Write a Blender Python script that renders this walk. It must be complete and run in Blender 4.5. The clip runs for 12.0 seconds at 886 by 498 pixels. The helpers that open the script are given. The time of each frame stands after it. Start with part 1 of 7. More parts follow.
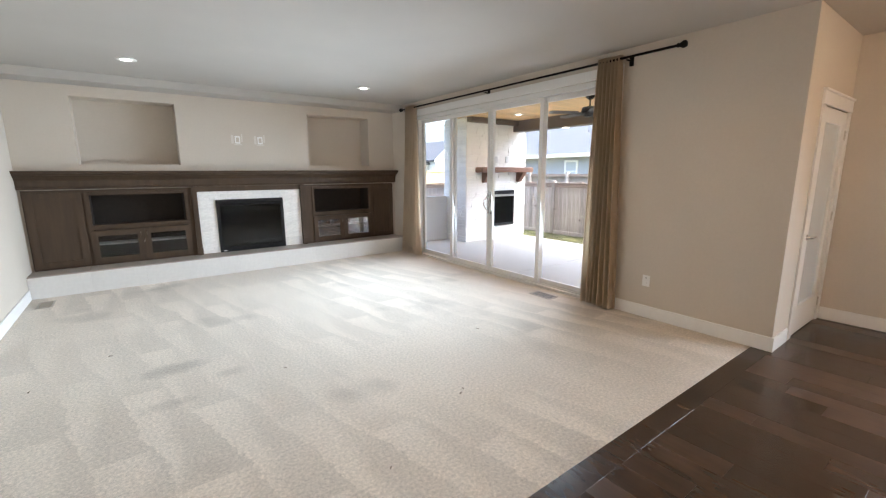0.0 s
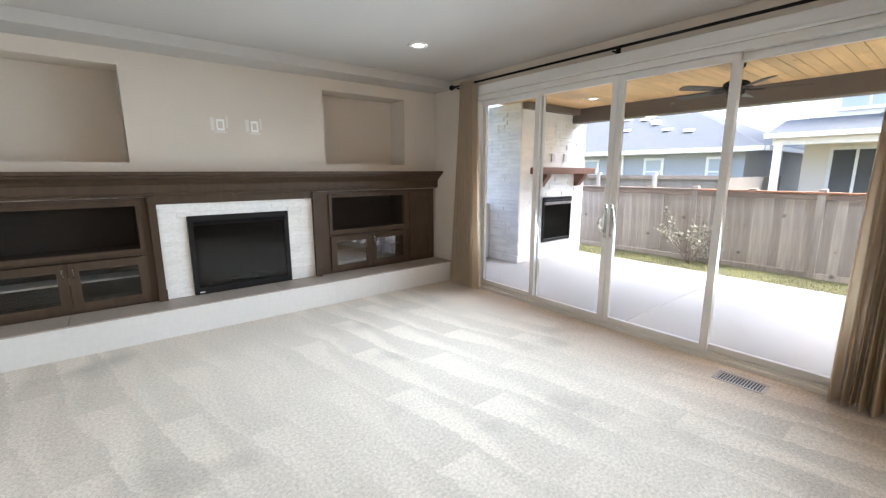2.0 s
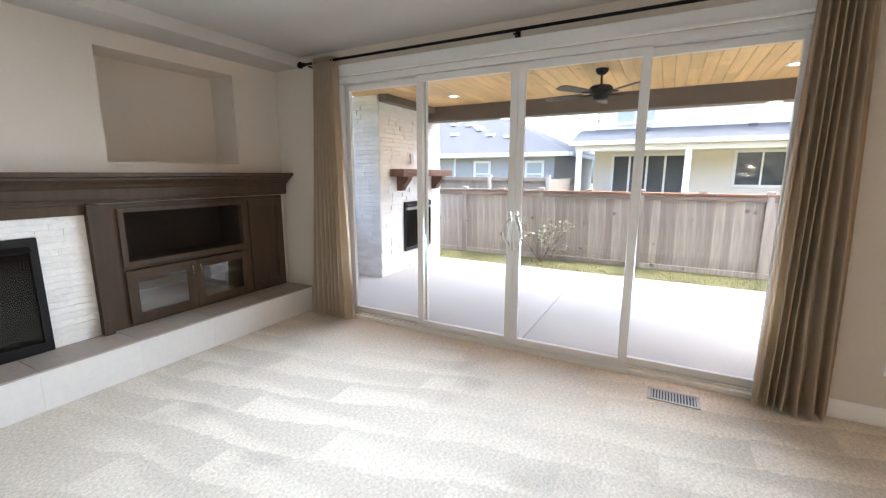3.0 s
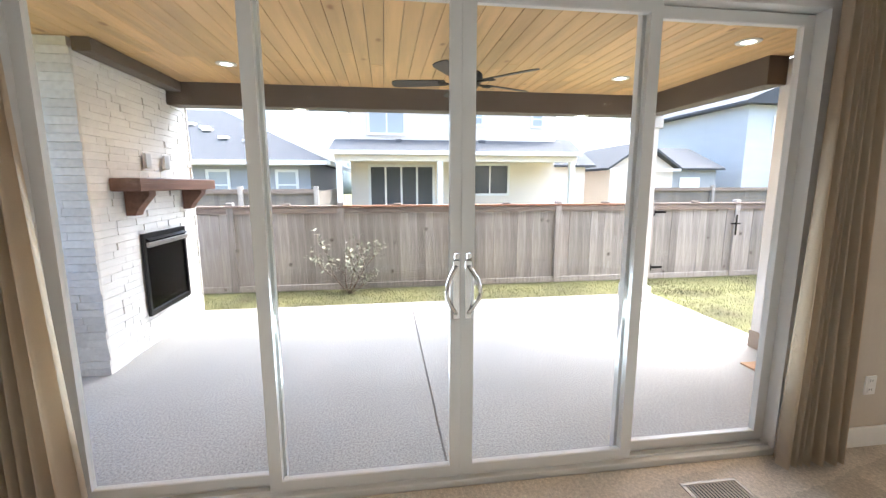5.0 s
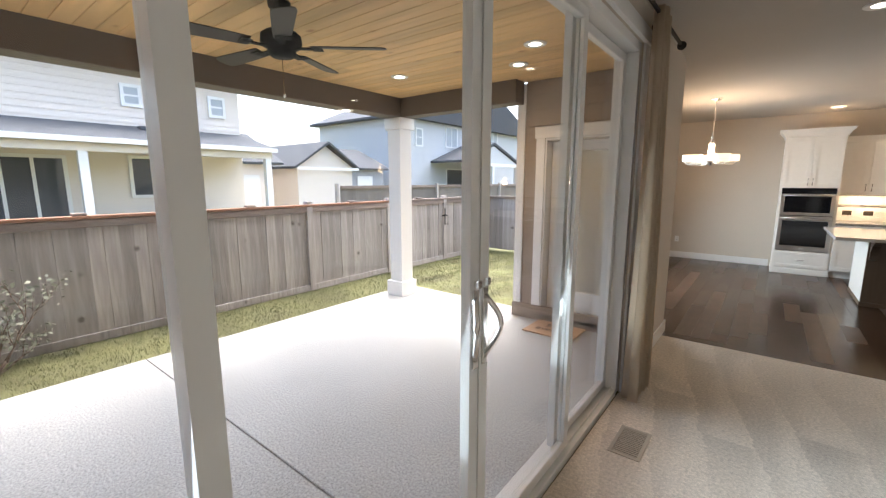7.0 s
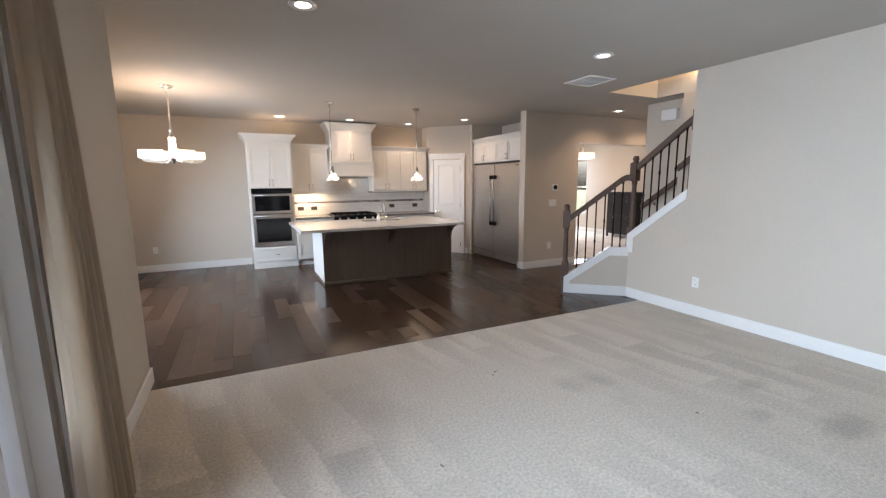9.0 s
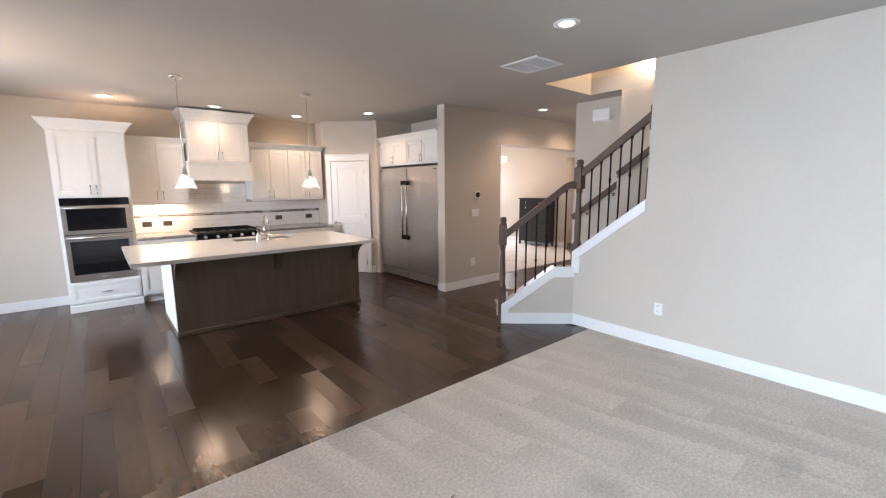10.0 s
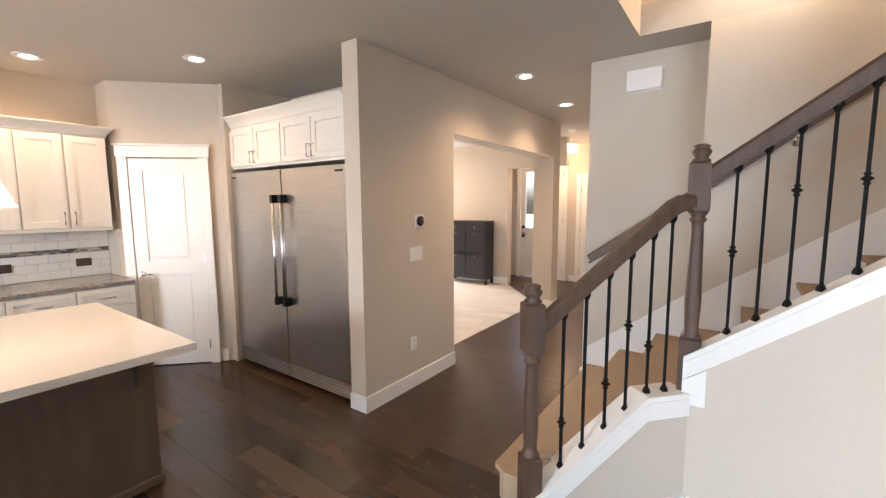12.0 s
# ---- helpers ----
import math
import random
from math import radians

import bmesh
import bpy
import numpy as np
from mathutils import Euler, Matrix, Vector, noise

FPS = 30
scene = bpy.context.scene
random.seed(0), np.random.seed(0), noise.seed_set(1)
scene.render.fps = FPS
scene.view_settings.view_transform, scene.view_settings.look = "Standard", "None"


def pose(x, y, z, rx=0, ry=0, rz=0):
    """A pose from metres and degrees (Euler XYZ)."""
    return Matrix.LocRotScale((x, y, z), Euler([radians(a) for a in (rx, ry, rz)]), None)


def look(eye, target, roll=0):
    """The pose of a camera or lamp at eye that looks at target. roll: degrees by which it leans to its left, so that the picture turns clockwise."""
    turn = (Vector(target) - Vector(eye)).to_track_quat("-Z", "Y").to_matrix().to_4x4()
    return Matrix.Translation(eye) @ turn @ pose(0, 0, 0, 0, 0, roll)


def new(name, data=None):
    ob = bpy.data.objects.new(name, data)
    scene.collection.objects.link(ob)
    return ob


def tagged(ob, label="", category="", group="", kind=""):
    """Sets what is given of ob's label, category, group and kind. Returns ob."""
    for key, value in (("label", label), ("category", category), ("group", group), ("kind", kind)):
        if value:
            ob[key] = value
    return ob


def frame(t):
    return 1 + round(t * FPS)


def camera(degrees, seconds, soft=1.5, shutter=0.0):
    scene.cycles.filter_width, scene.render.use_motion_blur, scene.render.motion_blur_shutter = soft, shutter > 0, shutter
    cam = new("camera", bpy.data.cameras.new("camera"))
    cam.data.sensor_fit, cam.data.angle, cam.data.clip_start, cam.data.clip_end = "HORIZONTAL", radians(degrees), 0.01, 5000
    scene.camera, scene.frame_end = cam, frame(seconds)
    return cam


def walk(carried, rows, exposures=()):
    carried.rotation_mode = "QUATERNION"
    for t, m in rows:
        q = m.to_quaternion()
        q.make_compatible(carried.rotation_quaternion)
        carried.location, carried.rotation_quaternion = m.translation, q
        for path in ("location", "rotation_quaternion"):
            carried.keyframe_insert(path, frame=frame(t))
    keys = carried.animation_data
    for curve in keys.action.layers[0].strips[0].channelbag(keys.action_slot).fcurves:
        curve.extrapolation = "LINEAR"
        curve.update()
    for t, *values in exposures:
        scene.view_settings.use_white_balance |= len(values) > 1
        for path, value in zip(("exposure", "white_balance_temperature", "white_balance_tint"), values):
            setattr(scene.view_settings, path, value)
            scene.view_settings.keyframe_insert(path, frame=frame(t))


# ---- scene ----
cam = camera(93.8, 12.0, soft=1.25)
PATH = [
    (0, (0.102, 0.195, 1.517), (1.271, 1.776, 1.152), -0.3),
    (0.5, (0.204, 0.795, 1.518), (1.311, 2.422, 1.157), -0.2),
    (1, (0.27, 1.394, 1.561), (1.352, 3.034, 1.189), -0.0),
    (1.5, (0.393, 2.041, 1.556), (1.517, 3.654, 1.188), -0.0),
    (2, (0.54, 2.588, 1.553), (1.763, 4.128, 1.185), -0.1),
    (2.5, (0.746, 3.093, 1.546), (2.236, 4.376, 1.181), 0.0),
    (3, (0.932, 3.62, 1.555), (2.668, 4.546, 1.195), 0.1),
    (3.5, (1.242, 4.006, 1.545), (3.119, 4.606, 1.206), 0.0),
    (3.7, (1.395, 4.149, 1.545), (3.307, 4.635, 1.216), 0.0),
    (5.5, (2.717, 5.436, 1.572), (4.604, 4.853, 1.26), -0.1),
    (6, (3.03, 5.725, 1.572), (4.785, 4.82, 1.259), -0.2),
    (6.5, (3.338, 5.989, 1.595), (4.869, 4.743, 1.271), -0.1),
    (8.3, (3.666, 5.626, 1.52), (3.561, 3.651, 1.222), -0.4),
    (8.5, (3.664, 5.466, 1.524), (3.294, 3.524, 1.220), -0.4),
    (9, (3.554, 4.968, 1.545), (2.696, 3.19, 1.229), -0.5),
    (9.5, (3.346, 4.379, 1.576), (2.211, 2.763, 1.262), -0.5),
    (10, (3.044, 3.713, 1.596), (1.778, 2.194, 1.292), -0.4),
    (10.5, (2.653, 3.123, 1.601), (1.299, 1.677, 1.324), -0.3),
    (11, (2.206, 2.465, 1.615), (0.771, 1.095, 1.355), -0.3),
    (11.5, (1.734, 1.857, 1.598), (0.217, 0.575, 1.363), -0.3),
    (12, (1.217, 1.265, 1.594), (-0.402, 0.111, 1.375), -0.3),
]
EXPOSURES = [(0, 3.2, 5980, 11), (2.0, 3.15, 6000, 11), (3.5, 3.2, 6000, 12), (5.5, 2.88, 6100, 9), (6.5, 2.52, 6250, 10), (8.5, 2.46, 5900, 12), (9.5, 2.8, 5650, 13), (10.5, 3.08, 5750, 14), (12, 3.33, 6080, 14)]
walk(cam, [(t, look(eye, target, roll)) for t, eye, target, roll in PATH], EXPOSURES)

# ---- world, sun and lamps ----
world = bpy.data.worlds.new("sky")
scene.world = world
world.use_nodes = True
sky = world.node_tree.nodes.new("ShaderNodeTexSky")
sky.sky_type, sky.sun_disc = "NISHITA", False
sky.sun_elevation, sky.sun_rotation = radians(66), radians(160)
sky.air_density, sky.dust_density, sky.ozone_density = 1.0, 6.0, 1.0
world.node_tree.links.new(sky.outputs[0], world.node_tree.nodes["Background"].inputs[0])
world.node_tree.nodes["Background"].inputs[1].default_value = 0.15

sun = new("sun", bpy.data.lights.new("sun", "SUN"))
sun.data.energy, sun.data.angle, sun.data.color = 0.93, radians(85), (1.0, 0.98, 0.95)
sun.matrix_world = look((1.4, -3.6, 9), (0, 0, 0))


def area_lamp(name, m, width, height, watts, colour, spread=180):
    ob = new(name, bpy.data.lights.new(name, "AREA"))
    ob.data.shape, ob.data.size, ob.data.size_y = "RECTANGLE", width, height
    ob.data.energy, ob.data.color, ob.data.spread = watts, colour, radians(spread)
    ob.matrix_world = m
    return ob


# daylight coming through the patio door, the nook window and the door to the patio
area_lamp("daylight_patio_door", look((4.29, 4.75, 1.40), (2.0, 4.75, 0.98)), 3.5, 1.7, 15.5, (0.80, 0.92, 1.0), 106)
area_lamp("daylight_nook_window", look((5.66, -1.4, 1.45), (3.0, -1.4, 0.55)), 1.7, 1.3, 15, (0.80, 0.93, 1.0), 134)
area_lamp("daylight_den_window", look((-6.02, -5.2, 1.4), (-4.0, -4.0, 1.0)), 0.9, 1.5, 20, (0.93, 0.97, 1.0))
WARM = (1.0, 0.65, 0.37)
CANS = [(0.2, 6.1), (3.0, 6.06), (0.316, 1.844), (3.08, 1.846), (2.826, -3.2), (1.58, -3.14), (0.35, -3.27), (-0.44, -2.3), (-2.41, -0.39), (-3.71, -0.47)]
CEIL = 2.74


def can_lamp(x, y, z, watts):
    ob = new("can_glow", bpy.data.lights.new("can_glow", "SPOT"))
    ob.data.energy, ob.data.color, ob.data.spot_size, ob.data.spot_blend, ob.data.shadow_soft_size = watts, WARM, radians(150), 0.9, 0.06
    ob.location = (x, y, z - 0.04)


for cx, cy in CANS:
    can_lamp(cx, cy, CEIL, 2.0 if cy > 1 else 2.4 if (cx, cy) == (1.58, -3.14) else 3.6 if (cx, cy) == (-0.44, -2.3) else 5.8)
# patio lamps; the one at (5.2, 6.6) is added light without a downlight
for cx, cy in ((5.2, 2.62), (5.6, 2.15), (6.85, 2.52), (6.85, 6.6), (5.2, 6.6)):
    can_lamp(cx, cy, 2.70, 3.5)


# ---- materials ----
def material(name, colour, rough=0.6, metal=0.0, grain=0.0, grain_scale=60.0, blotch=0.0, blotch_scale=1.5, bump=0.0, bump_scale=120.0, stretch=(1, 1, 1), vary=0.0, island=False, coat=0.0, distance=0.002):
    """A procedural surface: colour with fine grain, large blotches, per-object variation and relief."""
    mat = bpy.data.materials.new(name)
    mat.use_nodes = True
    nodes, links = mat.node_tree.nodes, mat.node_tree.links
    bsdf = nodes["Principled BSDF"]
    bsdf.inputs["Roughness"].default_value = rough
    bsdf.inputs["Metallic"].default_value = metal
    bsdf.inputs["Coat Weight"].default_value = coat
    bsdf.inputs["Base Color"].default_value = (*colour, 1)
    coords = nodes.new("ShaderNodeTexCoord")
    mapping = nodes.new("ShaderNodeMapping")
    mapping.inputs["Scale"].default_value = stretch
    links.new(coords.outputs["Object"], mapping.inputs[0])
    value = None

    def noise_node(scale, detail=4.0):
        n = nodes.new("ShaderNodeTexNoise")
        n.inputs["Scale"].default_value, n.inputs["Detail"].default_value = scale, detail
        links.new(mapping.outputs[0], n.inputs["Vector"])
        return n.outputs["Fac"]

    def spread(socket, amount):
        """1 - amount .. 1 + amount from 0 .. 1."""
        m = nodes.new("ShaderNodeMapRange")
        m.inputs["From Min"].default_value, m.inputs["From Max"].default_value = 0.25, 0.75
        m.inputs["To Min"].default_value, m.inputs["To Max"].default_value = 1 - amount, 1 + amount
        links.new(socket, m.inputs["Value"])
        return m.outputs[0]

    def times(a, b):
        if a is None:
            return b
        m = nodes.new("ShaderNodeMath")
        m.operation = "MULTIPLY"
        links.new(a, m.inputs[0]), links.new(b, m.inputs[1])
        return m.outputs[0]

    if grain:
        value = times(value, spread(noise_node(grain_scale, 6), grain))
    if blotch:
        value = times(value, spread(noise_node(blotch_scale, 3), blotch))
    if vary:
        source = nodes.new("ShaderNodeNewGeometry").outputs["Random Per Island"] if island else nodes.new("ShaderNodeObjectInfo").outputs["Random"]
        m = nodes.new("ShaderNodeMapRange")
        m.inputs["To Min"].default_value, m.inputs["To Max"].default_value = 1 - vary, 1 + vary
        links.new(source, m.inputs["Value"])
        value = times(value, m.outputs[0])
    if value is not None:
        mix = nodes.new("ShaderNodeVectorMath")
        mix.operation = "SCALE"
        mix.inputs[0].default_value = colour
        links.new(value, mix.inputs["Scale"])
        links.new(mix.outputs[0], bsdf.inputs["Base Color"])
    if bump:
        b = nodes.new("ShaderNodeBump")
        b.inputs["Strength"].default_value, b.inputs["Distance"].default_value = bump, distance
        links.new(noise_node(bump_scale, 5), b.inputs["Height"])
        links.new(b.outputs[0], bsdf.inputs["Normal"])
    return mat


def glowing(name, colour, strength):
    mat = material(name, (0.9, 0.9, 0.88), 0.4)
    mat.node_tree.nodes["Principled BSDF"].inputs["Emission Color"].default_value = (*colour, 1)
    mat.node_tree.nodes["Principled BSDF"].inputs["Emission Strength"].default_value = strength
    return mat


def glass(name, tint=(1, 1, 1), rough=0.0, mirror=0.03, milky=0.0):
    """Thin clear pane: mostly see-through with a mirror share, and a translucent share that scatters light."""
    mat = bpy.data.materials.new(name)
    mat.use_nodes = True
    nodes, links = mat.node_tree.nodes, mat.node_tree.links
    nodes.remove(nodes["Principled BSDF"])
    clear, gloss, mix, weight = nodes.new("ShaderNodeBsdfTransparent"), nodes.new("ShaderNodeBsdfGlossy"), nodes.new("ShaderNodeMixShader"), nodes.new("ShaderNodeLayerWeight")
    clear.inputs[0].default_value = (*tint, 1)
    gloss.inputs["Roughness"].default_value = rough
    power, share = nodes.new("ShaderNodeMath"), nodes.new("ShaderNodeMath")
    power.operation, share.operation = "POWER", "MULTIPLY_ADD"
    power.inputs[1].default_value, share.inputs[1].default_value, share.inputs[2].default_value = 5.0, 0.6, mirror
    weight.inputs["Blend"].default_value = 0.5
    links.new(weight.outputs["Facing"], power.inputs[0]), links.new(power.outputs[0], share.inputs[0])
    links.new(share.outputs[0], mix.inputs[0]), links.new(clear.outputs[0], mix.inputs[1]), links.new(gloss.outputs[0], mix.inputs[2])
    last = mix
    if milky:
        film, last = nodes.new("ShaderNodeBsdfTranslucent"), nodes.new("ShaderNodeMixShader")
        film.inputs["Color"].default_value = (0.9, 0.92, 0.93, 1)
        last.inputs[0].default_value = milky
        links.new(mix.outputs[0], last.inputs[1]), links.new(film.outputs[0], last.inputs[2])
    links.new(last.outputs[0], nodes["Material Output"].inputs["Surface"])
    return mat


WALL = material("wall_paint", (0.57, 0.508, 0.432), 0.75, grain=0.02, grain_scale=40, blotch=0.03, bump=0.12, bump_scale=220)
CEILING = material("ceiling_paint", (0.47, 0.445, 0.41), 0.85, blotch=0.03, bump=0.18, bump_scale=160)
TRIM = material("trim_paint", (0.80, 0.79, 0.77), 0.35, grain=0.02, grain_scale=30, bump=0.04, bump_scale=80)
VINYL = material("white_vinyl", (0.73, 0.715, 0.69), 0.3, blotch=0.02)
CABINET = material("dark_stained_wood", (0.066, 0.043, 0.027), 0.52, grain=0.2, grain_scale=22, blotch=0.12, bump=0.08, bump_scale=60, stretch=(1, 1, 0.12), vary=0.06)
ISLAND = material("island_stained_wood", (0.125, 0.089, 0.061), 0.45, grain=0.14, grain_scale=20, blotch=0.15, bump=0.08, bump_scale=60, stretch=(1, 1, 0.1))
WHITECAB = material("white_cabinet_paint", (0.76, 0.735, 0.69), 0.38, grain=0.02, grain_scale=20, bump=0.04, bump_scale=50)
QUARTZ = material("white_quartz", (0.72, 0.70, 0.67), 0.12, grain=0.05, grain_scale=160, blotch=0.03)
GRANITE = material("grey_granite", (0.24, 0.225, 0.21), 0.15, grain=0.5, grain_scale=70, blotch=0.2, blotch_scale=8)
STEEL = material("brushed_steel", (0.60, 0.585, 0.57), 0.3, 1.0, grain=0.06, grain_scale=60, bump=0.05, bump_scale=150, stretch=(0.04, 0.04, 1.0))
CHROME = material("satin_nickel", (0.74, 0.72, 0.69), 0.25, 1.0)
BLACK = material("black_enamel", (0.010, 0.010, 0.011), 0.4)
BLACK.node_tree.nodes["Principled BSDF"].inputs["Specular IOR Level"].default_value = 0.3
# cabinet linings coloured near black, the shade of the deep recess painted in
CABSHADE = material("shaded_cabinet_inside", (0.022, 0.015, 0.010), 0.8, grain=0.2, grain_scale=20)
CABINET.node_tree.nodes["Principled BSDF"].inputs["Specular IOR Level"].default_value = 0.3
BLACKGLASS = material("black_glass", (0.008, 0.008, 0.009), 0.06)
IRON = material("black_iron", (0.007, 0.006, 0.006), 0.62, 0.0, bump=0.2, bump_scale=90)
IRON.node_tree.nodes["Principled BSDF"].inputs["Specular IOR Level"].default_value = 0.15
RAILWOOD = material("stained_rail_wood", (0.088, 0.05, 0.033), 0.48, grain=0.3, grain_scale=30, bump=0.06, stretch=(1, 1, 0.2))
CURTAIN = material("curtain_cloth", (0.65, 0.55, 0.425), 0.9, grain=0.08, grain_scale=300, blotch=0.06, bump=0.3, bump_scale=600)


def let_light_through(mat, share, colour):
    """Mixes in a translucent share, as woven cloth passes daylight."""
    nodes, links = mat.node_tree.nodes, mat.node_tree.links
    through_cloth, mix = nodes.new("ShaderNodeBsdfTranslucent"), nodes.new("ShaderNodeMixShader")
    through_cloth.inputs["Color"].default_value = (*colour, 1)
    mix.inputs[0].default_value = share
    links.new(nodes["Principled BSDF"].outputs[0], mix.inputs[1]), links.new(through_cloth.outputs[0], mix.inputs[2])
    links.new(mix.outputs[0], nodes["Material Output"].inputs["Surface"])


let_light_through(CURTAIN, 0.3, (0.74, 0.62, 0.46))
# added translucent white that stands in for daylight glare in the nook door
GLARESLATS = material("white_glare_slats", (0.78, 0.77, 0.74), 0.5)
let_light_through(GLARESLATS, 0.75, (0.8, 0.8, 0.78))
STONE = material("white_ledger_stone", (0.83, 0.815, 0.79), 0.8, grain=0.08, grain_scale=30, blotch=0.04, bump=0.5, bump_scale=45, vary=0.05, distance=0.006)
HEARTH = material("pale_hearth_tile", (0.70, 0.685, 0.66), 0.4, grain=0.04, grain_scale=25, blotch=0.05, vary=0.03)
HEARTHTOP = material("beige_hearth_tile", (0.36, 0.315, 0.275), 0.45, grain=0.1, grain_scale=25, blotch=0.08, vary=0.06)
GROUT = material("grout", (0.42, 0.40, 0.37), 0.9, grain=0.1, grain_scale=120)
TILE = material("white_gloss_tile", (0.78, 0.77, 0.75), 0.12, blotch=0.03, vary=0.03)
PINE = material("knotty_pine", (0.68, 0.44, 0.20), 0.45, grain=0.16, grain_scale=16, blotch=0.1, blotch_scale=3, bump=0.06, stretch=(0.09, 1, 1), vary=0.17, island=True)
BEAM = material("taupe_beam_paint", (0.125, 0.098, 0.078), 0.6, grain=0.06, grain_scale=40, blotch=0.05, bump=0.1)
CONCRETE = material("exposed_aggregate", (0.43, 0.424, 0.408), 0.85, grain=0.42, grain_scale=70, blotch=0.07, bump=0.6, bump_scale=140, distance=0.004)
CONCRETE_EDGE = material("plain_concrete", (0.33, 0.31, 0.29), 0.9, grain=0.1, blotch=0.1, bump=0.2)
GRASS = material("lawn_blades", (0.088, 0.098, 0.032), 0.8, grain=0.3, grain_scale=9, blotch=0.5, blotch_scale=1.6, vary=0.35, island=True)
SOIL = material("lawn_ground", (0.125, 0.122, 0.05), 0.95, grain=0.5, grain_scale=40, blotch=0.5, blotch_scale=1.6, bump=0.8, bump_scale=90, distance=0.02)
FENCE = material("weathered_cedar", (0.36, 0.32, 0.295), 0.85, grain=0.28, grain_scale=26, blotch=0.16, blotch_scale=2.5, bump=0.35, bump_scale=50, stretch=(1, 1, 0.07), vary=0.25)
FENCECAP = material("weathered_cedar_rail", (0.235, 0.18, 0.15), 0.85, grain=0.3, grain_scale=24, blotch=0.25, blotch_scale=2.0, bump=0.3, stretch=(1, 0.08, 1), vary=0.15)
NEWCEDAR = material("new_cedar", (0.52, 0.36, 0.20), 0.8, grain=0.2, grain_scale=24, bump=0.2, stretch=(1, 1, 0.07), vary=0.12)
RUST = material("wet_cedar_stain", (0.27, 0.13, 0.075), 0.8, grain=0.3, grain_scale=24)
TANSIDING = material("tan_siding", (0.33, 0.265, 0.21), 0.7, grain=0.08, grain_scale=60, blotch=0.05, bump=0.2, vary=0.04)
WHITESIDING = material("cream_siding", (0.74, 0.665, 0.59), 0.75, grain=0.04, blotch=0.03, vary=0.02, island=True)
GREYSIDING = material("grey_siding", (0.35, 0.36, 0.375), 0.75, grain=0.05, blotch=0.04, vary=0.03, island=True)
PALEGREYSIDING = material("pale_grey_siding", (0.55, 0.56, 0.57), 0.75, grain=0.05, blotch=0.04, vary=0.03, island=True)
SHINGLE = material("asphalt_shingle", (0.062, 0.067, 0.078), 0.9, grain=0.25, grain_scale=30, blotch=0.12, blotch_scale=2, vary=0.12, island=True)
MANTELWOOD = material("brown_mantel_wood", (0.17, 0.085, 0.055), 0.5, grain=0.35, grain_scale=24, bump=0.15, stretch=(0.1, 1, 1))
DARKPAINT = material("black_brown_paint", (0.014, 0.014, 0.018), 0.35, grain=0.2, grain_scale=30)
STAIRCARPET = material("tan_stair_carpet", (0.40, 0.30, 0.205), 0.95, grain=0.2, grain_scale=160, blotch=0.1, bump=0.8, bump_scale=350, distance=0.004)
COIR = material("coir_mat", (0.55, 0.35, 0.21), 0.95, grain=0.3, grain_scale=150, bump=0.8, bump_scale=250, distance=0.004)
LETTER = material("mat_lettering", (0.06, 0.04, 0.03), 0.95)
PLATE = material("white_plastic", (0.80, 0.79, 0.77), 0.35)
ALMOND = material("vent_enamel", (0.42, 0.38, 0.32), 0.45, 0.3)
FROST = glowing("lit_frosted_glass", (1.0, 0.70, 0.40), 0.30)
SCONCEGLASS = glowing("lit_sconce_glass", (1.0, 0.78, 0.48), 1.8)
LENS = glowing("lit_can_lens", (1.0, 0.88, 0.7), 1.9)
BULB = glowing("lit_bulb", (1.0, 0.8, 0.55), 2.8)
GLASS = glass("clear_glass", (0.97, 0.985, 0.98))
MIRRORGLASS = glass("reflecting_cabinet_glass", (0.5, 0.5, 0.5), 0.02, mirror=0.2)
CABGLASS = glass("cabinet_glass", (0.82, 0.82, 0.82))
FIREGLASS = glass("fire_glass", (0.55, 0.55, 0.55), 0.05)
# translucent share added so the lamp glass looks lit and bright
SEEDED = glass("seeded_glass", (0.95, 0.94, 0.92), 0.08, mirror=0.08, milky=0.15)
WINDOWPANE = material("far_window_pane", (0.05, 0.06, 0.07), 0.05)
BLIND = material("closed_blind", (0.40, 0.43, 0.45), 0.5)
LEAF = material("grey_green_leaf", (0.30, 0.31, 0.235), 0.6, vary=0.5, island=True)
BARK = material("shrub_bark", (0.14, 0.095, 0.07), 0.9, grain=0.3)
FAINT = material("far_tree_mass", (0.16, 0.19, 0.19), 0.95, grain=0.3, grain_scale=3)
ASH = material("fan_blade_weathered", (0.035, 0.03, 0.027), 0.5, grain=0.25, grain_scale=30)


def add_knots(mat, scale, dark):
    """Darkens the base colour at scattered round knots."""
    nodes, links = mat.node_tree.nodes, mat.node_tree.links
    bsdf = nodes["Principled BSDF"]
    old = bsdf.inputs["Base Color"].links[0].from_socket
    geo, cells, near, mix = nodes.new("ShaderNodeNewGeometry"), nodes.new("ShaderNodeTexVoronoi"), nodes.new("ShaderNodeMapRange"), nodes.new("ShaderNodeMix")
    mapping = nodes.new("ShaderNodeMapping")
    mapping.inputs["Scale"].default_value = (0.55, 1, 1)
    links.new(geo.outputs["Position"], mapping.inputs[0]), links.new(mapping.outputs[0], cells.inputs["Vector"])
    cells.inputs["Scale"].default_value = scale
    near.inputs["From Min"].default_value, near.inputs["From Max"].default_value = 0.05, 0.13
    near.inputs["To Min"].default_value, near.inputs["To Max"].default_value = 0.85, 0.0
    links.new(cells.outputs["Distance"], near.inputs["Value"])
    mix.data_type = "RGBA"
    mix.inputs[7].default_value = (*dark, 1)
    links.new(near.outputs[0], mix.inputs[0]), links.new(old, mix.inputs[6])
    links.new(mix.outputs[2], bsdf.inputs["Base Color"])


add_knots(PINE, 4.2, (0.30, 0.13, 0.045))
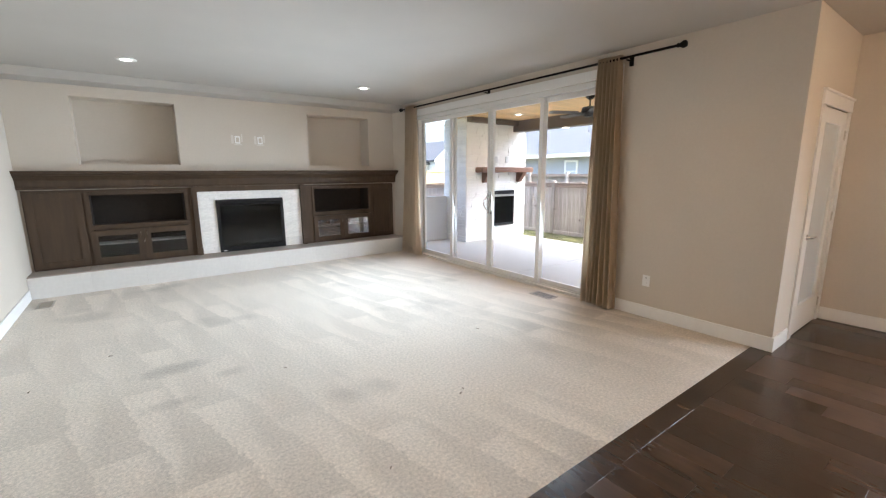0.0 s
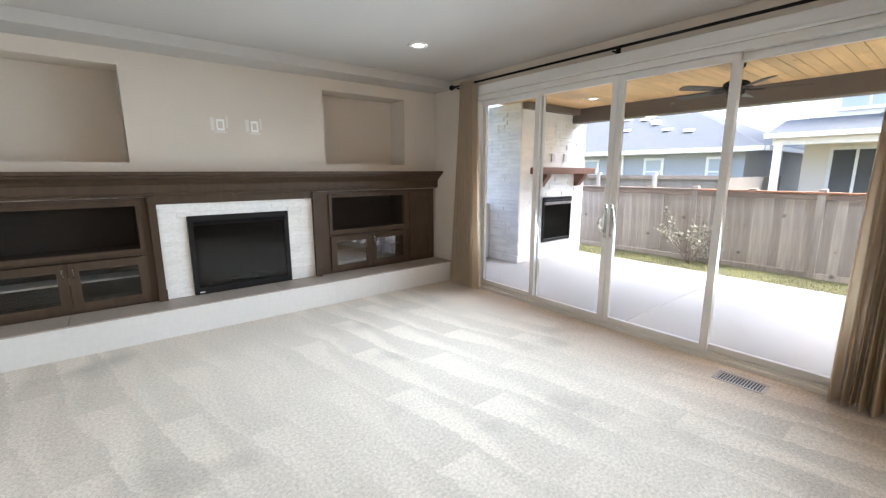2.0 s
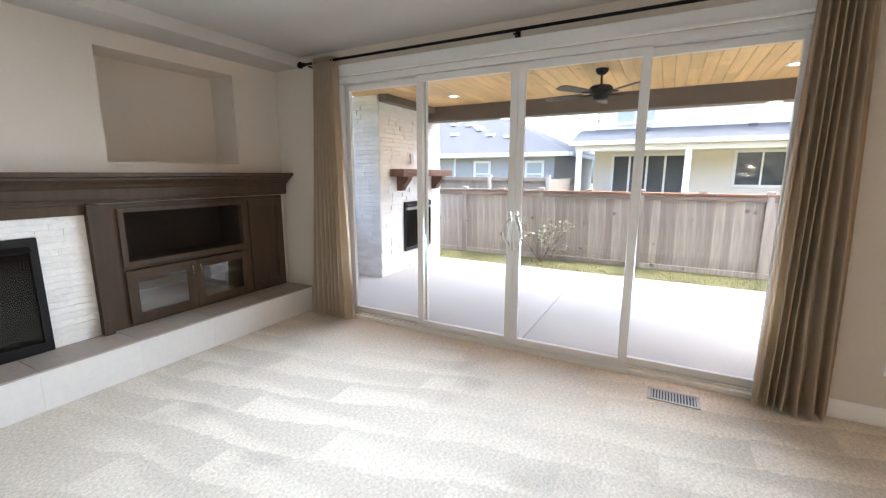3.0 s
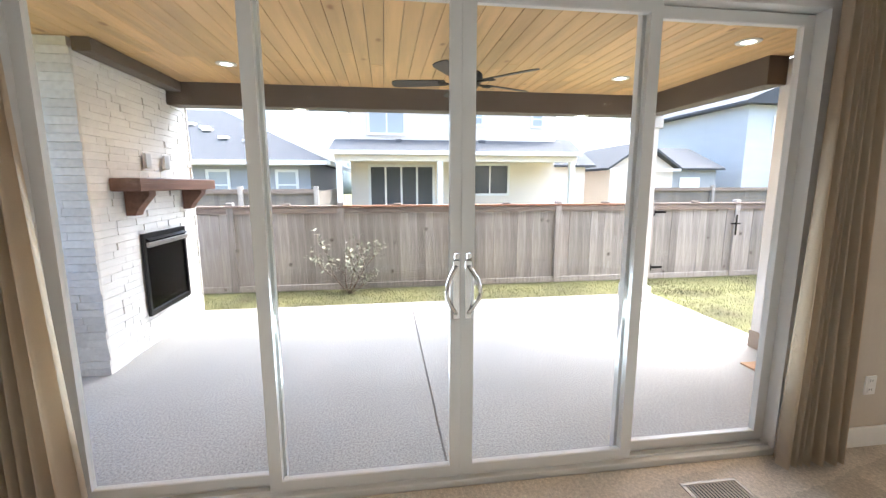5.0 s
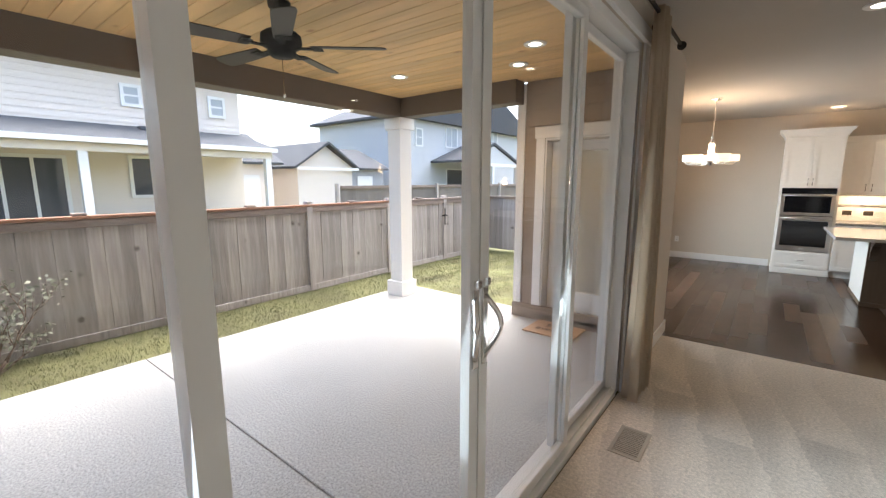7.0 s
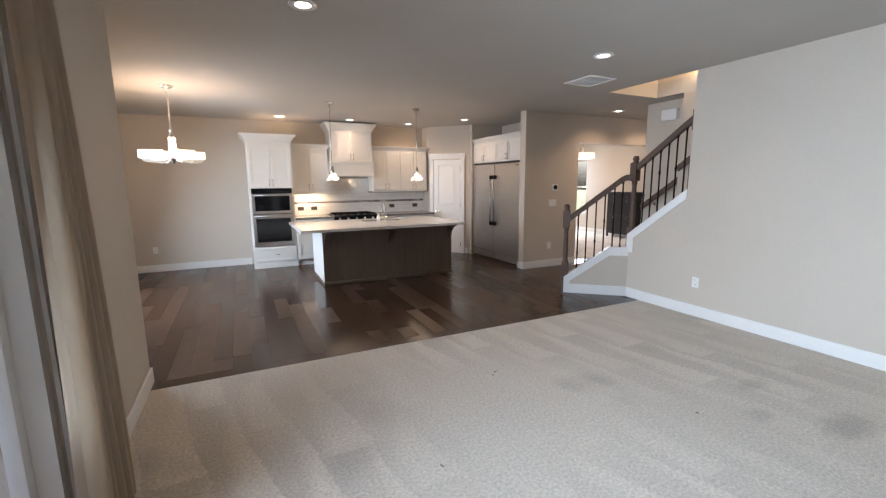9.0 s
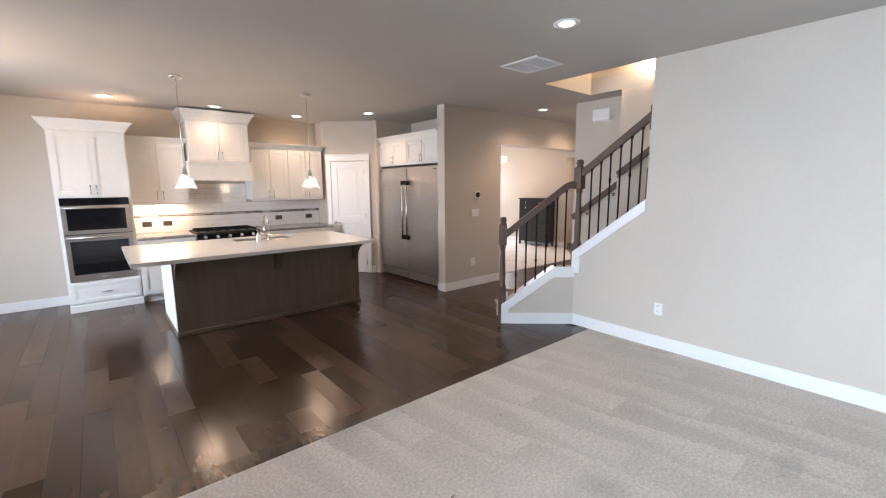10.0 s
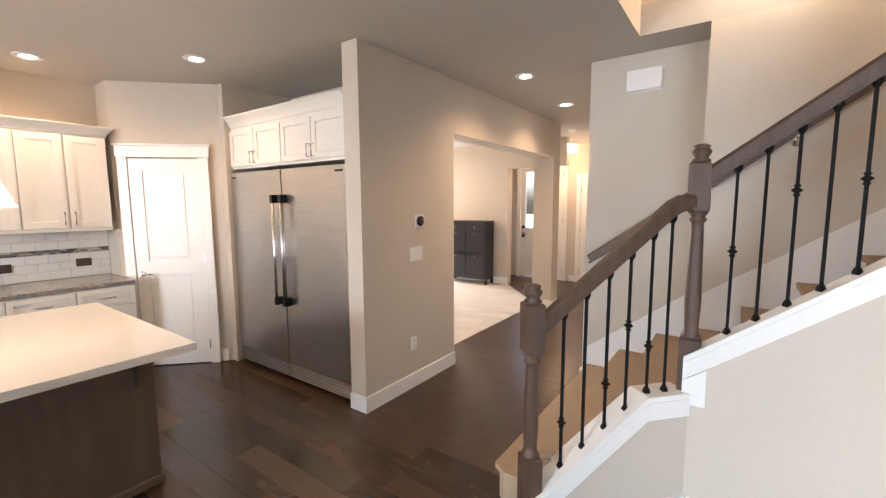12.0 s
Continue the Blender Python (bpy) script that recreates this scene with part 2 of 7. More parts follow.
add_knots(FENCE, 3.0, (0.09, 0.07, 0.06))


# worn and soiled spots in the carpet: centre, half widths, share of the colour kept
STAINS = ((0.20, 3.91, 0.30, 0.15, 0.70), (0.55, 3.59, 0.14, 0.09, 0.84), (0.13, 3.32, 0.24, 0.09, 0.84), (2.80, 2.43, 0.16, 0.28, 0.90))


def carpet_material(name, colour, nap):
    """Cut-pile carpet: fibre grain, relief, worn blotches and long vacuum wedges in the nap."""
    mat = material(name, colour, 0.97, grain=0.2, grain_scale=150, blotch=0.06, blotch_scale=0.9, bump=0.9, bump_scale=260, distance=0.006)
    nodes, links = mat.node_tree.nodes, mat.node_tree.links
    bsdf = nodes["Principled BSDF"]
    bsdf.inputs["Sheen Weight"].default_value = 0.15
    old = bsdf.inputs["Base Color"].links[0].from_socket
    geo = nodes.new("ShaderNodeNewGeometry")
    sep = nodes.new("ShaderNodeSeparateXYZ")
    warp = nodes.new("ShaderNodeTexNoise")
    warp.inputs["Scale"].default_value = 0.8
    links.new(geo.outputs["Position"], warp.inputs["Vector"])
    links.new(geo.outputs["Position"], sep.inputs[0])

    def op(kind, a, b=None, c=None):
        m = nodes.new("ShaderNodeMath")
        m.operation = kind
        for i, v in enumerate((a, b, c)):
            if v is None:
                continue
            if isinstance(v, (int, float)):
                m.inputs[i].default_value = v
            else:
                links.new(v, m.inputs[i])
        return m.outputs[0]

    across = op("MULTIPLY_ADD", sep.outputs["Y"], 0.22, sep.outputs["X"])
    across = op("MULTIPLY_ADD", warp.outputs["Fac"], 0.36, across)
    fuzz = nodes.new("ShaderNodeTexNoise")
    fuzz.inputs["Scale"].default_value, fuzz.inputs["Detail"].default_value = 14.0, 4.0
    links.new(geo.outputs["Position"], fuzz.inputs["Vector"])
    across = op("MULTIPLY_ADD", fuzz.outputs["Fac"], 0.09, across)
    lane = op("FRACT", op("MULTIPLY", across, 1 / 0.29))
    row = op("FLOOR", op("MULTIPLY", across, 1 / 0.29))
    along = op("FRACT", op("MULTIPLY_ADD", row, 0.37, op("MULTIPLY", sep.outputs["Y"], 1 / 1.25)))
    soft = nodes.new("ShaderNodeMapRange")
    links.new(op("SUBTRACT", op("MULTIPLY", along, 0.85), lane), soft.inputs["Value"])
    soft.inputs["From Min"].default_value, soft.inputs["From Max"].default_value = -0.16, 0.12
    soft.inputs["To Min"].default_value, soft.inputs["To Max"].default_value = 1 - nap, 1 + nap
    fade = nodes.new("ShaderNodeTexNoise")
    fade.inputs["Scale"].default_value = 0.55
    links.new(geo.outputs["Position"], fade.inputs["Vector"])
    gain = nodes.new("ShaderNodeMix")
    gain.inputs[2].default_value = 1.0
    clear = nodes.new("ShaderNodeMapRange")
    clear.inputs["From Min"].default_value, clear.inputs["From Max"].default_value = 0.38, 0.62
    links.new(fade.outputs["Fac"], clear.inputs["Value"])
    links.new(clear.outputs[0], gain.inputs[0]), links.new(soft.outputs[0], gain.inputs[3])
    spots = nodes.new("ShaderNodeTexNoise")
    spots.inputs["Scale"].default_value, spots.inputs["Detail"].default_value = 1.15, 2.5
    links.new(geo.outputs["Position"], spots.inputs["Vector"])
    soil = nodes.new("ShaderNodeMapRange")
    soil.inputs["From Min"].default_value, soil.inputs["From Max"].default_value = 0.60, 0.74
    soil.inputs["To Min"].default_value, soil.inputs["To Max"].default_value = 1.0, 0.72
    links.new(spots.outputs["Fac"], soil.inputs["Value"])
    soiled = soil.outputs[0]
    for sx, sy, rx, ry, keep in STAINS:
        dx = op("MULTIPLY", op("SUBTRACT", sep.outputs["X"], sx), 1 / rx)
        dy = op("MULTIPLY", op("SUBTRACT", sep.outputs["Y"], sy), 1 / ry)
        reach = op("ADD", op("SQRT", op("ADD", op("MULTIPLY", dx, dx), op("MULTIPLY", dy, dy))), op("MULTIPLY_ADD", fuzz.outputs["Fac"], 0.9, -0.45))
        edge = nodes.new("ShaderNodeMapRange")
        edge.interpolation_type = "SMOOTHSTEP"
        edge.inputs["From Min"].default_value, edge.inputs["From Max"].default_value = 0.2, 1.1
        edge.inputs["To Min"].default_value, edge.inputs["To Max"].default_value = keep, 1.0
        links.new(reach, edge.inputs["Value"])
        soiled = op("MULTIPLY", soiled, edge.outputs[0])
    fibre = nodes.new("ShaderNodeTexNoise")
    fibre.inputs["Scale"].default_value, fibre.inputs["Detail"].default_value = 55, 5
    links.new(geo.outputs["Position"], fibre.inputs["Vector"])
    pile = nodes.new("ShaderNodeMapRange")
    pile.inputs["From Min"].default_value, pile.inputs["From Max"].default_value = 0.3, 0.7
    pile.inputs["To Min"].default_value, pile.inputs["To Max"].default_value = 0.80, 1.17
    links.new(fibre.outputs["Fac"], pile.inputs["Value"])
    total = op("MULTIPLY", op("MULTIPLY", gain.outputs[0], soiled), pile.outputs[0])
    scale = nodes.new("ShaderNodeVectorMath")
    scale.operation = "SCALE"
    links.new(old, scale.inputs[0]), links.new(total, scale.inputs["Scale"])
    links.new(scale.outputs[0], bsdf.inputs["Base Color"])
    return mat


CARPET = carpet_material("cream_carpet", (0.635, 0.57, 0.488), 0.10)


def plank_material(name, dark, light):
    """Hand-scraped hardwood: a tone for each plank, streaked grain and dark mineral marks."""
    mat = material(name, (0.1, 0.1, 0.1), 0.26, bump=0.12, bump_scale=25, stretch=(1, 0.12, 1))
    nodes, links = mat.node_tree.nodes, mat.node_tree.links
    bsdf = nodes["Principled BSDF"]
    info, coords = nodes.new("ShaderNodeObjectInfo"), nodes.new("ShaderNodeTexCoord")
    geo = nodes.new("ShaderNodeNewGeometry")
    add = nodes.new("ShaderNodeVectorMath")
    add.operation = "ADD"
    links.new(geo.outputs["Position"], add.inputs[0]), links.new(info.outputs["Random"], add.inputs[1])
    mapping = nodes.new("ShaderNodeMapping")
    mapping.inputs["Scale"].default_value = (1, 0.1, 1)
    links.new(add.outputs[0], mapping.inputs[0])
    streak, stain = nodes.new("ShaderNodeTexNoise"), nodes.new("ShaderNodeTexNoise")
    streak.inputs["Scale"].default_value, streak.inputs["Detail"].default_value = 28, 6
    stain.inputs["Scale"].default_value, stain.inputs["Detail"].default_value = 5, 3
    links.new(mapping.outputs[0], streak.inputs["Vector"]), links.new(add.outputs[0], stain.inputs["Vector"])
    total = nodes.new("ShaderNodeMath")
    total.operation = "MULTIPLY_ADD"
    links.new(streak.outputs["Fac"], total.inputs[0])
    total.inputs[1].default_value = 0.5
    tone = nodes.new("ShaderNodeMath")
    tone.operation = "MULTIPLY_ADD"
    links.new(info.outputs["Random"], tone.inputs[0])
    tone.inputs[1].default_value, tone.inputs[2].default_value = 0.30, -0.40
    links.new(tone.outputs[0], total.inputs[2])
    both = nodes.new("ShaderNodeMath")
    both.operation = "MULTIPLY_ADD"
    links.new(stain.outputs["Fac"], both.inputs[0])
    both.inputs[1].default_value = 0.5
    links.new(total.outputs[0], both.inputs[2])
    ramp = nodes.new("ShaderNodeValToRGB")
    ramp.color_ramp.elements[0].position, ramp.color_ramp.elements[0].color = 0.0, (*dark, 1)
    ramp.color_ramp.elements[1].position, ramp.color_ramp.elements[1].color = 0.64, (*light, 1)
    links.new(both.outputs[0], ramp.inputs[0])
    links.new(ramp.outputs[0], bsdf.inputs["Base Color"])
    sheen = nodes.new("ShaderNodeMapRange")
    sheen.inputs["To Min"].default_value, sheen.inputs["To Max"].default_value = 0.18, 0.34
    links.new(info.outputs["Random"], sheen.inputs["Value"])
    links.new(sheen.outputs[0], bsdf.inputs["Roughness"])
    return mat


PLANK = plank_material("dark_hardwood", (0.019, 0.0105, 0.0062), (0.092, 0.048, 0.027))


# ---- building helpers ----
BASE = {}


def box(bm, x0, x1, y0, y1, z0, z1, bevel=0.0, m=None):
    """Adds a box between those planes, with edges rounded by bevel, turned by m."""
    x0, x1, y0, y1, z0, z1 = min(x0, x1), max(x0, x1), min(y0, y1), max(y0, y1), min(z0, z1), max(z0, z1)
    if bevel:
        b = min(bevel, 0.45 * min(x1 - x0, y1 - y0, z1 - z0))
        rings = []
        for z, d in ((z0, b), (z0 + b, 0), (z1 - b, 0), (z1, b)):
            ring = [(x0 + d, y0 + d), (x1 - d, y0 + d), (x1 - d, y1 - d), (x0 + d, y1 - d)]
            rings.append([bm.verts.new((x, y, z)) for x, y in ring])
        for low, high in zip(rings, rings[1:]):
            for i in range(4):
                bm.faces.new((low[i], low[(i + 1) % 4], high[(i + 1) % 4], high[i]))
        bm.faces.new(rings[0][::-1]), bm.faces.new(rings[-1])
        made = [v for r in rings for v in r]
    else:
        made = [bm.verts.new((x, y, z)) for z in (z0, z1) for x, y in ((x0, y0), (x1, y0), (x1, y1), (x0, y1))]
        for f in ((3, 2, 1, 0), (4, 5, 6, 7), (0, 1, 5, 4), (1, 2, 6, 5), (2, 3, 7, 6), (3, 0, 4, 7)):
            bm.faces.new([made[i] for i in f])
    if m is not None:
        bmesh.ops.transform(bm, matrix=m, verts=made)
    return made


def bx(*dims, bevel=0.0, m=None):
    bm = bmesh.new()
    box(bm, *dims, bevel=bevel, m=m)
    return bm


def bxs(dims, bevel=0.0, m=None):
    bm = bmesh.new()
    for d in dims:
        box(bm, *d, bevel=bevel, m=m)
    return bm


def lathe(profile, centre=(0, 0, 0), sides=20, m=None, bm=None):
    """A turned shape from (radius, height) pairs about the z axis through centre."""
    bm = bm or bmesh.new()
    rings = []
    for r, z in profile:
        rings.append([bm.verts.new((centre[0] + max(r, 1e-4) * math.cos(2 * math.pi * i / sides), centre[1] + max(r, 1e-4) * math.sin(2 * math.pi * i / sides), centre[2] + z)) for i in range(sides)])
    for low, high in zip(rings, rings[1:]):
        for i in range(sides):
            f = bm.faces.new((low[i], low[(i + 1) % sides], high[(i + 1) % sides], high[i]))
            f.smooth = True
    bm.faces.new(rings[0][::-1]), bm.faces.new(rings[-1])
    if m is not None:
        bmesh.ops.transform(bm, matrix=m, verts=[v for r in rings for v in r])
    return bm


def sweep(bm, points, half_w, half_h, round_sides=0):
    """A bar along points: a rectangle section, or a round one with that many sides."""
    rings = []
    pts = [Vector(p) for p in points]
    for i, p in enumerate(pts):
        d = (pts[min(i + 1, len(pts) - 1)] - pts[max(i - 1, 0)]).normalized()
        side = d.cross(Vector((0, 0, 1)))
        side = side.normalized() if side.length > 1e-4 else Vector((1, 0, 0))
        up = side.cross(d).normalized()
        if round_sides:
            ring = [p + side * half_w * math.cos(2 * math.pi * k / round_sides) + up * half_h * math.sin(2 * math.pi * k / round_sides) for k in range(round_sides)]
        else:
            ring = [p + side * half_w * a + up * half_h * b for a, b in ((-1, -1), (1, -1), (1, 0.5), (0.6, 1), (-0.6, 1), (-1, 0.5))]
        rings.append([bm.verts.new(q) for q in ring])
    n = len(rings[0])
    for low, high in zip(rings, rings[1:]):
        for i in range(n):
            f = bm.faces.new((low[i], low[(i + 1) % n], high[(i + 1) % n], high[i]))
            f.smooth = bool(round_sides)
    bm.faces.new(rings[0][::-1]), bm.faces.new(rings[-1])
    return bm


def extrude_profile(profile, x0, x1, axis="x", bm=None):
    """A moulding: profile of (depth, height) pairs carried along an axis from x0 to x1."""
    bm = bm or bmesh.new()
    ends = []
    for a in (x0, x1):
        ends.append([bm.verts.new((a, d, z) if axis == "x" else (d, a, z)) for d, z in profile])
    n = len(profile)
    for i in range(n):
        bm.faces.new((ends[0][i], ends[0][(i + 1) % n], ends[1][(i + 1) % n], ends[1][i]))
    bm.faces.new(ends[0]), bm.faces.new(ends[1][::-1])
    bmesh.ops.recalc_face_normals(bm, faces=bm.faces[:])
    return bm


def prism(points, z0, z1, bm=None):
    """A flat polygon of (x, y) points made solid between two heights."""
    bm = bm or bmesh.new()
    low, high = [bm.verts.new((x, y, z0)) for x, y in points], [bm.verts.new((x, y, z1)) for x, y in points]
    n = len(points)
    for i in range(n):
        bm.faces.new((low[i], low[(i + 1) % n], high[(i + 1) % n], high[i]))
    bm.faces.new(low[::-1]), bm.faces.new(high)
    bmesh.ops.recalc_face_normals(bm, faces=bm.faces[:])
    return bm


def mesh_of(name, bm, mat):
    data = bpy.data.meshes.new(name)
    bm.to_mesh(data)
    bm.free()
    data.materials.append(mat)
    return data


def solid(name, bm, mat, label="", category="", kind="structure", group=""):
    """A top-level object of one mesh."""
    ob = new(name, mesh_of(name, bm, mat))
    BASE[ob.name] = Matrix()
    return tagged(ob, label, category, group, kind)


def thing(name, at, label, category, group="", kind="", turn=0):
    """An Empty at the base of a thing; its parts are written in world coordinates, or in its own when turned."""
    ob = new(name)
    ob.empty_display_size = 0.1
    ob.matrix_basis = pose(*at, 0, 0, turn)
    BASE[ob.name] = pose(*at)
    return tagged(ob, label, category, group, kind)


def part(name, bm, mat, parent, label=""):
    """Links a bmesh as one mesh object under a thing or a part."""
    bmesh.ops.transform(bm, matrix=BASE[parent.name].inverted(), verts=bm.verts[:])
    ob = new(name, mesh_of(name, bm, mat))
    ob.parent = parent
    BASE[ob.name] = BASE[parent.name]
    return tagged(ob, label)


def piece(name, data, parent, m):
    """One of many alike pieces, on shared mesh data."""
    ob = new(name, data)
    ob.parent = parent
    ob.matrix_basis = m
    BASE[ob.name] = BASE[parent.name]
    return ob


# ---- the shell of the house ----
LEFT, RIGHT, BACK, FIRE = -1.06, 4.30, -3.87, 7.50
CARPET_Y = 1.34
EAST = 5.70

solid("floor_carpet", bx(LEFT, RIGHT - 0.002, CARPET_Y, FIRE, -0.12, 0.0), CARPET, "cream cut-pile carpet with vacuum marks in the nap", "carpet")
subfloor = solid("floor_wood", bxs([(-7.3, EAST, BACK, CARPET_Y, -0.12, -0.012), (-2.5, LEFT, CARPET_Y, 5.0, -0.12, -0.012)]), BLACK, "dark hand-scraped hardwood plank floor", "floor")
solid("floor_den_carpet", prism([(-2.1, -1.28), (-4.85, -1.28), (-6.1, -2.38), (-6.1, -6.0), (-2.1, -6.0)], -0.1, 0.004), CARPET, "pale carpet of the den beyond the hall", "carpet")



def lint(x, y, size, turn):
    """A crumb of dark fluff lying on the pile."""
    bm = bmesh.new()
    sweep(bm, [(-size, 0, 0.003), (-0.3 * size, 0.25 * size, 0.006), (0.4 * size, -0.1 * size, 0.005), (size, 0.2 * size, 0.003)], 0.003, 0.003, 6)
    ob = solid("lint", bm, BARK, "small dark scrap of lint on the carpet", "lint", kind="", group="carpet lint")
    ob.matrix_basis = pose(x, y, 0.0, 0, 0, turn)


for spot in ((1.78, 2.26, 0.016, 20), (1.83, 2.30, 0.012, 70), (2.67, 3.10, 0.014, 110), (1.02, 1.90, 0.010, 40), (-0.21, 4.50, 0.014, 10), (-0.65, 4.10, 0.012, 80), (0.91, 3.39, 0.010, 150)):
    lint(*spot)

# ceiling with the stairwell cut out of it
HX0, HX1, HY0, HY1 = -2.04, -1.06, 0.63, 5.0
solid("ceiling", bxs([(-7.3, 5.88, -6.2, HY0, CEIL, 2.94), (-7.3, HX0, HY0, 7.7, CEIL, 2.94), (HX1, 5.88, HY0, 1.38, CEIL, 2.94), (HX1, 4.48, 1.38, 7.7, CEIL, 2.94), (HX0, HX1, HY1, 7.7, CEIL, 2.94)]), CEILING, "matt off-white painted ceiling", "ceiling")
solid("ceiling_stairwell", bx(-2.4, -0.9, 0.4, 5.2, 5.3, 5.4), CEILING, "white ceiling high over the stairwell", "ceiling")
solid("wall_stairwell", bxs([(-2.3, HX0, HY0, 5.0, 2.94, 5.3), (HX1, -0.9, HY0, 5.0, 2.94, 5.3), (-2.3, -0.9, 0.5, HY0, 2.94, 5.3), (-2.3, -0.9, 5.0, 5.15, 2.94, 5.3)]), WALL, "greige painted walls of the upper stairwell", "wall")

# slider wall with its opening
SY0, SY1, SZ = 2.84, 6.66, 2.49
solid("wall_east", bxs([(RIGHT, 4.48, 1.20, SY0, 0, CEIL), (RIGHT, 4.48, SY1, 7.7, 0, CEIL), (RIGHT, 4.48, SY0, SY1, SZ, CEIL)]), WALL, "greige painted wall round the sliding patio door", "wall")
# fireplace wall with two niches and a shallow soffit
NICHES = [(-0.43, 0.71), (2.625, 3.77)]
NZ0, NZ1 = 1.64, 2.50
solid("wall_fireplace", bxs([(LEFT, RIGHT, FIRE + 0.34, 7.95, 0, CEIL), (LEFT, RIGHT, FIRE, FIRE + 0.34, 0, 0.33), (LEFT, RIGHT, FIRE, FIRE + 0.34, 1.25, NZ0), (LEFT, -0.40, FIRE, FIRE + 0.34, 0.33, 1.25), (0.715, 2.645, FIRE, FIRE + 0.34, 0.33, 1.25), (3.725, RIGHT, FIRE, FIRE + 0.34, 0.33, 1.25), (LEFT, RIGHT, FIRE, FIRE + 0.34, NZ1, CEIL),
      (LEFT, NICHES[0][0], FIRE, FIRE + 0.34, NZ0, NZ1), (NICHES[0][1], NICHES[1][0], FIRE, FIRE + 0.34, NZ0, NZ1), (NICHES[1][1], RIGHT, FIRE, FIRE + 0.34, NZ0, NZ1)]), WALL,
      "greige painted wall with two recessed display niches", "wall")
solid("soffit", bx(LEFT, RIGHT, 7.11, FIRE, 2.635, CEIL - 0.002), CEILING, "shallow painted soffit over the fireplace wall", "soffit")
solid("wall_west", bx(-1.18, LEFT, 1.87, 7.95, 0, CEIL), WALL, "long greige painted living room wall", "wall")
solid("wall_nook_door", bxs([(4.48, 4.76, 1.20, 1.38, -0.1, CEIL), (5.62, 5.88, 1.20, 1.38, -0.1, CEIL), (4.76, 5.62, 1.20, 1.38, 2.09, CEIL)]), WALL, "greige painted wall round the door to the patio", "wall")
solid("wall_nook_east", bxs([(EAST, 5.88, BACK, -2.3, 0, CEIL), (EAST, 5.88, -0.5, 1.20, 0, CEIL), (EAST, 5.88, -2.3, -0.5, 0, 0.8), (EAST, 5.88, -2.3, -0.5, 2.15, CEIL)]), WALL, "greige painted dining nook wall with a window", "wall")
solid("wall_kitchen", bx(-0.21, 5.88, -4.05, BACK, 0, CEIL), WALL, "greige painted kitchen wall", "wall")
# pantry: a short return and a wall set at forty-five degrees
solid("wall_pantry", prism([(-0.21, -4.05), (-0.21, -3.585), (-0.895, -2.90), (-0.895, -2.82), (-1.75, -2.82), (-1.75, -4.05)], 0, CEIL), WALL, "greige angled pantry wall", "wall")
solid("wall_fridge", bxs([(-1.75, -1.65, -2.82, -1.13, 0, CEIL), (-2.1, -0.90, -1.13, -0.97, 0, CEIL)]), WALL, "greige wall that ends beside the refrigerators", "wall")
solid("wall_hall", bxs([(-4.7, -2.1, -1.22, -0.97, 2.25, CEIL), (-4.95, -4.7, -1.27, -0.97, 0, CEIL), (-2.1, -1.95, -6.0, -1.13, 0, CEIL)]), WALL, "hall wall with a wide opening to the den", "wall")
solid("wall_den", bxs([(-6.25, -6.1, -4.79, -2.40, 0, CEIL), (-6.25, -6.1, -6.0, -5.7, 0, CEIL), (-6.25, -6.1, -5.7, -4.79, 0, 0.55), (-6.25, -6.1, -5.7, -4.79, 2.2, CEIL), (-6.25, -6.1, -2.40, -1.27, 2.25, CEIL), (-6.25, -1.95, -6.15, -6.0, 0, CEIL), (-7.3, -6.25, -2.95, -2.8, 0, CEIL)]), WALL, "pale den walls with a window", "wall")
solid("wall_entry", bxs([(-7.28, -7.1, -2.8, -2.60, 0, CEIL), (-7.28, -7.1, -1.62, 0.35, 0, CEIL), (-7.28, -7.1, -2.60, -1.62, 2.42, CEIL), (-7.1, -2.6, 0.2, 0.35, 0, CEIL)]), WALL, "greige painted entry wall round the front door", "wall")
solid("wall_stair", bxs([(-2.6, -2.4, 0.2, 1.05, 0, CEIL), (-2.6, HX0, 1.05, 5.15, 0, CEIL), (HX0, -1.18, 5.0, 5.15, 0, CEIL)]), WALL, "greige painted stair wall stepping forward beside the flight", "wall")


def baseboard(name, x0, x1, y0, y1):
    """A board 13 cm high with an eased top edge."""
    solid(name, bxs([(x0, x1, y0, y1, 0.0, 0.128)], bevel=0.004), TRIM, "white painted baseboard", "baseboard")


T = 0.016
baseboard("baseboard", LEFT, LEFT + T, 1.13, 7.10)
baseboard("baseboard", RIGHT - T, RIGHT, 1.20 - T, 2.70)
baseboard("baseboard", RIGHT, 4.66, 1.20 - T, 1.20)
baseboard("baseboard", EAST - T, EAST, BACK, 1.20 - T)
baseboard("baseboard", 3.45, EAST - T, BACK, BACK + T)
baseboard("baseboard", -0.90, -0.90 + T, -1.13, -0.97 + T)
baseboard("baseboard", -2.1, -0.90, -0.97, -0.97 + T)
baseboard("baseboard", -2.4, -2.4 + T, 0.2, 0.3)
baseboard("baseboard", -2.6, -2.4 + T, 0.2 - T, 0.2)
baseboard("baseboard", -7.1, -2.6, 0.2 - T, 0.2)
baseboard("baseboard", -6.1, -6.1 + T, -6.0, -2.4)
baseboard("baseboard", -4.7, -4.7 + T, -1.27, -0.97)
baseboard("baseboard", -4.95, -4.7, -0.97, -0.97 + T)
baseboard("baseboard", -7.1, -7.1 + T, -1.5, 0.2 - T)
solid("baseboard", bxs([(-0.005, 0.06, 0, 0.016, 0, 0.128)], bevel=0.004, m=pose(-0.86, -2.93, 0, 0, 0, -45)), TRIM, "white painted baseboard", "baseboard")

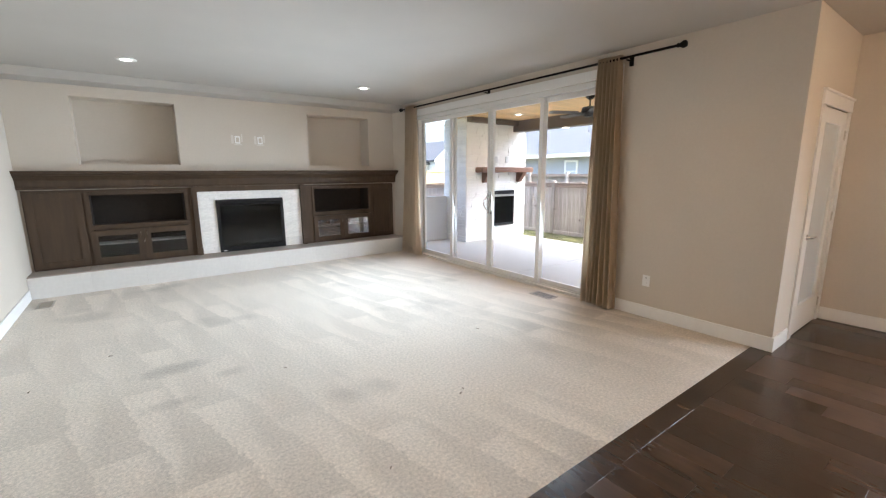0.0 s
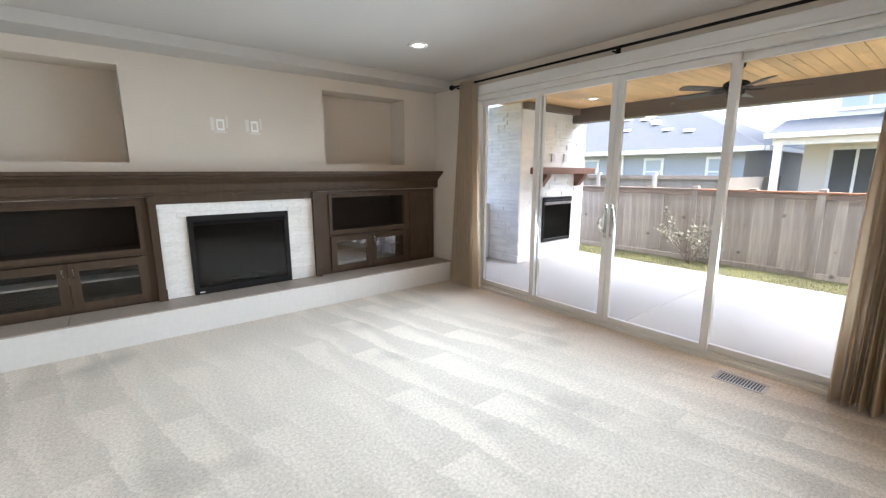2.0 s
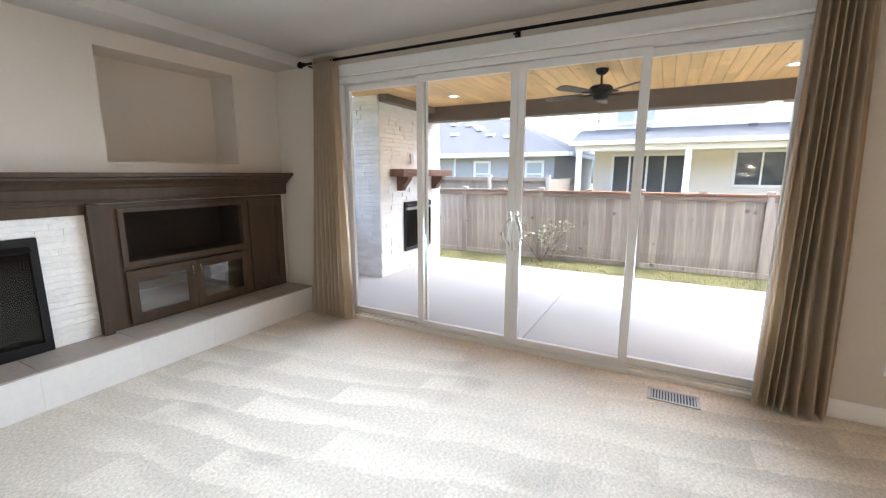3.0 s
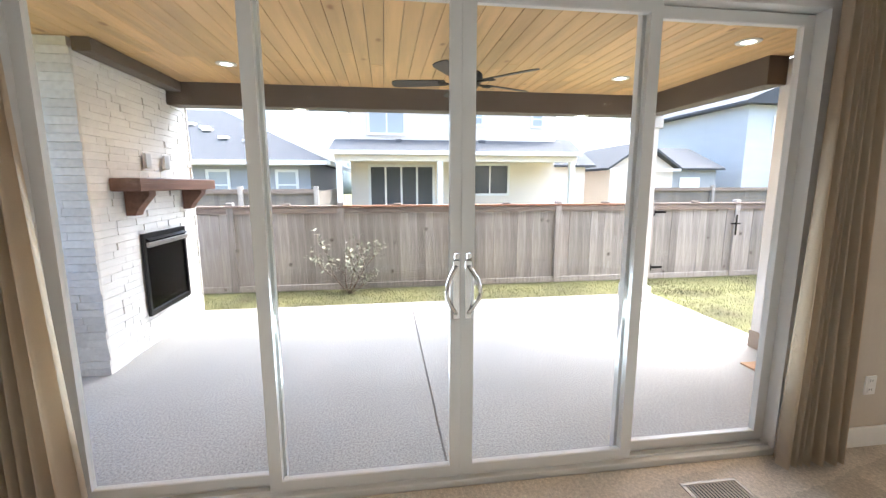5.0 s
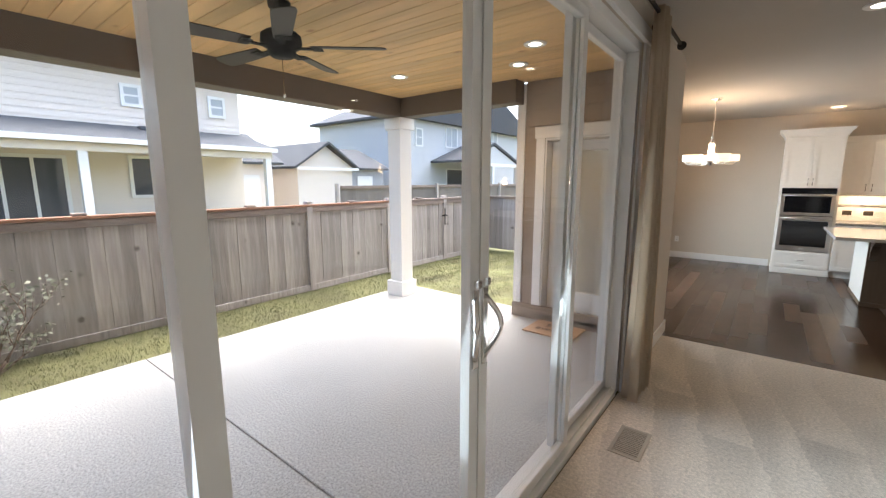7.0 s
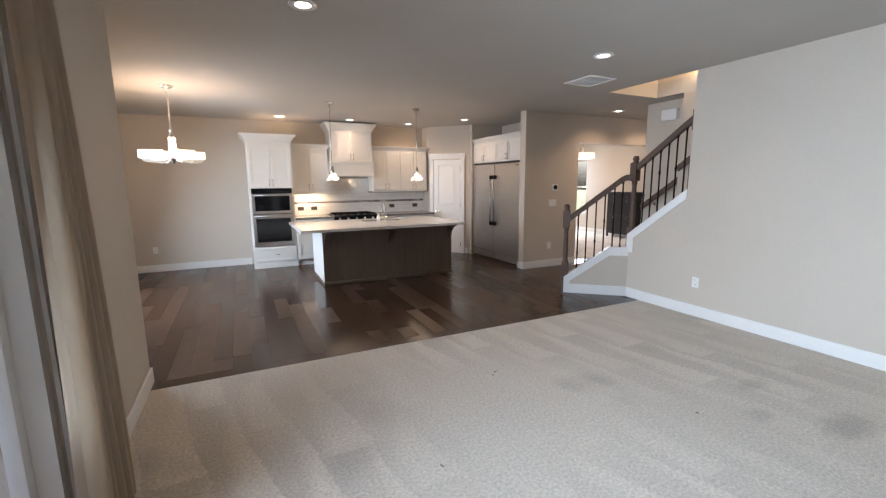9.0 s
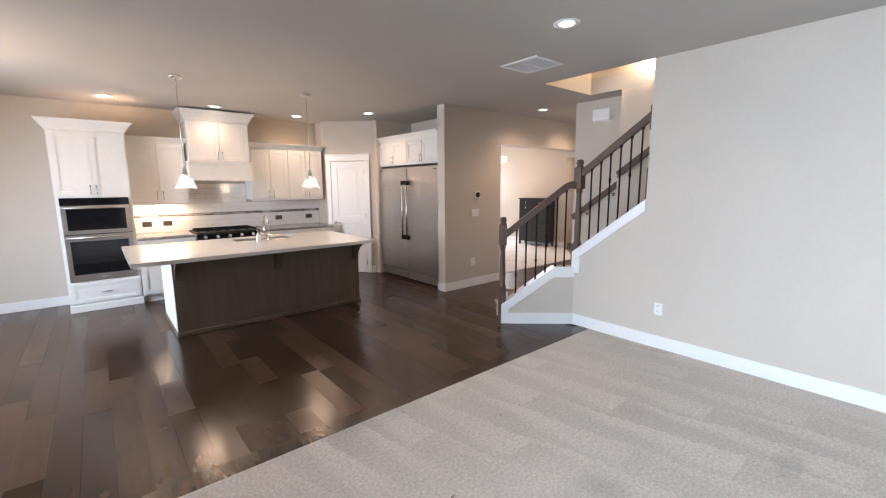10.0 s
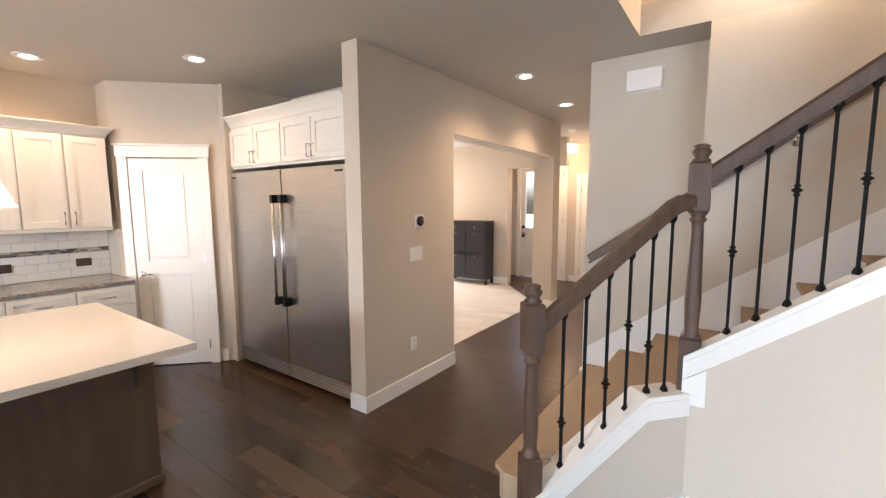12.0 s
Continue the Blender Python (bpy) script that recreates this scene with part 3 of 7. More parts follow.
# ---- outside ground ----
GROUND = -0.16
solid("ground", bx(-60, 140, -140, 140, -0.6, GROUND), SOIL, "patchy green and yellow winter lawn", "lawn")
solid("patio", bxs([(4.48, 8.10, 1.10, 4.776, -0.5, -0.10), (4.48, 8.10, 4.788, 9.0, -0.5, -0.10)], bevel=0.004), CONCRETE, "pale exposed-aggregate concrete patio slab", "patio")
solid("patio_joint", bx(4.48, 8.10, 4.776, 4.788, -0.5, -0.116), CONCRETE_EDGE, "tooled control joint in the patio slab", "joint")


# ---- patio door ----
def slider():
    door = thing("door_patio", (4.37, 4.78, 0.0), "white vinyl four-panel sliding patio door, closed", "sliding door", kind="structure")
    y0, y1, zt = SY0, SY1, SZ
    part("door_frame", bxs([(4.31, 4.47, y0, y0 + 0.05, 0, zt), (4.31, 4.47, y1 - 0.05, y1, 0, zt), (4.31, 4.47, y0 + 0.05, y1 - 0.05, zt - 0.06, zt), (4.31, 4.47, y0 + 0.05, y1 - 0.05, -0.02, 0.03)], bevel=0.004), VINYL, door)
    part("track", bxs([(4.345, 4.352, y0 + 0.05, y1 - 0.05, 0.03, 0.045), (4.40, 4.407, y0 + 0.05, y1 - 0.05, 0.03, 0.045)]), VINYL, door, "raised white sill track")
    mid = 0.5 * (y0 + y1)
    q = (y1 - y0 - 0.1) / 4
    edges = [y0 + 0.05 + q * k for k in range(5)]
    for k in range(4):
        inner = k in (1, 2)
        xa, xb = (4.335, 4.375) if inner else (4.39, 4.43)
        a, b = edges[k] - (0.035 if k in (1, 3) else 0), edges[k + 1] + (0.035 if k in (0, 2) else 0)
        zb, zc = 0.046, zt - 0.062
        w, wl = 0.06, 0.055
        p = part("sliding_panel" if inner else "fixed_panel", bxs([(xa, xb, a, a + w, zb, zc), (xa, xb, b - w, b, zb, zc), (xa, xb, a + w, b - w, zc - w, zc), (xa, xb, a + w, b - w, zb, zb + wl)], bevel=0.005), VINYL, door)
        pane = part("pane", bx(xa + 0.016, xb - 0.016, a + w, b - w, zb + wl, zc - w), GLASS, p, "clear double glazing")
        pane.visible_shadow = False
        if inner:
            hy = (b - 0.03) if k == 1 else (a + 0.03)
            s = -1 if k == 1 else 1
            bm = bmesh.new()
            arc = [(4.335 - 0.045 * math.sin(math.pi * i / 12), hy + s * 0.052 * math.sin(math.pi * i / 12), 0.93 + 0.24 * i / 12) for i in range(13)]
            sweep(bm, arc, 0.011, 0.011, 8)
            box(bm, 4.327, 4.336, hy - 0.016, hy + 0.016, 0.90, 1.20, bevel=0.004)
            part("door_handle", bm, CHROME, p, "curved satin pull handle")
            part("latch", bx(4.312, 4.33, hy - 0.012, hy + 0.012, 1.205, 1.235, bevel=0.004), CHROME, p)
    part("meeting_stile", bx(4.328, 4.334, mid - 0.006, mid + 0.006, 0.05, zt - 0.065), VINYL, door)
    # flat casing inside
    part("casing", bxs([(4.284, 4.30, y0 - 0.12, y0 - 0.002, 0, zt), (4.284, 4.30, y1 + 0.002, y1 + 0.12, 0, zt)], bevel=0.003), TRIM, door)
    part("head_casing", bxs([(4.282, 4.30, y0 - 0.12, y1 + 0.12, zt, zt + 0.11)], bevel=0.003), TRIM, door)
    part("head_cap", bxs([(4.27, 4.282, y0 - 0.13, y1 + 0.13, zt + 0.0, zt + 0.02)], bevel=0.003), TRIM, door)


slider()


# ---- curtains ----
def curtain(y0, y1, top0, top1, folds, seed):
    """Cloth gathered between top0 and top1 on the rod, flaring to y0..y1 at the floor."""
    rnd = random.Random(seed)
    ob = thing("curtain", (4.21, 0.5 * (y0 + y1), 0.03), "tan pleated floor-length curtain drawn aside beside the patio door", "curtain", "patio door curtains")
    bm = bmesh.new()
    nx, nz = folds * 12, 20
    grid = []
    phase = [rnd.uniform(-0.5, 0.5) for _ in range(folds + 2)]
    for j in range(nz + 1):
        v = j / nz
        row = []
        for i in range(nx + 1):
            u = i / nx
            f = int(u * folds)
            wob = math.sin(2 * math.pi * u * folds + phase[f] * 0.6 * (1 - v))
            depth = (0.038 + 0.022 * (1 - v)) * wob + 0.012 * math.sin(7 * u + 3 * v + seed)
            ya, yb = y0 + (top0 - y0) * v, y1 + (top1 - y1) * v
            yy = ya + (yb - ya) * u + 0.018 * math.sin(9 * u + 2.2 * v + seed) * (1 - v)
            row.append(bm.verts.new((4.20 + depth, yy, 0.025 + 2.64 * v)))
        grid.append(row)
    for j in range(nz):
        for i in range(nx):
            f = bm.faces.new((grid[j][i], grid[j][i + 1], grid[j + 1][i + 1], grid[j + 1][i]))
            f.smooth = True
    bmesh.ops.solidify(bm, geom=bm.faces[:], thickness=0.004)
    part("cloth", bm, CURTAIN, ob)


curtain(2.60, 3.00, 2.69, 2.95, 7, 3)
curtain(6.46, 6.96, 6.55, 6.82, 8, 5)


def curtain_rod():
    ob = thing("curtain_rod", (4.20, 4.6, 2.63), "black iron curtain rod with turned finials", "curtain rod")
    part("rod", sweep(bmesh.new(), [(4.20, 2.16, 2.63), (4.20, 6.95, 2.63)], 0.0125, 0.0125, 12), IRON, ob)
    for y, s in ((2.16, -1), (6.95, 1)):
        fin = lathe([(0.013, 0), (0.022, 0.008), (0.014, 0.02), (0.03, 0.045), (0.034, 0.06), (0.026, 0.08), (0.0, 0.088)], sides=14, m=pose(4.20, y, 2.63, -90 * s, 0, 0))
        part("finial", fin, IRON, ob)
    for y in (2.64, 4.75, 6.90):
        bm = bxs([(4.20, 4.298, y - 0.008, y + 0.008, 2.60, 2.614), (4.284, 4.299, y - 0.02, y + 0.02, 2.56, 2.65)], bevel=0.003)
        part("bracket", bm, IRON, ob)


curtain_rod()


# ---- hearth, fireplace and media cabinets ----
HF, HZ = 7.11, 0.283


def hearth():
    ob = thing("hearth", (1.6, 7.25, 0), "raised full-width hearth clad in pale tile with a beige tiled top", "hearth")
    part("core", bx(LEFT + 0.002, RIGHT - 0.02, HF + 0.012, FIRE, 0.0, HZ - 0.014), GROUT, ob)
    n = 9
    w = (RIGHT - 0.02 - LEFT - 0.002) / n
    front = mesh_of("front_tile", bx(-w / 2 + 0.0004, w / 2 - 0.0004, 0, 0.011, 0.002, HZ - 0.014, bevel=0.0006), HEARTH)
    top = mesh_of("top_tile", bx(-w / 2 + 0.0015, w / 2 - 0.0015, -0.008, FIRE - HF - 0.02, HZ - 0.013, HZ, bevel=0.003), HEARTHTOP)
    for k in range(n):
        x = LEFT + 0.002 + w * (k + 0.5)
        piece("front_tile", front, ob, pose(x - 1.6, HF - 7.25, 0))
        piece("top_tile", top, ob, pose(x - 1.6, HF - 7.25, 0))


hearth()
CF = 7.47  # face of the cabinets


def shaker(bm_frame, x0, x1, z0, z1, y, rail=0.055, depth=0.02, stile=None):
    """Four rails of a door or a face frame on the plane y, facing -y."""
    stile = stile or rail
    for d in ((x0, x0 + stile, z0, z1), (x1 - stile, x1, z0, z1), (x0 + stile, x1 - stile, z1 - rail, z1), (x0 + stile, x1 - stile, z0, z0 + rail)):
        box(bm_frame, d[0], d[1], y - depth, y, d[2], d[3], bevel=0.003)
    return bm_frame


def media_cabinet(x0, x1, open0, open1, panel0, panel1, pane_mat, glass_label):
    """A built-in unit with an open shelf, two glazed doors below and a panelled side door."""
    ob = thing("media_cabinet", (0.5 * (x0 + x1), 7.3, HZ), "dark-stained built-in media cabinet with open shelf and glass doors", "cabinet", "fireplace cabinets")
    zo0, zo1, zd0, zd1 = 0.83, 1.235, 0.34, 0.755
    # carcass round the open shelf and the glazed cupboard
    part("body", bxs([(x0, open0, CF, FIRE - 0.002, HZ + 0.002, 1.31), (open1, x1, CF, FIRE - 0.002, HZ + 0.002, 1.31), (open0, open1, CF, FIRE - 0.002, zo1, 1.31), (open0, open1, CF, FIRE - 0.002, 0.765, zo0), (open0, open1, CF, FIRE - 0.002, HZ + 0.002, zd0)]), CABINET, ob)
    part("face_frame", shaker(bmesh.new(), open0 - 0.045, open1 + 0.045, zo0 - 0.04, zo1 + 0.04, CF, 0.04, 0.018), CABINET, ob)
    # linings, shelf and back carry the recess's shade in their colour
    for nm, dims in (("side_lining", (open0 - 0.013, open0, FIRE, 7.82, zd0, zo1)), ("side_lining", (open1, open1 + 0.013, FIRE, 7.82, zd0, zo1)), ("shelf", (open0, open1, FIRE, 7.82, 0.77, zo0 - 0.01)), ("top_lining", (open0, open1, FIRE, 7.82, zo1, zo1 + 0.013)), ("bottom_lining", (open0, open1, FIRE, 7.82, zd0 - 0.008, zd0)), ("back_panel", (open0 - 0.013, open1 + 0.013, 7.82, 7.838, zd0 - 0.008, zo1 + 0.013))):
        part(nm, bx(*dims), CABSHADE, ob)
    mid = 0.5 * (open0 + open1)
    for a, b, s in ((open0 - 0.04, mid - 0.002, 1), (mid + 0.002, open1 + 0.04, -1)):
        d = part("door", shaker(bmesh.new(), a, b, zd0 - 0.03, zd1, CF - 0.002, 0.075, 0.02), CABINET, ob)
        part("glass_pane", bx(a + 0.07, b - 0.07, CF - 0.014, CF - 0.010, zd0 + 0.04, zd1 - 0.07), pane_mat, d, glass_label)
        hx = b - 0.035 if s == 1 else a + 0.035
        bm = bmesh.new()
        sweep(bm, [(hx, CF - 0.022, zd1 - 0.13), (hx, CF - 0.05, zd1 - 0.12), (hx, CF - 0.05, zd1 - 0.05), (hx, CF - 0.022, zd1 - 0.04)], 0.006, 0.006, 8)
        part("handle", bm, CHROME, d, "satin nickel pull")
    part("inner_shelf", bx(open0 + 0.004, open1 - 0.004, FIRE + 0.04, 7.815, 0.545, 0.56), WHITECAB, ob, "pale edge of an inner shelf")
    d = part("panel_door", shaker(bmesh.new(), panel0, panel1, HZ + 0.03, 1.28, CF - 0.002, 0.075, 0.02), CABINET, ob)
    part("panel", bx(panel0 + 0.07, panel1 - 0.07, CF - 0.010, CF - 0.003, HZ + 0.1, 1.21), CABINET, d)
    return ob


media_cabinet(LEFT + 0.03, 0.80, -0.385, 0.70, LEFT + 0.05, -0.46, CABGLASS, "clear glass with shelves behind")
media_cabinet(2.47, 4.24, 2.66, 3.71, 3.80, 4.22, MIRRORGLASS, "glass reflecting the room")
for xa, xb in ((0.80, 0.862), (2.41, 2.47)):
    pil = thing("pilaster", (0.5 * (xa + xb), 7.45, HZ), "dark-stained pilaster beside the stone surround", "pilaster", "fireplace pilasters")
    part("post", bx(xa, xb, 7.42, FIRE - 0.001, HZ + 0.002, 1.32, bevel=0.004), CABINET, pil)
    part("plinth", bx(xa - 0.006, xb + 0.006, 7.41, 7.42, HZ + 0.002, HZ + 0.12, bevel=0.003), CABINET, pil)
    part("capital", bx(xa - 0.006, xb + 0.006, 7.41, 7.42, 1.24, 1.32, bevel=0.003), CABINET, pil)


def mantel():
    ob = thing("mantel_shelf", (1.6, 7.4, 1.31), "dark-stained full-width mantel with crown moulding", "mantel")
    prof = [(FIRE - 0.001, 1.322), (7.435, 1.322), (7.435, 1.335), (7.425, 1.345), (7.425, 1.43), (7.41, 1.44), (7.39, 1.465), (7.35, 1.495), (7.33, 1.50), (7.33, 1.515), (7.30, 1.525), (7.30, 1.556), (FIRE - 0.001, 1.556)]
    part("crown", extrude_profile(prof, LEFT + 0.004, 4.285), CABINET, ob)
    part("frieze_bead", bx(LEFT + 0.004, 4.27, 7.415, 7.424, 1.352, 1.362, bevel=0.003), CABINET, ob)


mantel()


def fireplace_insert(name, x0, x1, z0, z1, y, label, rim):
    """A gas fire: black rim, louvred hood, glass and a dark firebox."""
    ob = thing(name, (0.5 * (x0 + x1), y, z0), label, "fireplace")
    part("rim", bxs([(x0, x0 + rim, y - 0.03, y, z0, z1), (x1 - rim, x1, y - 0.03, y, z0, z1), (x0 + rim, x1 - rim, y - 0.03, y, z1 - rim * 1.3, z1), (x0 + rim, x1 - rim, y - 0.03, y, z0, z0 + rim * 1.6)], bevel=0.005), BLACK, ob)
    part("hood", extrude_profile([(y - 0.03, z1 - rim * 1.3), (y - 0.07, z1 - rim * 2.0), (y - 0.065, z1 - rim * 2.1), (y - 0.02, z1 - rim * 1.5)], x0 + rim, x1 - rim), BLACK, ob)
    part("glass", bx(x0 + rim, x1 - rim, y - 0.012, y - 0.008, z0 + rim * 1.6, z1 - rim * 1.3), FIREGLASS, ob, "dark fire glass")
    part("firebox", bx(x0 + rim, x1 - rim, y - 0.004, y + 0.0, z0 + rim * 1.6, z1 - rim * 1.3), BLACK, ob)
    bm = bmesh.new()
    for k in range(3):
        cx = x0 + (x1 - x0) * (0.3 + 0.2 * k)
        sweep(bm, [(cx - 0.13, y - 0.0065, z0 + rim * 1.6 + 0.02 + 0.03 * k), (cx + 0.13, y - 0.0065, z0 + rim * 1.6 + 0.05 - 0.01 * k)], 0.001, 0.02, 8)
    part("log", bm, material("charred_log", (0.05, 0.045, 0.04), 0.9, grain=0.4, grain_scale=30), ob)
    return ob


fire = fireplace_insert("gas_fireplace", 1.108, 2.11, HZ + 0.003, 1.11, 7.475, "black framed gas fireplace with dark glass", 0.045)
part("badge", bx(1.15, 1.2, 7.443, 7.446, HZ + 0.02, HZ + 0.034), PLATE, fire, "small pale maker's badge")


def ledger(parent, x0, x1, z0, z1, y, holes, base, row, seed, relief):
    """Courses of uneven split stone on the plane y, facing -y, clear of the holes."""
    rnd = random.Random(seed)
    meshes = []
    for k in range(14):
        L = rnd.uniform(0.1, 0.34)
        bm = bx(-L / 2 + 0.001, L / 2 - 0.001, -rnd.uniform(0.3, 1.0) * relief, 0.0, 0.0006, row - 0.0006, bevel=0.003)
        for v in bm.verts:
            v.co.y += rnd.uniform(-0.12, 0.12) * relief if v.co.y < -0.004 else 0
        meshes.append((L, mesh_of("stone", bm, STONE)))
    count = 0
    z = z0
    while z + row <= z1 + 1e-3:
        spans = [(x0, x1)]
        for a, b, c, d in holes:
            if z + row > c + 0.004 and z < d - 0.004:
                spans = [s for p, q in spans for s in ((p, min(q, a)), (max(p, b), q)) if s[1] - s[0] > 0.02]
        for p, q in spans:
            x = p
            while x < q - 0.012:
                L, data = rnd.choice(meshes)
                scale = min(1.0, (q - x) / L)
                if q - x - L * scale < 0.06:
                    scale = (q - x) / L
                ob = piece("stone", data, parent, pose(x + L * scale / 2 - base[0], y - base[1], z - base[2]))
                ob.scale = (scale, 1, 1)
                x += L * scale
                count += 1
        z += row
    return count


def stone_surround():
    ob = thing("stone_surround", (1.64, 7.49, HZ), "white split-face ledger stone fireplace surround", "fireplace surround")
    part("backing", bxs([(0.864, 1.105, 7.476, FIRE - 0.001, HZ + 0.002, 1.24), (2.113, 2.408, 7.476, FIRE - 0.001, HZ + 0.002, 1.24), (1.105, 2.113, 7.476, FIRE - 0.001, 1.112, 1.24)]), STONE, ob)
    ledger(ob, 0.866, 2.406, HZ + 0.003, 1.24, 7.476, [(1.105, 2.113, 0, 1.112)], (1.64, 7.49, HZ), 0.0481, 4, 0.012)
    part("head_board", bx(0.862, 2.41, 7.44, FIRE - 0.002, 1.243, 1.32, bevel=0.003), CABINET, ob, "dark-stained board over the stone")


stone_surround()


def wall_plate(name, m, label, category, kind="outlet", w=0.075, h=0.118, finish=None):
    """A cover plate in its own plane (x across, z up, facing -y), set by m."""
    ob = new(name)
    ob.matrix_basis = m
    ob.empty_display_size = 0.05
    BASE[ob.name] = Matrix()
    tagged(ob, label, category, "wall plates")
    part("plate", bx(-w / 2, w / 2, -0.006, 0, -h / 2, h / 2, bevel=0.002), finish or PLATE, ob)
    if kind == "outlet":
        for z in (-0.028, 0.028):
            r = part("receptacle", bx(-0.017, 0.017, -0.008, -0.006, z - 0.017, z + 0.017, bevel=0.002), finish or PLATE, ob)
            part("slot", bxs([(-0.009, -0.006, -0.0088, -0.008, z - 0.004, z + 0.008), (0.006, 0.009, -0.0088, -0.008, z - 0.004, z + 0.008)]), BLACK, r)
    elif kind == "switch":
        n = max(1, round(w / 0.047))
        for k in range(n):
            x = -w / 2 + w * (k + 0.5) / n
            part("rocker", bx(x - 0.016, x + 0.016, -0.009, -0.006, -0.033, 0.033, bevel=0.002), PLATE, ob)
    elif kind == "box":
        part("recess", bx(-w * 0.28, w * 0.28, -0.0075, -0.006, -h * 0.3, h * 0.3), WALL, ob)
    return ob


wall_plate("wall_box", pose(1.505, FIRE, 2.03), "white recessed television wiring box, patched paint round it", "wall box", "box", 0.075, 0.115)
wall_plate("wall_box", pose(1.838, FIRE, 2.03), "white recessed television wiring box, patched paint round it", "wall box", "box", 0.075, 0.115)
PATCH = material("bare_patch", (0.66, 0.62, 0.565), 0.8, grain=0.05)
for x in (1.505, 1.838):
    solid("paint_patch", bxs([(x - 0.09, x - 0.055, FIRE - 0.0012, FIRE, 1.97, 2.10), (x - 0.055, x + 0.06, FIRE - 0.0012, FIRE, 1.95, 1.965), (x + 0.055, x + 0.075, FIRE - 0.0012, FIRE, 2.0, 2.12)]), PATCH, "rough white filler patch on the wall", "patch", "")
wall_plate("outlet", pose(RIGHT, 2.307, 0.391, 0, 0, -90), "white duplex outlet low on the greige wall", "outlet")
wall_plate("outlet", pose(LEFT, 2.057, 0.391, 0, 0, 90), "white duplex outlet low on the long wall", "outlet")
wall_plate("outlet", pose(5.0, BACK, 0.391, 0, 0, 180), "white duplex outlet low on the nook wall", "outlet")


def floor_vent(x0, x1, y0, y1, mat, label):
    ob = thing("floor_vent", (0.5 * (x0 + x1), 0.5 * (y0 + y1), 0.0), label, "floor vent", "floor vents")
    f = 0.022
    part("frame", bxs([(x0, x0 + f, y0, y1, 0.0, 0.006), (x1 - f, x1, y0, y1, 0.0, 0.006), (x0 + f, x1 - f, y0, y0 + f, 0.0, 0.006), (x0 + f, x1 - f, y1 - f, y1, 0.0, 0.006)], bevel=0.002), mat, ob)
    part("well", bx(x0 + f, x1 - f, y0 + f, y1 - f, 0.0005, 0.001), BLACK, ob)
    n = 15
    slat = mesh_of("slat", bx(0, x1 - x0 - 2 * f, -0.004, 0.004, 0, 0.004), mat)
    for k in range(n):
        y = y0 + f + (y1 - y0 - 2 * f) * (k + 0.5) / n
        piece("slat", slat, ob, pose(x0 + f - 0.5 * (x0 + x1), y - 0.5 * (y0 + y1), 0.0015, -25, 0, 0))


floor_vent(3.975, 4.155, 3.288, 3.615, ALMOND, "beige louvred metal floor register in the carpet")
floor_vent(-0.95, -0.80, 6.60, 6.90, ALMOND, "beige louvred metal floor register by the hearth")


def can_light(x, y, z, label="recessed ceiling downlight, lit, with white trim"):
    ob = thing("downlight", (x, y, z), label, "ceiling light", "downlights")
    part("trim_ring", lathe([(0.062, -0.001), (0.095, -0.001), (0.095, -0.006), (0.085, -0.011), (0.062, -0.007)], (x, y, z), 24), PLATE, ob)
    part("lens", lathe([(0.062, -0.003), (0.05, -0.0085), (0.001, -0.010)], (x, y, z), 24), LENS, ob, "glowing warm lens")


for cx, cy in CANS:
    can_light(cx, cy, CEIL)


def ceiling_vent():
    x0, x1, y0, y1 = -0.53, -0.115, 0.81, 1.25
    ob = thing("ceiling_vent", (-0.32, 1.03, CEIL), "white louvred return-air grille in the ceiling", "ceiling vent")
    f = 0.03
    part("frame", bxs([(x0, x0 + f, y0, y1, CEIL - 0.012, CEIL), (x1 - f, x1, y0, y1, CEIL - 0.012, CEIL), (x0 + f, x1 - f, y0, y0 + f, CEIL - 0.012, CEIL), (x0 + f, x1 - f, y1 - f, y1, CEIL - 0.012, CEIL), (x0 + f, x1 - f, 1.025, 1.04, CEIL - 0.012, CEIL)], bevel=0.003), PLATE, ob)
    part("backing", bx(x0 + f, x1 - f, y0 + f, y1 - f, CEIL - 0.002, CEIL - 0.001), ALMOND, ob)
    slat = mesh_of("slat", bx(-0.006, 0.006, y0 + f + 0.32 - 0.35 - 1.03 + 0.03, y1 - f - 1.03, -0.001, 0.001), PLATE)
    for k in range(17):
        piece("slat", slat, ob, pose(x0 + f + (x1 - x0 - 2 * f) * (k + 0.5) / 17 + 0.32, 0, -0.007, 0, 35, 0))


ceiling_vent()


# ---- kitchen ----
def pull(bm, x, y, z, length, vertical, nose=-0.03):
    """A bow handle standing off the plane y."""
    h = length / 2
    ends = ((x, z - h), (x, z + h)) if vertical else ((x - h, z), (x + h, z))
    (xa, za), (xb, zb) = ends
    sweep(bm, [(xa, y, za), (xa, y - nose * -1, za), (xb, y - nose * -1, zb), (xb, y, zb)], 0.006, 0.006, 8)
    return bm


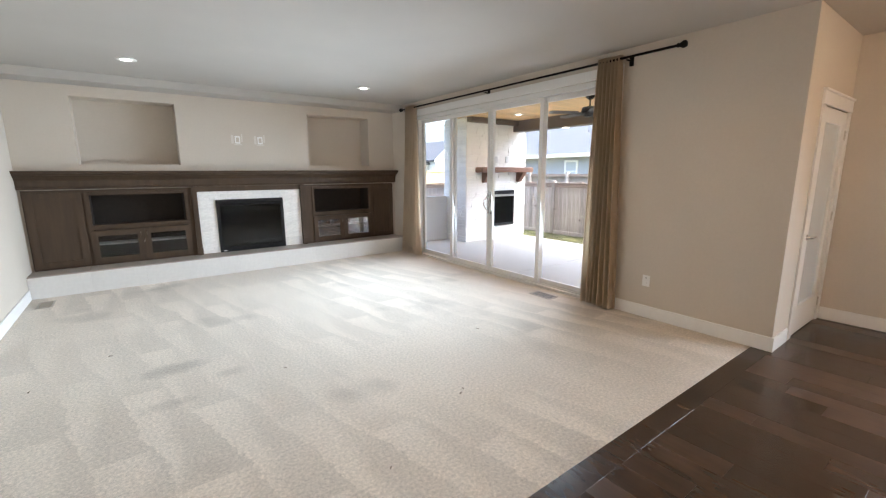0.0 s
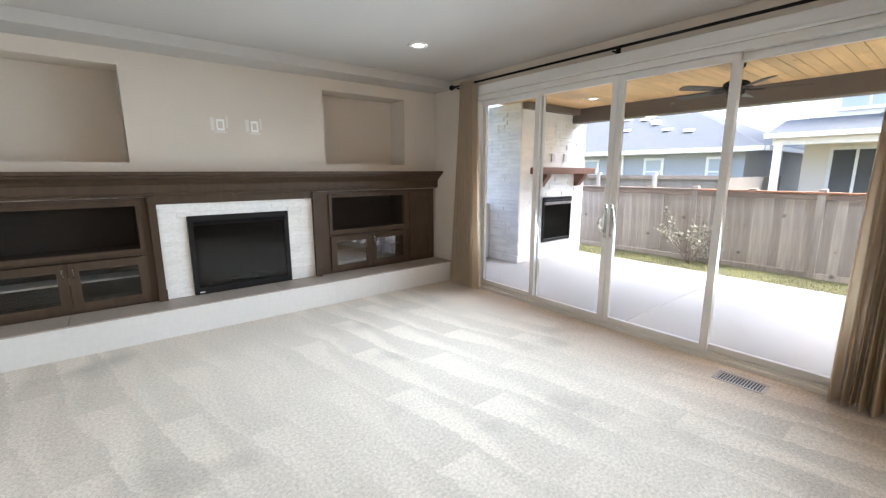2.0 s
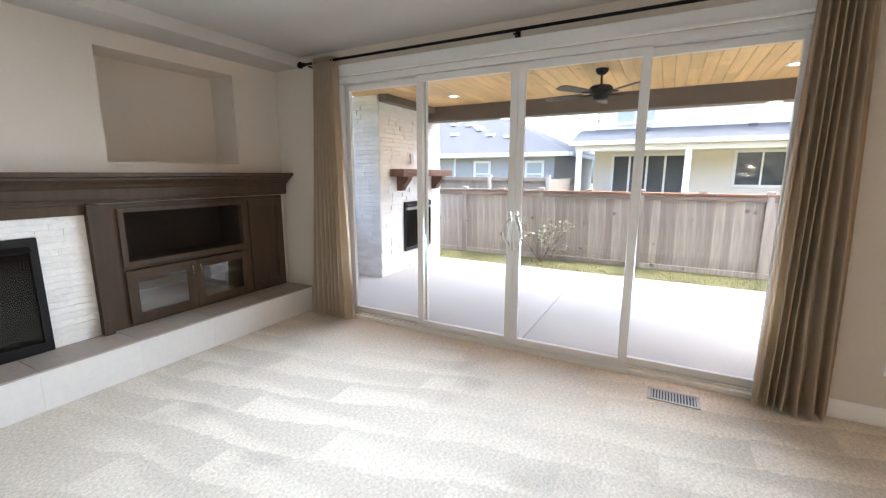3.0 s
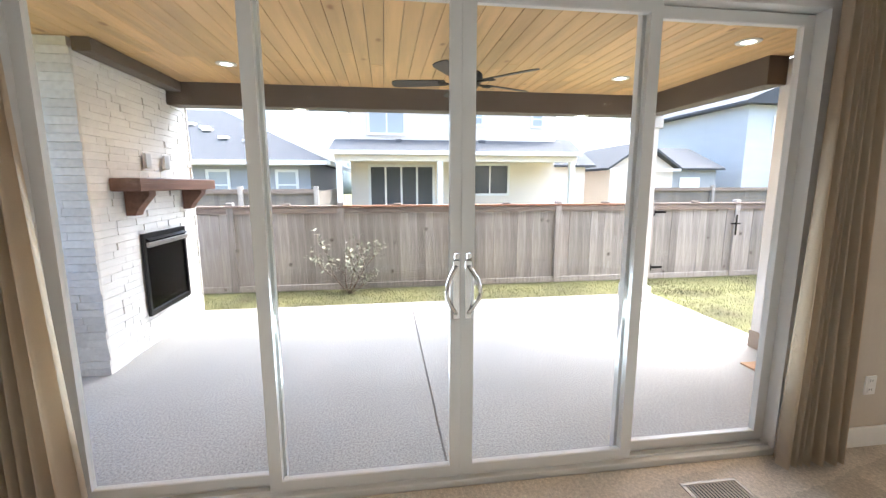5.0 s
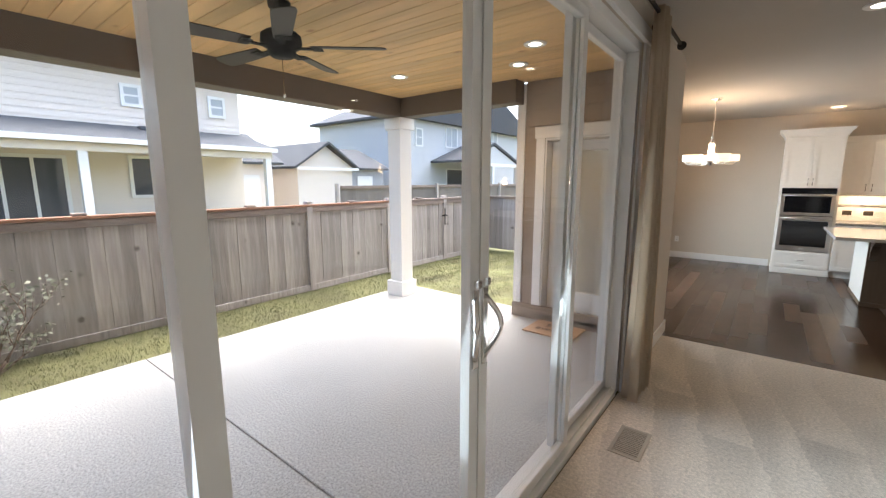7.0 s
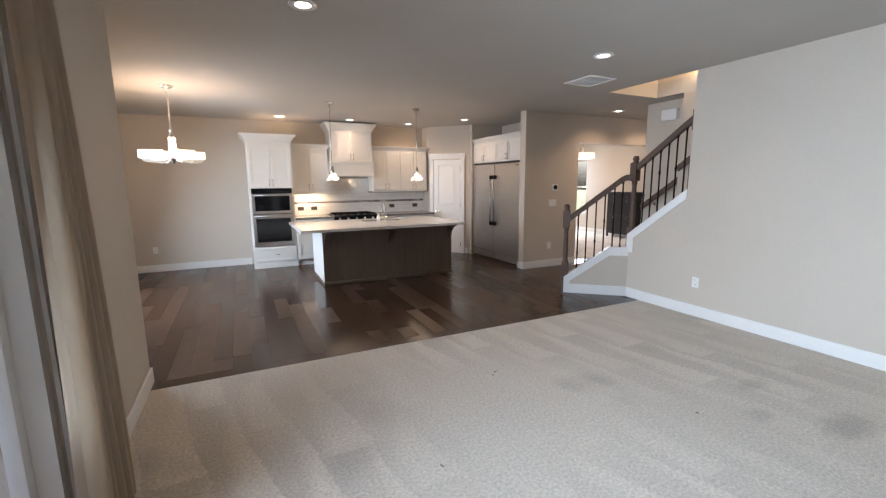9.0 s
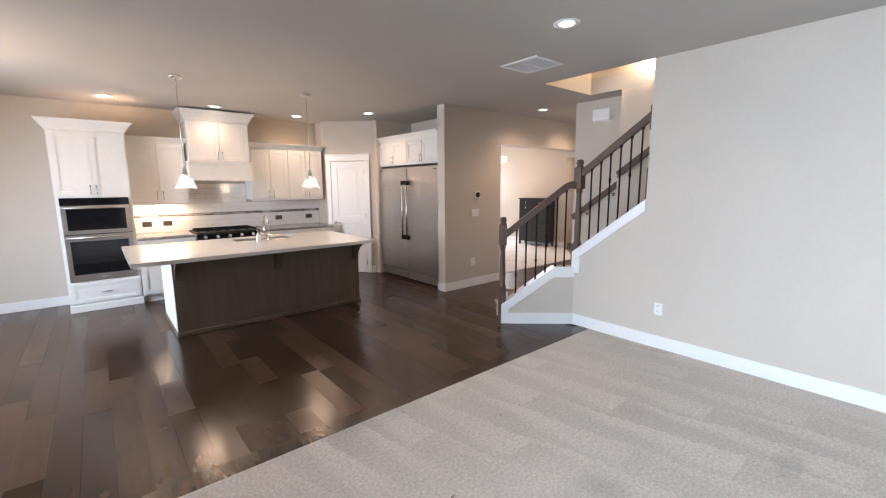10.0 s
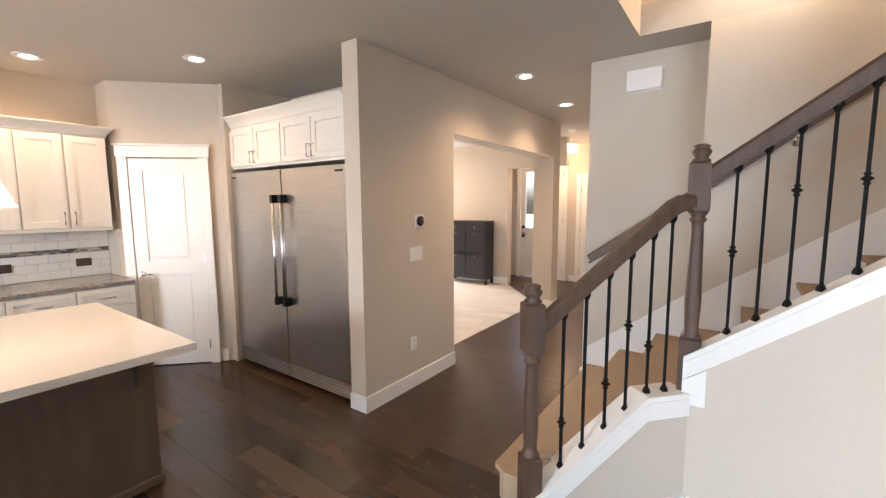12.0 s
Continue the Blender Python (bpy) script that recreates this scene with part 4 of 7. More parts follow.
def panel_front(parent, name, x0, x1, z0, z1, y, mat, handle=None, rail=0.06):
    """A recessed-panel door or drawer front on the plane y, facing +y."""
    bm = bmesh.new()
    for d in ((x0, x0 + rail, z0, z1), (x1 - rail, x1, z0, z1), (x0 + rail, x1 - rail, z1 - rail, z1), (x0 + rail, x1 - rail, z0, z0 + rail)):
        box(bm, d[0], d[1], y, y + 0.02, d[2], d[3], bevel=0.003)
    d = part(name, bm, mat, parent)
    part("panel", bx(x0 + rail, x1 - rail, y, y + 0.011, z0 + rail, z1 - rail), mat, d)
    part("bead", bxs([(x0 + rail, x0 + rail + 0.01, y + 0.011, y + 0.016, z0 + rail, z1 - rail), (x1 - rail - 0.01, x1 - rail, y + 0.011, y + 0.016, z0 + rail, z1 - rail), (x0 + rail, x1 - rail, y + 0.011, y + 0.016, z1 - rail - 0.01, z1 - rail), (x0 + rail, x1 - rail, y + 0.011, y + 0.016, z0 + rail, z0 + rail + 0.01)]), mat, d)
    if handle:
        hx, hz, vertical = handle
        part("handle", pull(bmesh.new(), hx, y + 0.02, hz, 0.11, vertical, -0.028 * -1), CHROME, d, "satin nickel pull")
    return d


def loft_crown(steps, z, rise):
    """Nested rectangles (x0, x1, y0, y1, share of the rise) joined into a sloping moulding."""
    bm = bmesh.new()
    rings = [[bm.verts.new((x, y, z + share * rise)) for x, y in ((x0, y0), (x1, y0), (x1, y1), (x0, y1))] for x0, x1, y0, y1, share in steps]
    for low, high in zip(rings, rings[1:]):
        for i in range(4):
            bm.faces.new((low[i], low[(i + 1) % 4], high[(i + 1) % 4], high[i]))
    bm.faces.new(rings[0][::-1]), bm.faces.new(rings[-1])
    return bm


CROWN_LINE = ((0.10, 0.0), (0.16, 0.06), (0.16, 0.14), (0.24, 0.24), (0.42, 0.44), (0.66, 0.64), (0.86, 0.78), (0.90, 0.86), (1.0, 0.90), (1.0, 1.0))


def crown(parent, x0, x1, y, z, mat, rise=0.10, out=0.07, left=True, right=True):
    """A sloping cove crown on the top of a cabinet that faces +y, with returns to the wall."""
    steps = [(x0 - (out * o if left else 0), x1 + (out * o if right else 0), BACK + 0.002, y + out * o, share) for o, share in CROWN_LINE]
    part("crown", loft_crown(steps, z, rise), mat, parent)


def oven_tower():
    x0, x1, y = 2.66, 3.42, -3.27
    ob = thing("oven_cabinet", (3.04, -3.57, 0), "tall white cabinet that houses the wall ovens", "cabinet", "kitchen cabinets")
    part("body", bxs([(x0, x1, BACK + 0.001, y, 1.47, 2.30), (x0, x0 + 0.035, BACK + 0.001, y, 0.40, 1.47), (x1 - 0.035, x1, BACK + 0.001, y, 0.40, 1.47), (x0, x1, BACK + 0.001, y, 0.09, 0.40), (x0 + 0.035, x1 - 0.035, BACK + 0.001, BACK + 0.02, 0.40, 1.47)]), WHITECAB, ob)
    part("plinth", bxs([(x0 - 0.004, x1 + 0.004, BACK + 0.001, y - 0.01 + 0.018, 0.0, 0.09)], bevel=0.004), WHITECAB, ob)
    m = 0.5 * (x0 + x1)
    panel_front(ob, "door", x0 + 0.01, m - 0.002, 1.49, 2.29, y, WHITECAB, (m - 0.03, 1.57, True))
    panel_front(ob, "door", m + 0.002, x1 - 0.01, 1.49, 2.29, y, WHITECAB, (m + 0.03, 1.57, True))
    panel_front(ob, "drawer", x0 + 0.02, x1 - 0.02, 0.12, 0.375, y, WHITECAB, (m, 0.25, False), 0.045)
    crown(ob, x0, x1, y, 2.30, WHITECAB, 0.13, 0.09)
    ov = thing("wall_oven", (m, -3.3, 0.40), "stainless double wall oven with microwave above", "oven")
    a, b = x0 + 0.035, x1 - 0.035
    part("body", bx(a + 0.002, b - 0.002, BACK + 0.03, y - 0.001, 0.402, 1.468), BLACK, ov)
    part("control_panel", bx(a, b, y, y + 0.02, 1.375, 1.468, bevel=0.003), BLACKGLASS, ov)
    d = part("microwave_door", bxs([(a, b, y, y + 0.03, 1.33, 1.372), (a, b, y, y + 0.03, 1.01, 1.06), (a, a + 0.05, y, y + 0.03, 1.06, 1.33), (b - 0.05, b, y, y + 0.03, 1.06, 1.33)], bevel=0.003), STEEL, ov)
    part("window", bx(a + 0.05, b - 0.05, y, y + 0.024, 1.06, 1.33), BLACKGLASS, d)
    part("handle", sweep(bmesh.new(), [(a + 0.03, y + 0.03, 1.345), (a + 0.03, y + 0.06, 1.345), (b - 0.03, y + 0.06, 1.345), (b - 0.03, y + 0.03, 1.345)], 0.011, 0.011, 8), STEEL, d)
    d = part("oven_door", bxs([(a, b, y, y + 0.03, 0.92, 1.0), (a, b, y, y + 0.03, 0.41, 0.49), (a, a + 0.05, y, y + 0.03, 0.49, 0.92), (b - 0.05, b, y, y + 0.03, 0.49, 0.92)], bevel=0.003), STEEL, ov)
    part("window", bx(a + 0.05, b - 0.05, y, y + 0.024, 0.49, 0.92), BLACKGLASS, d)
    part("handle", sweep(bmesh.new(), [(a + 0.03, y + 0.03, 0.965), (a + 0.03, y + 0.065, 0.965), (b - 0.03, y + 0.065, 0.965), (b - 0.03, y + 0.03, 0.965)], 0.012, 0.012, 8), STEEL, d)
    part("badge", bx(m - 0.03, m + 0.03, y + 0.03, y + 0.032, 0.44, 0.455), PLATE, d)


oven_tower()


def upper(x0, x1, doors, left, right):
    y = -3.54
    ob = thing("upper_cabinet", (0.5 * (x0 + x1), -3.7, 1.37), "white recessed-panel upper cabinet with crown moulding", "cabinet", "kitchen cabinets")
    part("body", bx(x0, x1, BACK + 0.001, y, 1.385, 2.21), WHITECAB, ob)
    part("light_rail", bx(x0, x1, y - 0.02, y + 0.012, 1.36, 1.385, bevel=0.004), WHITECAB, ob)
    w = (x1 - x0) / doors
    for k in range(doors):
        a, b = x0 + w * k + 0.006, x0 + w * (k + 1) - 0.006
        hx = b - 0.03 if k % 2 == 0 else a + 0.03
        panel_front(ob, "door", a, b, 1.395, 2.20, y, WHITECAB, (hx, 1.48, True))
    crown(ob, x0, x1, y, 2.21, WHITECAB, 0.09, 0.06, left, right)


upper(1.96, 2.66, 2, True, False)
upper(-0.16, 1.06, 4, True, True)


def hood():
    x0, x1 = 1.07, 1.95
    ob = thing("range_hood", (1.51, -3.6, 1.69), "white panelled wooden range hood reaching the ceiling", "range hood")
    part("body", bx(x0 + 0.02, x1 - 0.02, BACK + 0.001, -3.42, 1.97, 2.56), WHITECAB, ob)
    part("skirt", bxs([(x0, x1, BACK + 0.001, -3.36, 1.70, 1.94), (x0 - 0.012, x1 + 0.012, BACK + 0.001, -3.345, 1.94, 1.97), (x0 - 0.008, x1 + 0.008, BACK + 0.001, -3.35, 1.688, 1.70)], bevel=0.006), WHITECAB, ob)
    m = 0.5 * (x0 + x1)
    panel_front(ob, "door", x0 + 0.03, m - 0.002, 1.98, 2.55, -3.42, WHITECAB, (m - 0.03, 2.06, True))
    panel_front(ob, "door", m + 0.002, x1 - 0.03, 1.98, 2.55, -3.42, WHITECAB, (m + 0.03, 2.06, True))
    crown(ob, x0 + 0.01, x1 - 0.01, -3.42, 2.56, WHITECAB, 0.15, 0.085)
    part("filter", bx(x0 + 0.06, x1 - 0.06, -3.8, -3.42, 1.684, 1.688), STEEL, ob, "steel grease filter")


hood()


def base_run(x0, x1, doors, drawer=True):
    y = -3.26
    ob = thing("base_cabinet", (0.5 * (x0 + x1), -3.6, 0), "white recessed-panel base cabinet with drawers", "cabinet", "kitchen cabinets")
    part("body", bx(x0, x1, BACK + 0.001, y, 0.10, 0.872), WHITECAB, ob)
    part("toe_kick", bx(x0, x1, BACK + 0.001, y - 0.06, 0.0, 0.10), WHITECAB, ob)
    w = (x1 - x0) / doors
    for k in range(doors):
        a, b = x0 + w * k + 0.005, x0 + w * (k + 1) - 0.005
        panel_front(ob, "drawer", a, b, 0.70, 0.86, y, WHITECAB, (0.5 * (a + b), 0.78, False), 0.04)
        panel_front(ob, "door", a, b, 0.12, 0.69, y, WHITECAB, (b - 0.03 if k % 2 == 0 else a + 0.03, 0.60, True))


base_run(1.96, 2.655, 2)
base_run(-0.20, 1.06, 3)
for a, b in ((1.952, 2.655), (-0.205, 1.068)):
    solid("countertop", bx(a, b, BACK + 0.001, -3.235, 0.874, 0.912, bevel=0.004), GRANITE, "grey granite countertop on white cabinets", "countertop", kind="")


def cooktop():
    x0, x1 = 1.072, 1.948
    ob = thing("gas_range", (1.51, -3.55, 0), "black and stainless slide-in gas range", "range")
    part("body", bx(x0, x1, BACK + 0.001, -3.24, 0.08, 0.90), STEEL, ob)
    part("cooktop", bx(x0, x1, BACK + 0.001, -3.22, 0.90, 0.925, bevel=0.004), BLACK, ob)
    part("control_strip", bx(x0, x1, -3.24, -3.205, 0.78, 0.90, bevel=0.01), BLACKGLASS, ob)
    for k in range(5):
        x = x0 + (x1 - x0) * (0.12 + 0.19 * k)
        part("knob", lathe([(0.022, 0), (0.024, 0.008), (0.019, 0.035), (0.0, 0.036)], sides=14, m=pose(x, -3.205, 0.86, -90, 0, 0)), STEEL, ob)
    part("oven_door", bx(x0 + 0.005, x1 - 0.005, -3.24, -3.21, 0.25, 0.77, bevel=0.004), STEEL, ob)
    part("door_handle", sweep(bmesh.new(), [(x0 + 0.06, -3.21, 0.72), (x0 + 0.06, -3.165, 0.72), (x1 - 0.06, -3.165, 0.72), (x1 - 0.06, -3.21, 0.72)], 0.012, 0.012, 8), STEEL, ob)
    for k in range(3):
        xa = x0 + 0.03 + k * 0.275
        bm = bmesh.new()
        for yy in (-3.75, -3.6, -3.45, -3.3):
            box(bm, xa, xa + 0.265, yy - 0.006, yy + 0.006, 0.945, 0.958)
        for xx in (xa + 0.006, xa + 0.13, xa + 0.259):
            box(bm, xx - 0.006, xx + 0.006, -3.77, -3.28, 0.927, 0.945)
        part("grate", bm, IRON, ob)


cooktop()


def island():
    x0, x1, y0, y1 = 0.34, 2.50, -2.35, -1.36
    ob = thing("kitchen_island", (1.42, -1.85, 0), "dark-stained kitchen island with overhanging top and corbels", "island")
    part("body", bx(x0, x1, y0, y1, 0.05, 0.872, bevel=0.003), ISLAND, ob)
    part("base_moulding", bxs([(x0 - 0.012, x1 + 0.012, y0 - 0.012, y1 + 0.012, 0.0, 0.055)], bevel=0.006), ISLAND, ob)
    # this end is paler than the rest of the island
    part("end_panel", bx(x1, x1 + 0.006, y0 + 0.03, y1 - 0.002, 0.06, 0.868), WHITECAB, ob, "pale end panel")
    for x in (x0 + 0.05, 1.42, x1 - 0.05):
        prof = [(y1, 0.872), (y1 + 0.24, 0.872), (y1 + 0.24, 0.84), (y1 + 0.19, 0.825), (y1 + 0.12, 0.79), (y1 + 0.06, 0.73), (y1 + 0.035, 0.66), (y1 + 0.03, 0.61), (y1, 0.60)]
        part("corbel", extrude_profile(prof, x - 0.035, x + 0.035), ISLAND, ob)
    tx0, tx1, ty0, ty1 = 0.30, 2.86, -2.40, -0.90
    sx0, sx1, sy0, sy1 = 1.02, 1.72, -2.25, -1.85
    top = solid("island_countertop", bxs([(tx0, sx0, ty0, ty1, 0.874, 0.912), (sx1, tx1, ty0, ty1, 0.874, 0.912), (sx0, sx1, ty0, sy0, 0.874, 0.912), (sx0, sx1, sy1, ty1, 0.874, 0.912)]), QUARTZ, "white quartz island countertop with seating overhang", "countertop", kind="")
    sk = thing("sink", (1.37, -2.05, 0.72), "stainless undermount kitchen sink in the island", "sink")
    part("bowl", bxs([(sx0 + 0.004, sx0 + 0.012, sy0 + 0.004, sy1 - 0.004, 0.876, 0.905), (sx1 - 0.012, sx1 - 0.004, sy0 + 0.004, sy1 - 0.004, 0.876, 0.905), (sx0 + 0.012, sx1 - 0.012, sy0 + 0.004, sy0 + 0.012, 0.876, 0.905), (sx0 + 0.012, sx1 - 0.012, sy1 - 0.012, sy1 - 0.004, 0.876, 0.905), (sx0 + 0.004, sx1 - 0.004, sy0 + 0.004, sy1 - 0.004, 0.873, 0.876)]), STEEL, sk)
    part("drain", lathe([(0.045, 0), (0.045, 0.003), (0.02, 0.004), (0.0, 0.002)], (1.37, -2.05, 0.8765), 16), CHROME, sk)
    fx, fy = 1.37, -1.78
    fa = thing("faucet", (fx, fy, 0.912), "tall chrome gooseneck kitchen faucet with side lever", "faucet")
    pts = [(fx, fy, 0.912), (fx, fy, 1.14)] + [(fx, fy - 0.09 + 0.09 * math.cos(a), 1.14 + 0.09 * math.sin(a)) for a in [math.pi * k / 10 for k in range(1, 11)]] + [(fx, fy - 0.18, 1.09)]
    part("spout", sweep(bmesh.new(), pts, 0.013, 0.013, 12), CHROME, fa)
    part("spray_head", sweep(bmesh.new(), [(fx, fy - 0.18, 1.09), (fx, fy - 0.18, 1.0)], 0.018, 0.018, 12), CHROME, fa)
    part("base", lathe([(0.028, 0), (0.028, 0.01), (0.022, 0.02), (0.02, 0.10)], (fx, fy, 0.912), 16), CHROME, fa)
    part("lever", sweep(bmesh.new(), [(fx, fy, 0.98), (fx + 0.07, fy, 1.0), (fx + 0.11, fy, 1.03)], 0.008, 0.008, 8), CHROME, fa)
    so = thing("soap_bottle", (1.52, -1.72, 0.912), "small white soap dispenser beside the sink", "soap dispenser")
    part("bottle", lathe([(0.025, 0), (0.027, 0.01), (0.027, 0.08), (0.014, 0.10), (0.012, 0.115)], (1.52, -1.72, 0.912), 14), PLATE, so)
    part("pump", sweep(bmesh.new(), [(1.52, -1.72, 1.025), (1.52, -1.72, 1.05), (1.52, -1.76, 1.05)], 0.006, 0.006, 8), PLATE, so)


island()


def pendant(x, y):
    ob = thing("pendant_light", (x, y, CEIL), "clear bell-glass pendant light, lit, on a slim nickel stem", "pendant light", "island pendants")
    part("canopy", lathe([(0.065, 0), (0.065, -0.012), (0.05, -0.028), (0.008, -0.034)], (x, y, CEIL), 20), CHROME, ob)
    part("stem", lathe([(0.005, -0.03), (0.005, -0.98)], (x, y, CEIL), 8), CHROME, ob)
    part("socket", lathe([(0.006, -0.93), (0.018, -0.95), (0.022, -0.99), (0.03, -1.0), (0.03, -1.03), (0.02, -1.05)], (x, y, CEIL), 14), CHROME, ob)
    bm = bmesh.new()
    prof = [(0.03, -1.02), (0.05, -1.035), (0.07, -1.07), (0.085, -1.12), (0.105, -1.155)]
    rings = [[bm.verts.new((x + r * math.cos(2 * math.pi * i / 24), y + r * math.sin(2 * math.pi * i / 24), CEIL + z)) for i in range(24)] for r, z in prof]
    for a, b in zip(rings, rings[1:]):
        for i in range(24):
            bm.faces.new((a[i], a[(i + 1) % 24], b[(i + 1) % 24], b[i])).smooth = True
    part("shade", bm, SEEDED, ob, "clear bell-shaped glass shade")
    part("bulb", lathe([(0.012, -1.05), (0.026, -1.075), (0.03, -1.10), (0.02, -1.125), (0.0, -1.13)], (x, y, CEIL), 14), BULB, ob, "glowing bulb")
    lamp = new("pendant_glow", bpy.data.lights.new("pendant_glow", "POINT"))
    lamp.data.energy, lamp.data.color, lamp.data.shadow_soft_size = 1.7, WARM, 0.05
    lamp.location = (x, y, CEIL - 1.19)


pendant(2.27, -1.55)
pendant(0.87, -1.57)


def chandelier():
    x, y = 4.27, -1.24
    ob = thing("chandelier", (x, y, CEIL), "brushed nickel chandelier with frosted glass drum shades, lit", "chandelier")
    part("canopy", lathe([(0.075, 0), (0.075, -0.012), (0.05, -0.03), (0.008, -0.034)], (x, y, CEIL), 20), CHROME, ob)
    part("stem", lathe([(0.007, -0.03), (0.007, -0.50), (0.018, -0.515), (0.022, -0.54), (0.010, -0.56), (0.024, -0.58), (0.010, -0.605), (0.044, -0.62)], (x, y, CEIL), 14), CHROME, ob)
    part("column", lathe([(0.036, -0.622), (0.046, -0.626), (0.038, -0.66), (0.044, -0.74), (0.052, -0.83), (0.03, -0.84)], (x, y, CEIL), 20), SEEDED, ob, "ribbed glass centre column")
    part("hub", lathe([(0.03, -0.842), (0.06, -0.85), (0.06, -0.872), (0.03, -0.89), (0.012, -0.93), (0.0, -0.94)], (x, y, CEIL), 18), CHROME, ob)
    for k in range(4):
        a = math.pi * k / 2 + 0.55
        ca, sa = math.cos(a), math.sin(a)
        cx, cy, cz = x + ca * 0.25, y + sa * 0.25, CEIL - 0.875
        arm = part("arm", sweep(bmesh.new(), [(x + ca * r, y + sa * r, CEIL - 0.865 + dz) for r, dz in ((0.05, 0.0), (0.12, -0.035), (0.20, -0.05), (0.25, -0.03))], 0.008, 0.008, 8), CHROME, ob)
        part("cup", lathe([(0.0, -0.055), (0.05, -0.05), (0.085, -0.03), (0.10, -0.004), (0.10, 0.0), (0.0, 0.0)], (cx, cy, cz), 20), SEEDED, arm, "clear glass saucer under the shade")
        part("shade", lathe([(0.0, 0.002), (0.118, 0.002), (0.126, 0.012), (0.126, 0.088), (0.120, 0.094), (0.114, 0.088), (0.112, 0.016), (0.0, 0.014)], (cx, cy, cz), 26), FROST, ob, "lit frosted glass drum shade")
    lamp = new("chandelier_glow", bpy.data.lights.new("chandelier_glow", "POINT"))
    lamp.data.energy, lamp.data.color, lamp.data.shadow_soft_size = 8, WARM, 0.12
    lamp.location = (x, y, CEIL - 0.70)


chandelier()


def under_cabinet_lamp(x, watts):
    area_lamp("under_cabinet_glow", look((x, -3.66, 1.355), (x, -3.7, 0.9)), 0.5, 0.05, watts, (1.0, 0.72, 0.44))


under_cabinet_lamp(2.3, 1.1)


def backsplash():
    ob = thing("backsplash", (1.2, BACK, 0.912), "white glossy subway tile backsplash with a mosaic strip", "backsplash", kind="structure")
    x0, x1 = -0.205, 2.655
    part("bed", bx(x0, x1, BACK, BACK + 0.003, 0.914, 1.384), GROUT, ob)
    part("hood_bed", bx(1.07, 1.955, BACK, BACK + 0.003, 1.384, 1.685), GROUT, ob)
    tw, th = 0.152, 0.0765
    tile = mesh_of("tile", bx(0.001, tw - 0.001, 0.003, 0.010, 0.001, th - 0.001, bevel=0.002), TILE)
    half = mesh_of("tile", bx(0.001, tw / 2 - 0.001, 0.003, 0.010, 0.001, th - 0.001, bevel=0.002), TILE)
    rows = [0.914, 0.9905, 1.067, 1.1885, 1.265, 1.3415, 1.418, 1.4945, 1.571]
    for r, z in enumerate(rows):
        a, b = (x0, x1) if z < 1.33 else (1.07, 1.955)
        x = a
        first = r % 2
        while x < b - 0.02:
            if first:
                data, w = half, tw / 2
                first = 0
            else:
                data, w = (tile, tw) if b - x > tw * 0.8 else (half, tw / 2)
            piece("tile", data, ob, pose(x - 1.2, 0, z - 0.912))
            x += w
    rnd = random.Random(8)
    strip = bmesh.new()
    for z in (1.146, 1.1592, 1.1724):
        x = x0
        while x < x1 - 0.04:
            w = rnd.choice((0.03, 0.05, 0.075, 0.11))
            w = min(w, x1 - x)
            box(strip, x + 0.0008, x + w - 0.0008, BACK + 0.003, BACK + 0.009, z, z + 0.0125)
            x += w
    mos = material("mosaic_strip", (0.30, 0.28, 0.26), 0.15, vary=0.75, island=True)
    tagged(part("mosaic_strip", strip, mos, ob, "dark and pale glass mosaic strip"), kind="stuff")


BRONZE = material("bronze_plate", (0.10, 0.08, 0.065), 0.4, 0.6)
for x in (2.48, 2.22, 0.55, 0.0):
    wall_plate("outlet", pose(x, BACK + 0.011, 1.05, 0, 90, 180), "bronze outlet plate on the white backsplash", "outlet", finish=BRONZE)


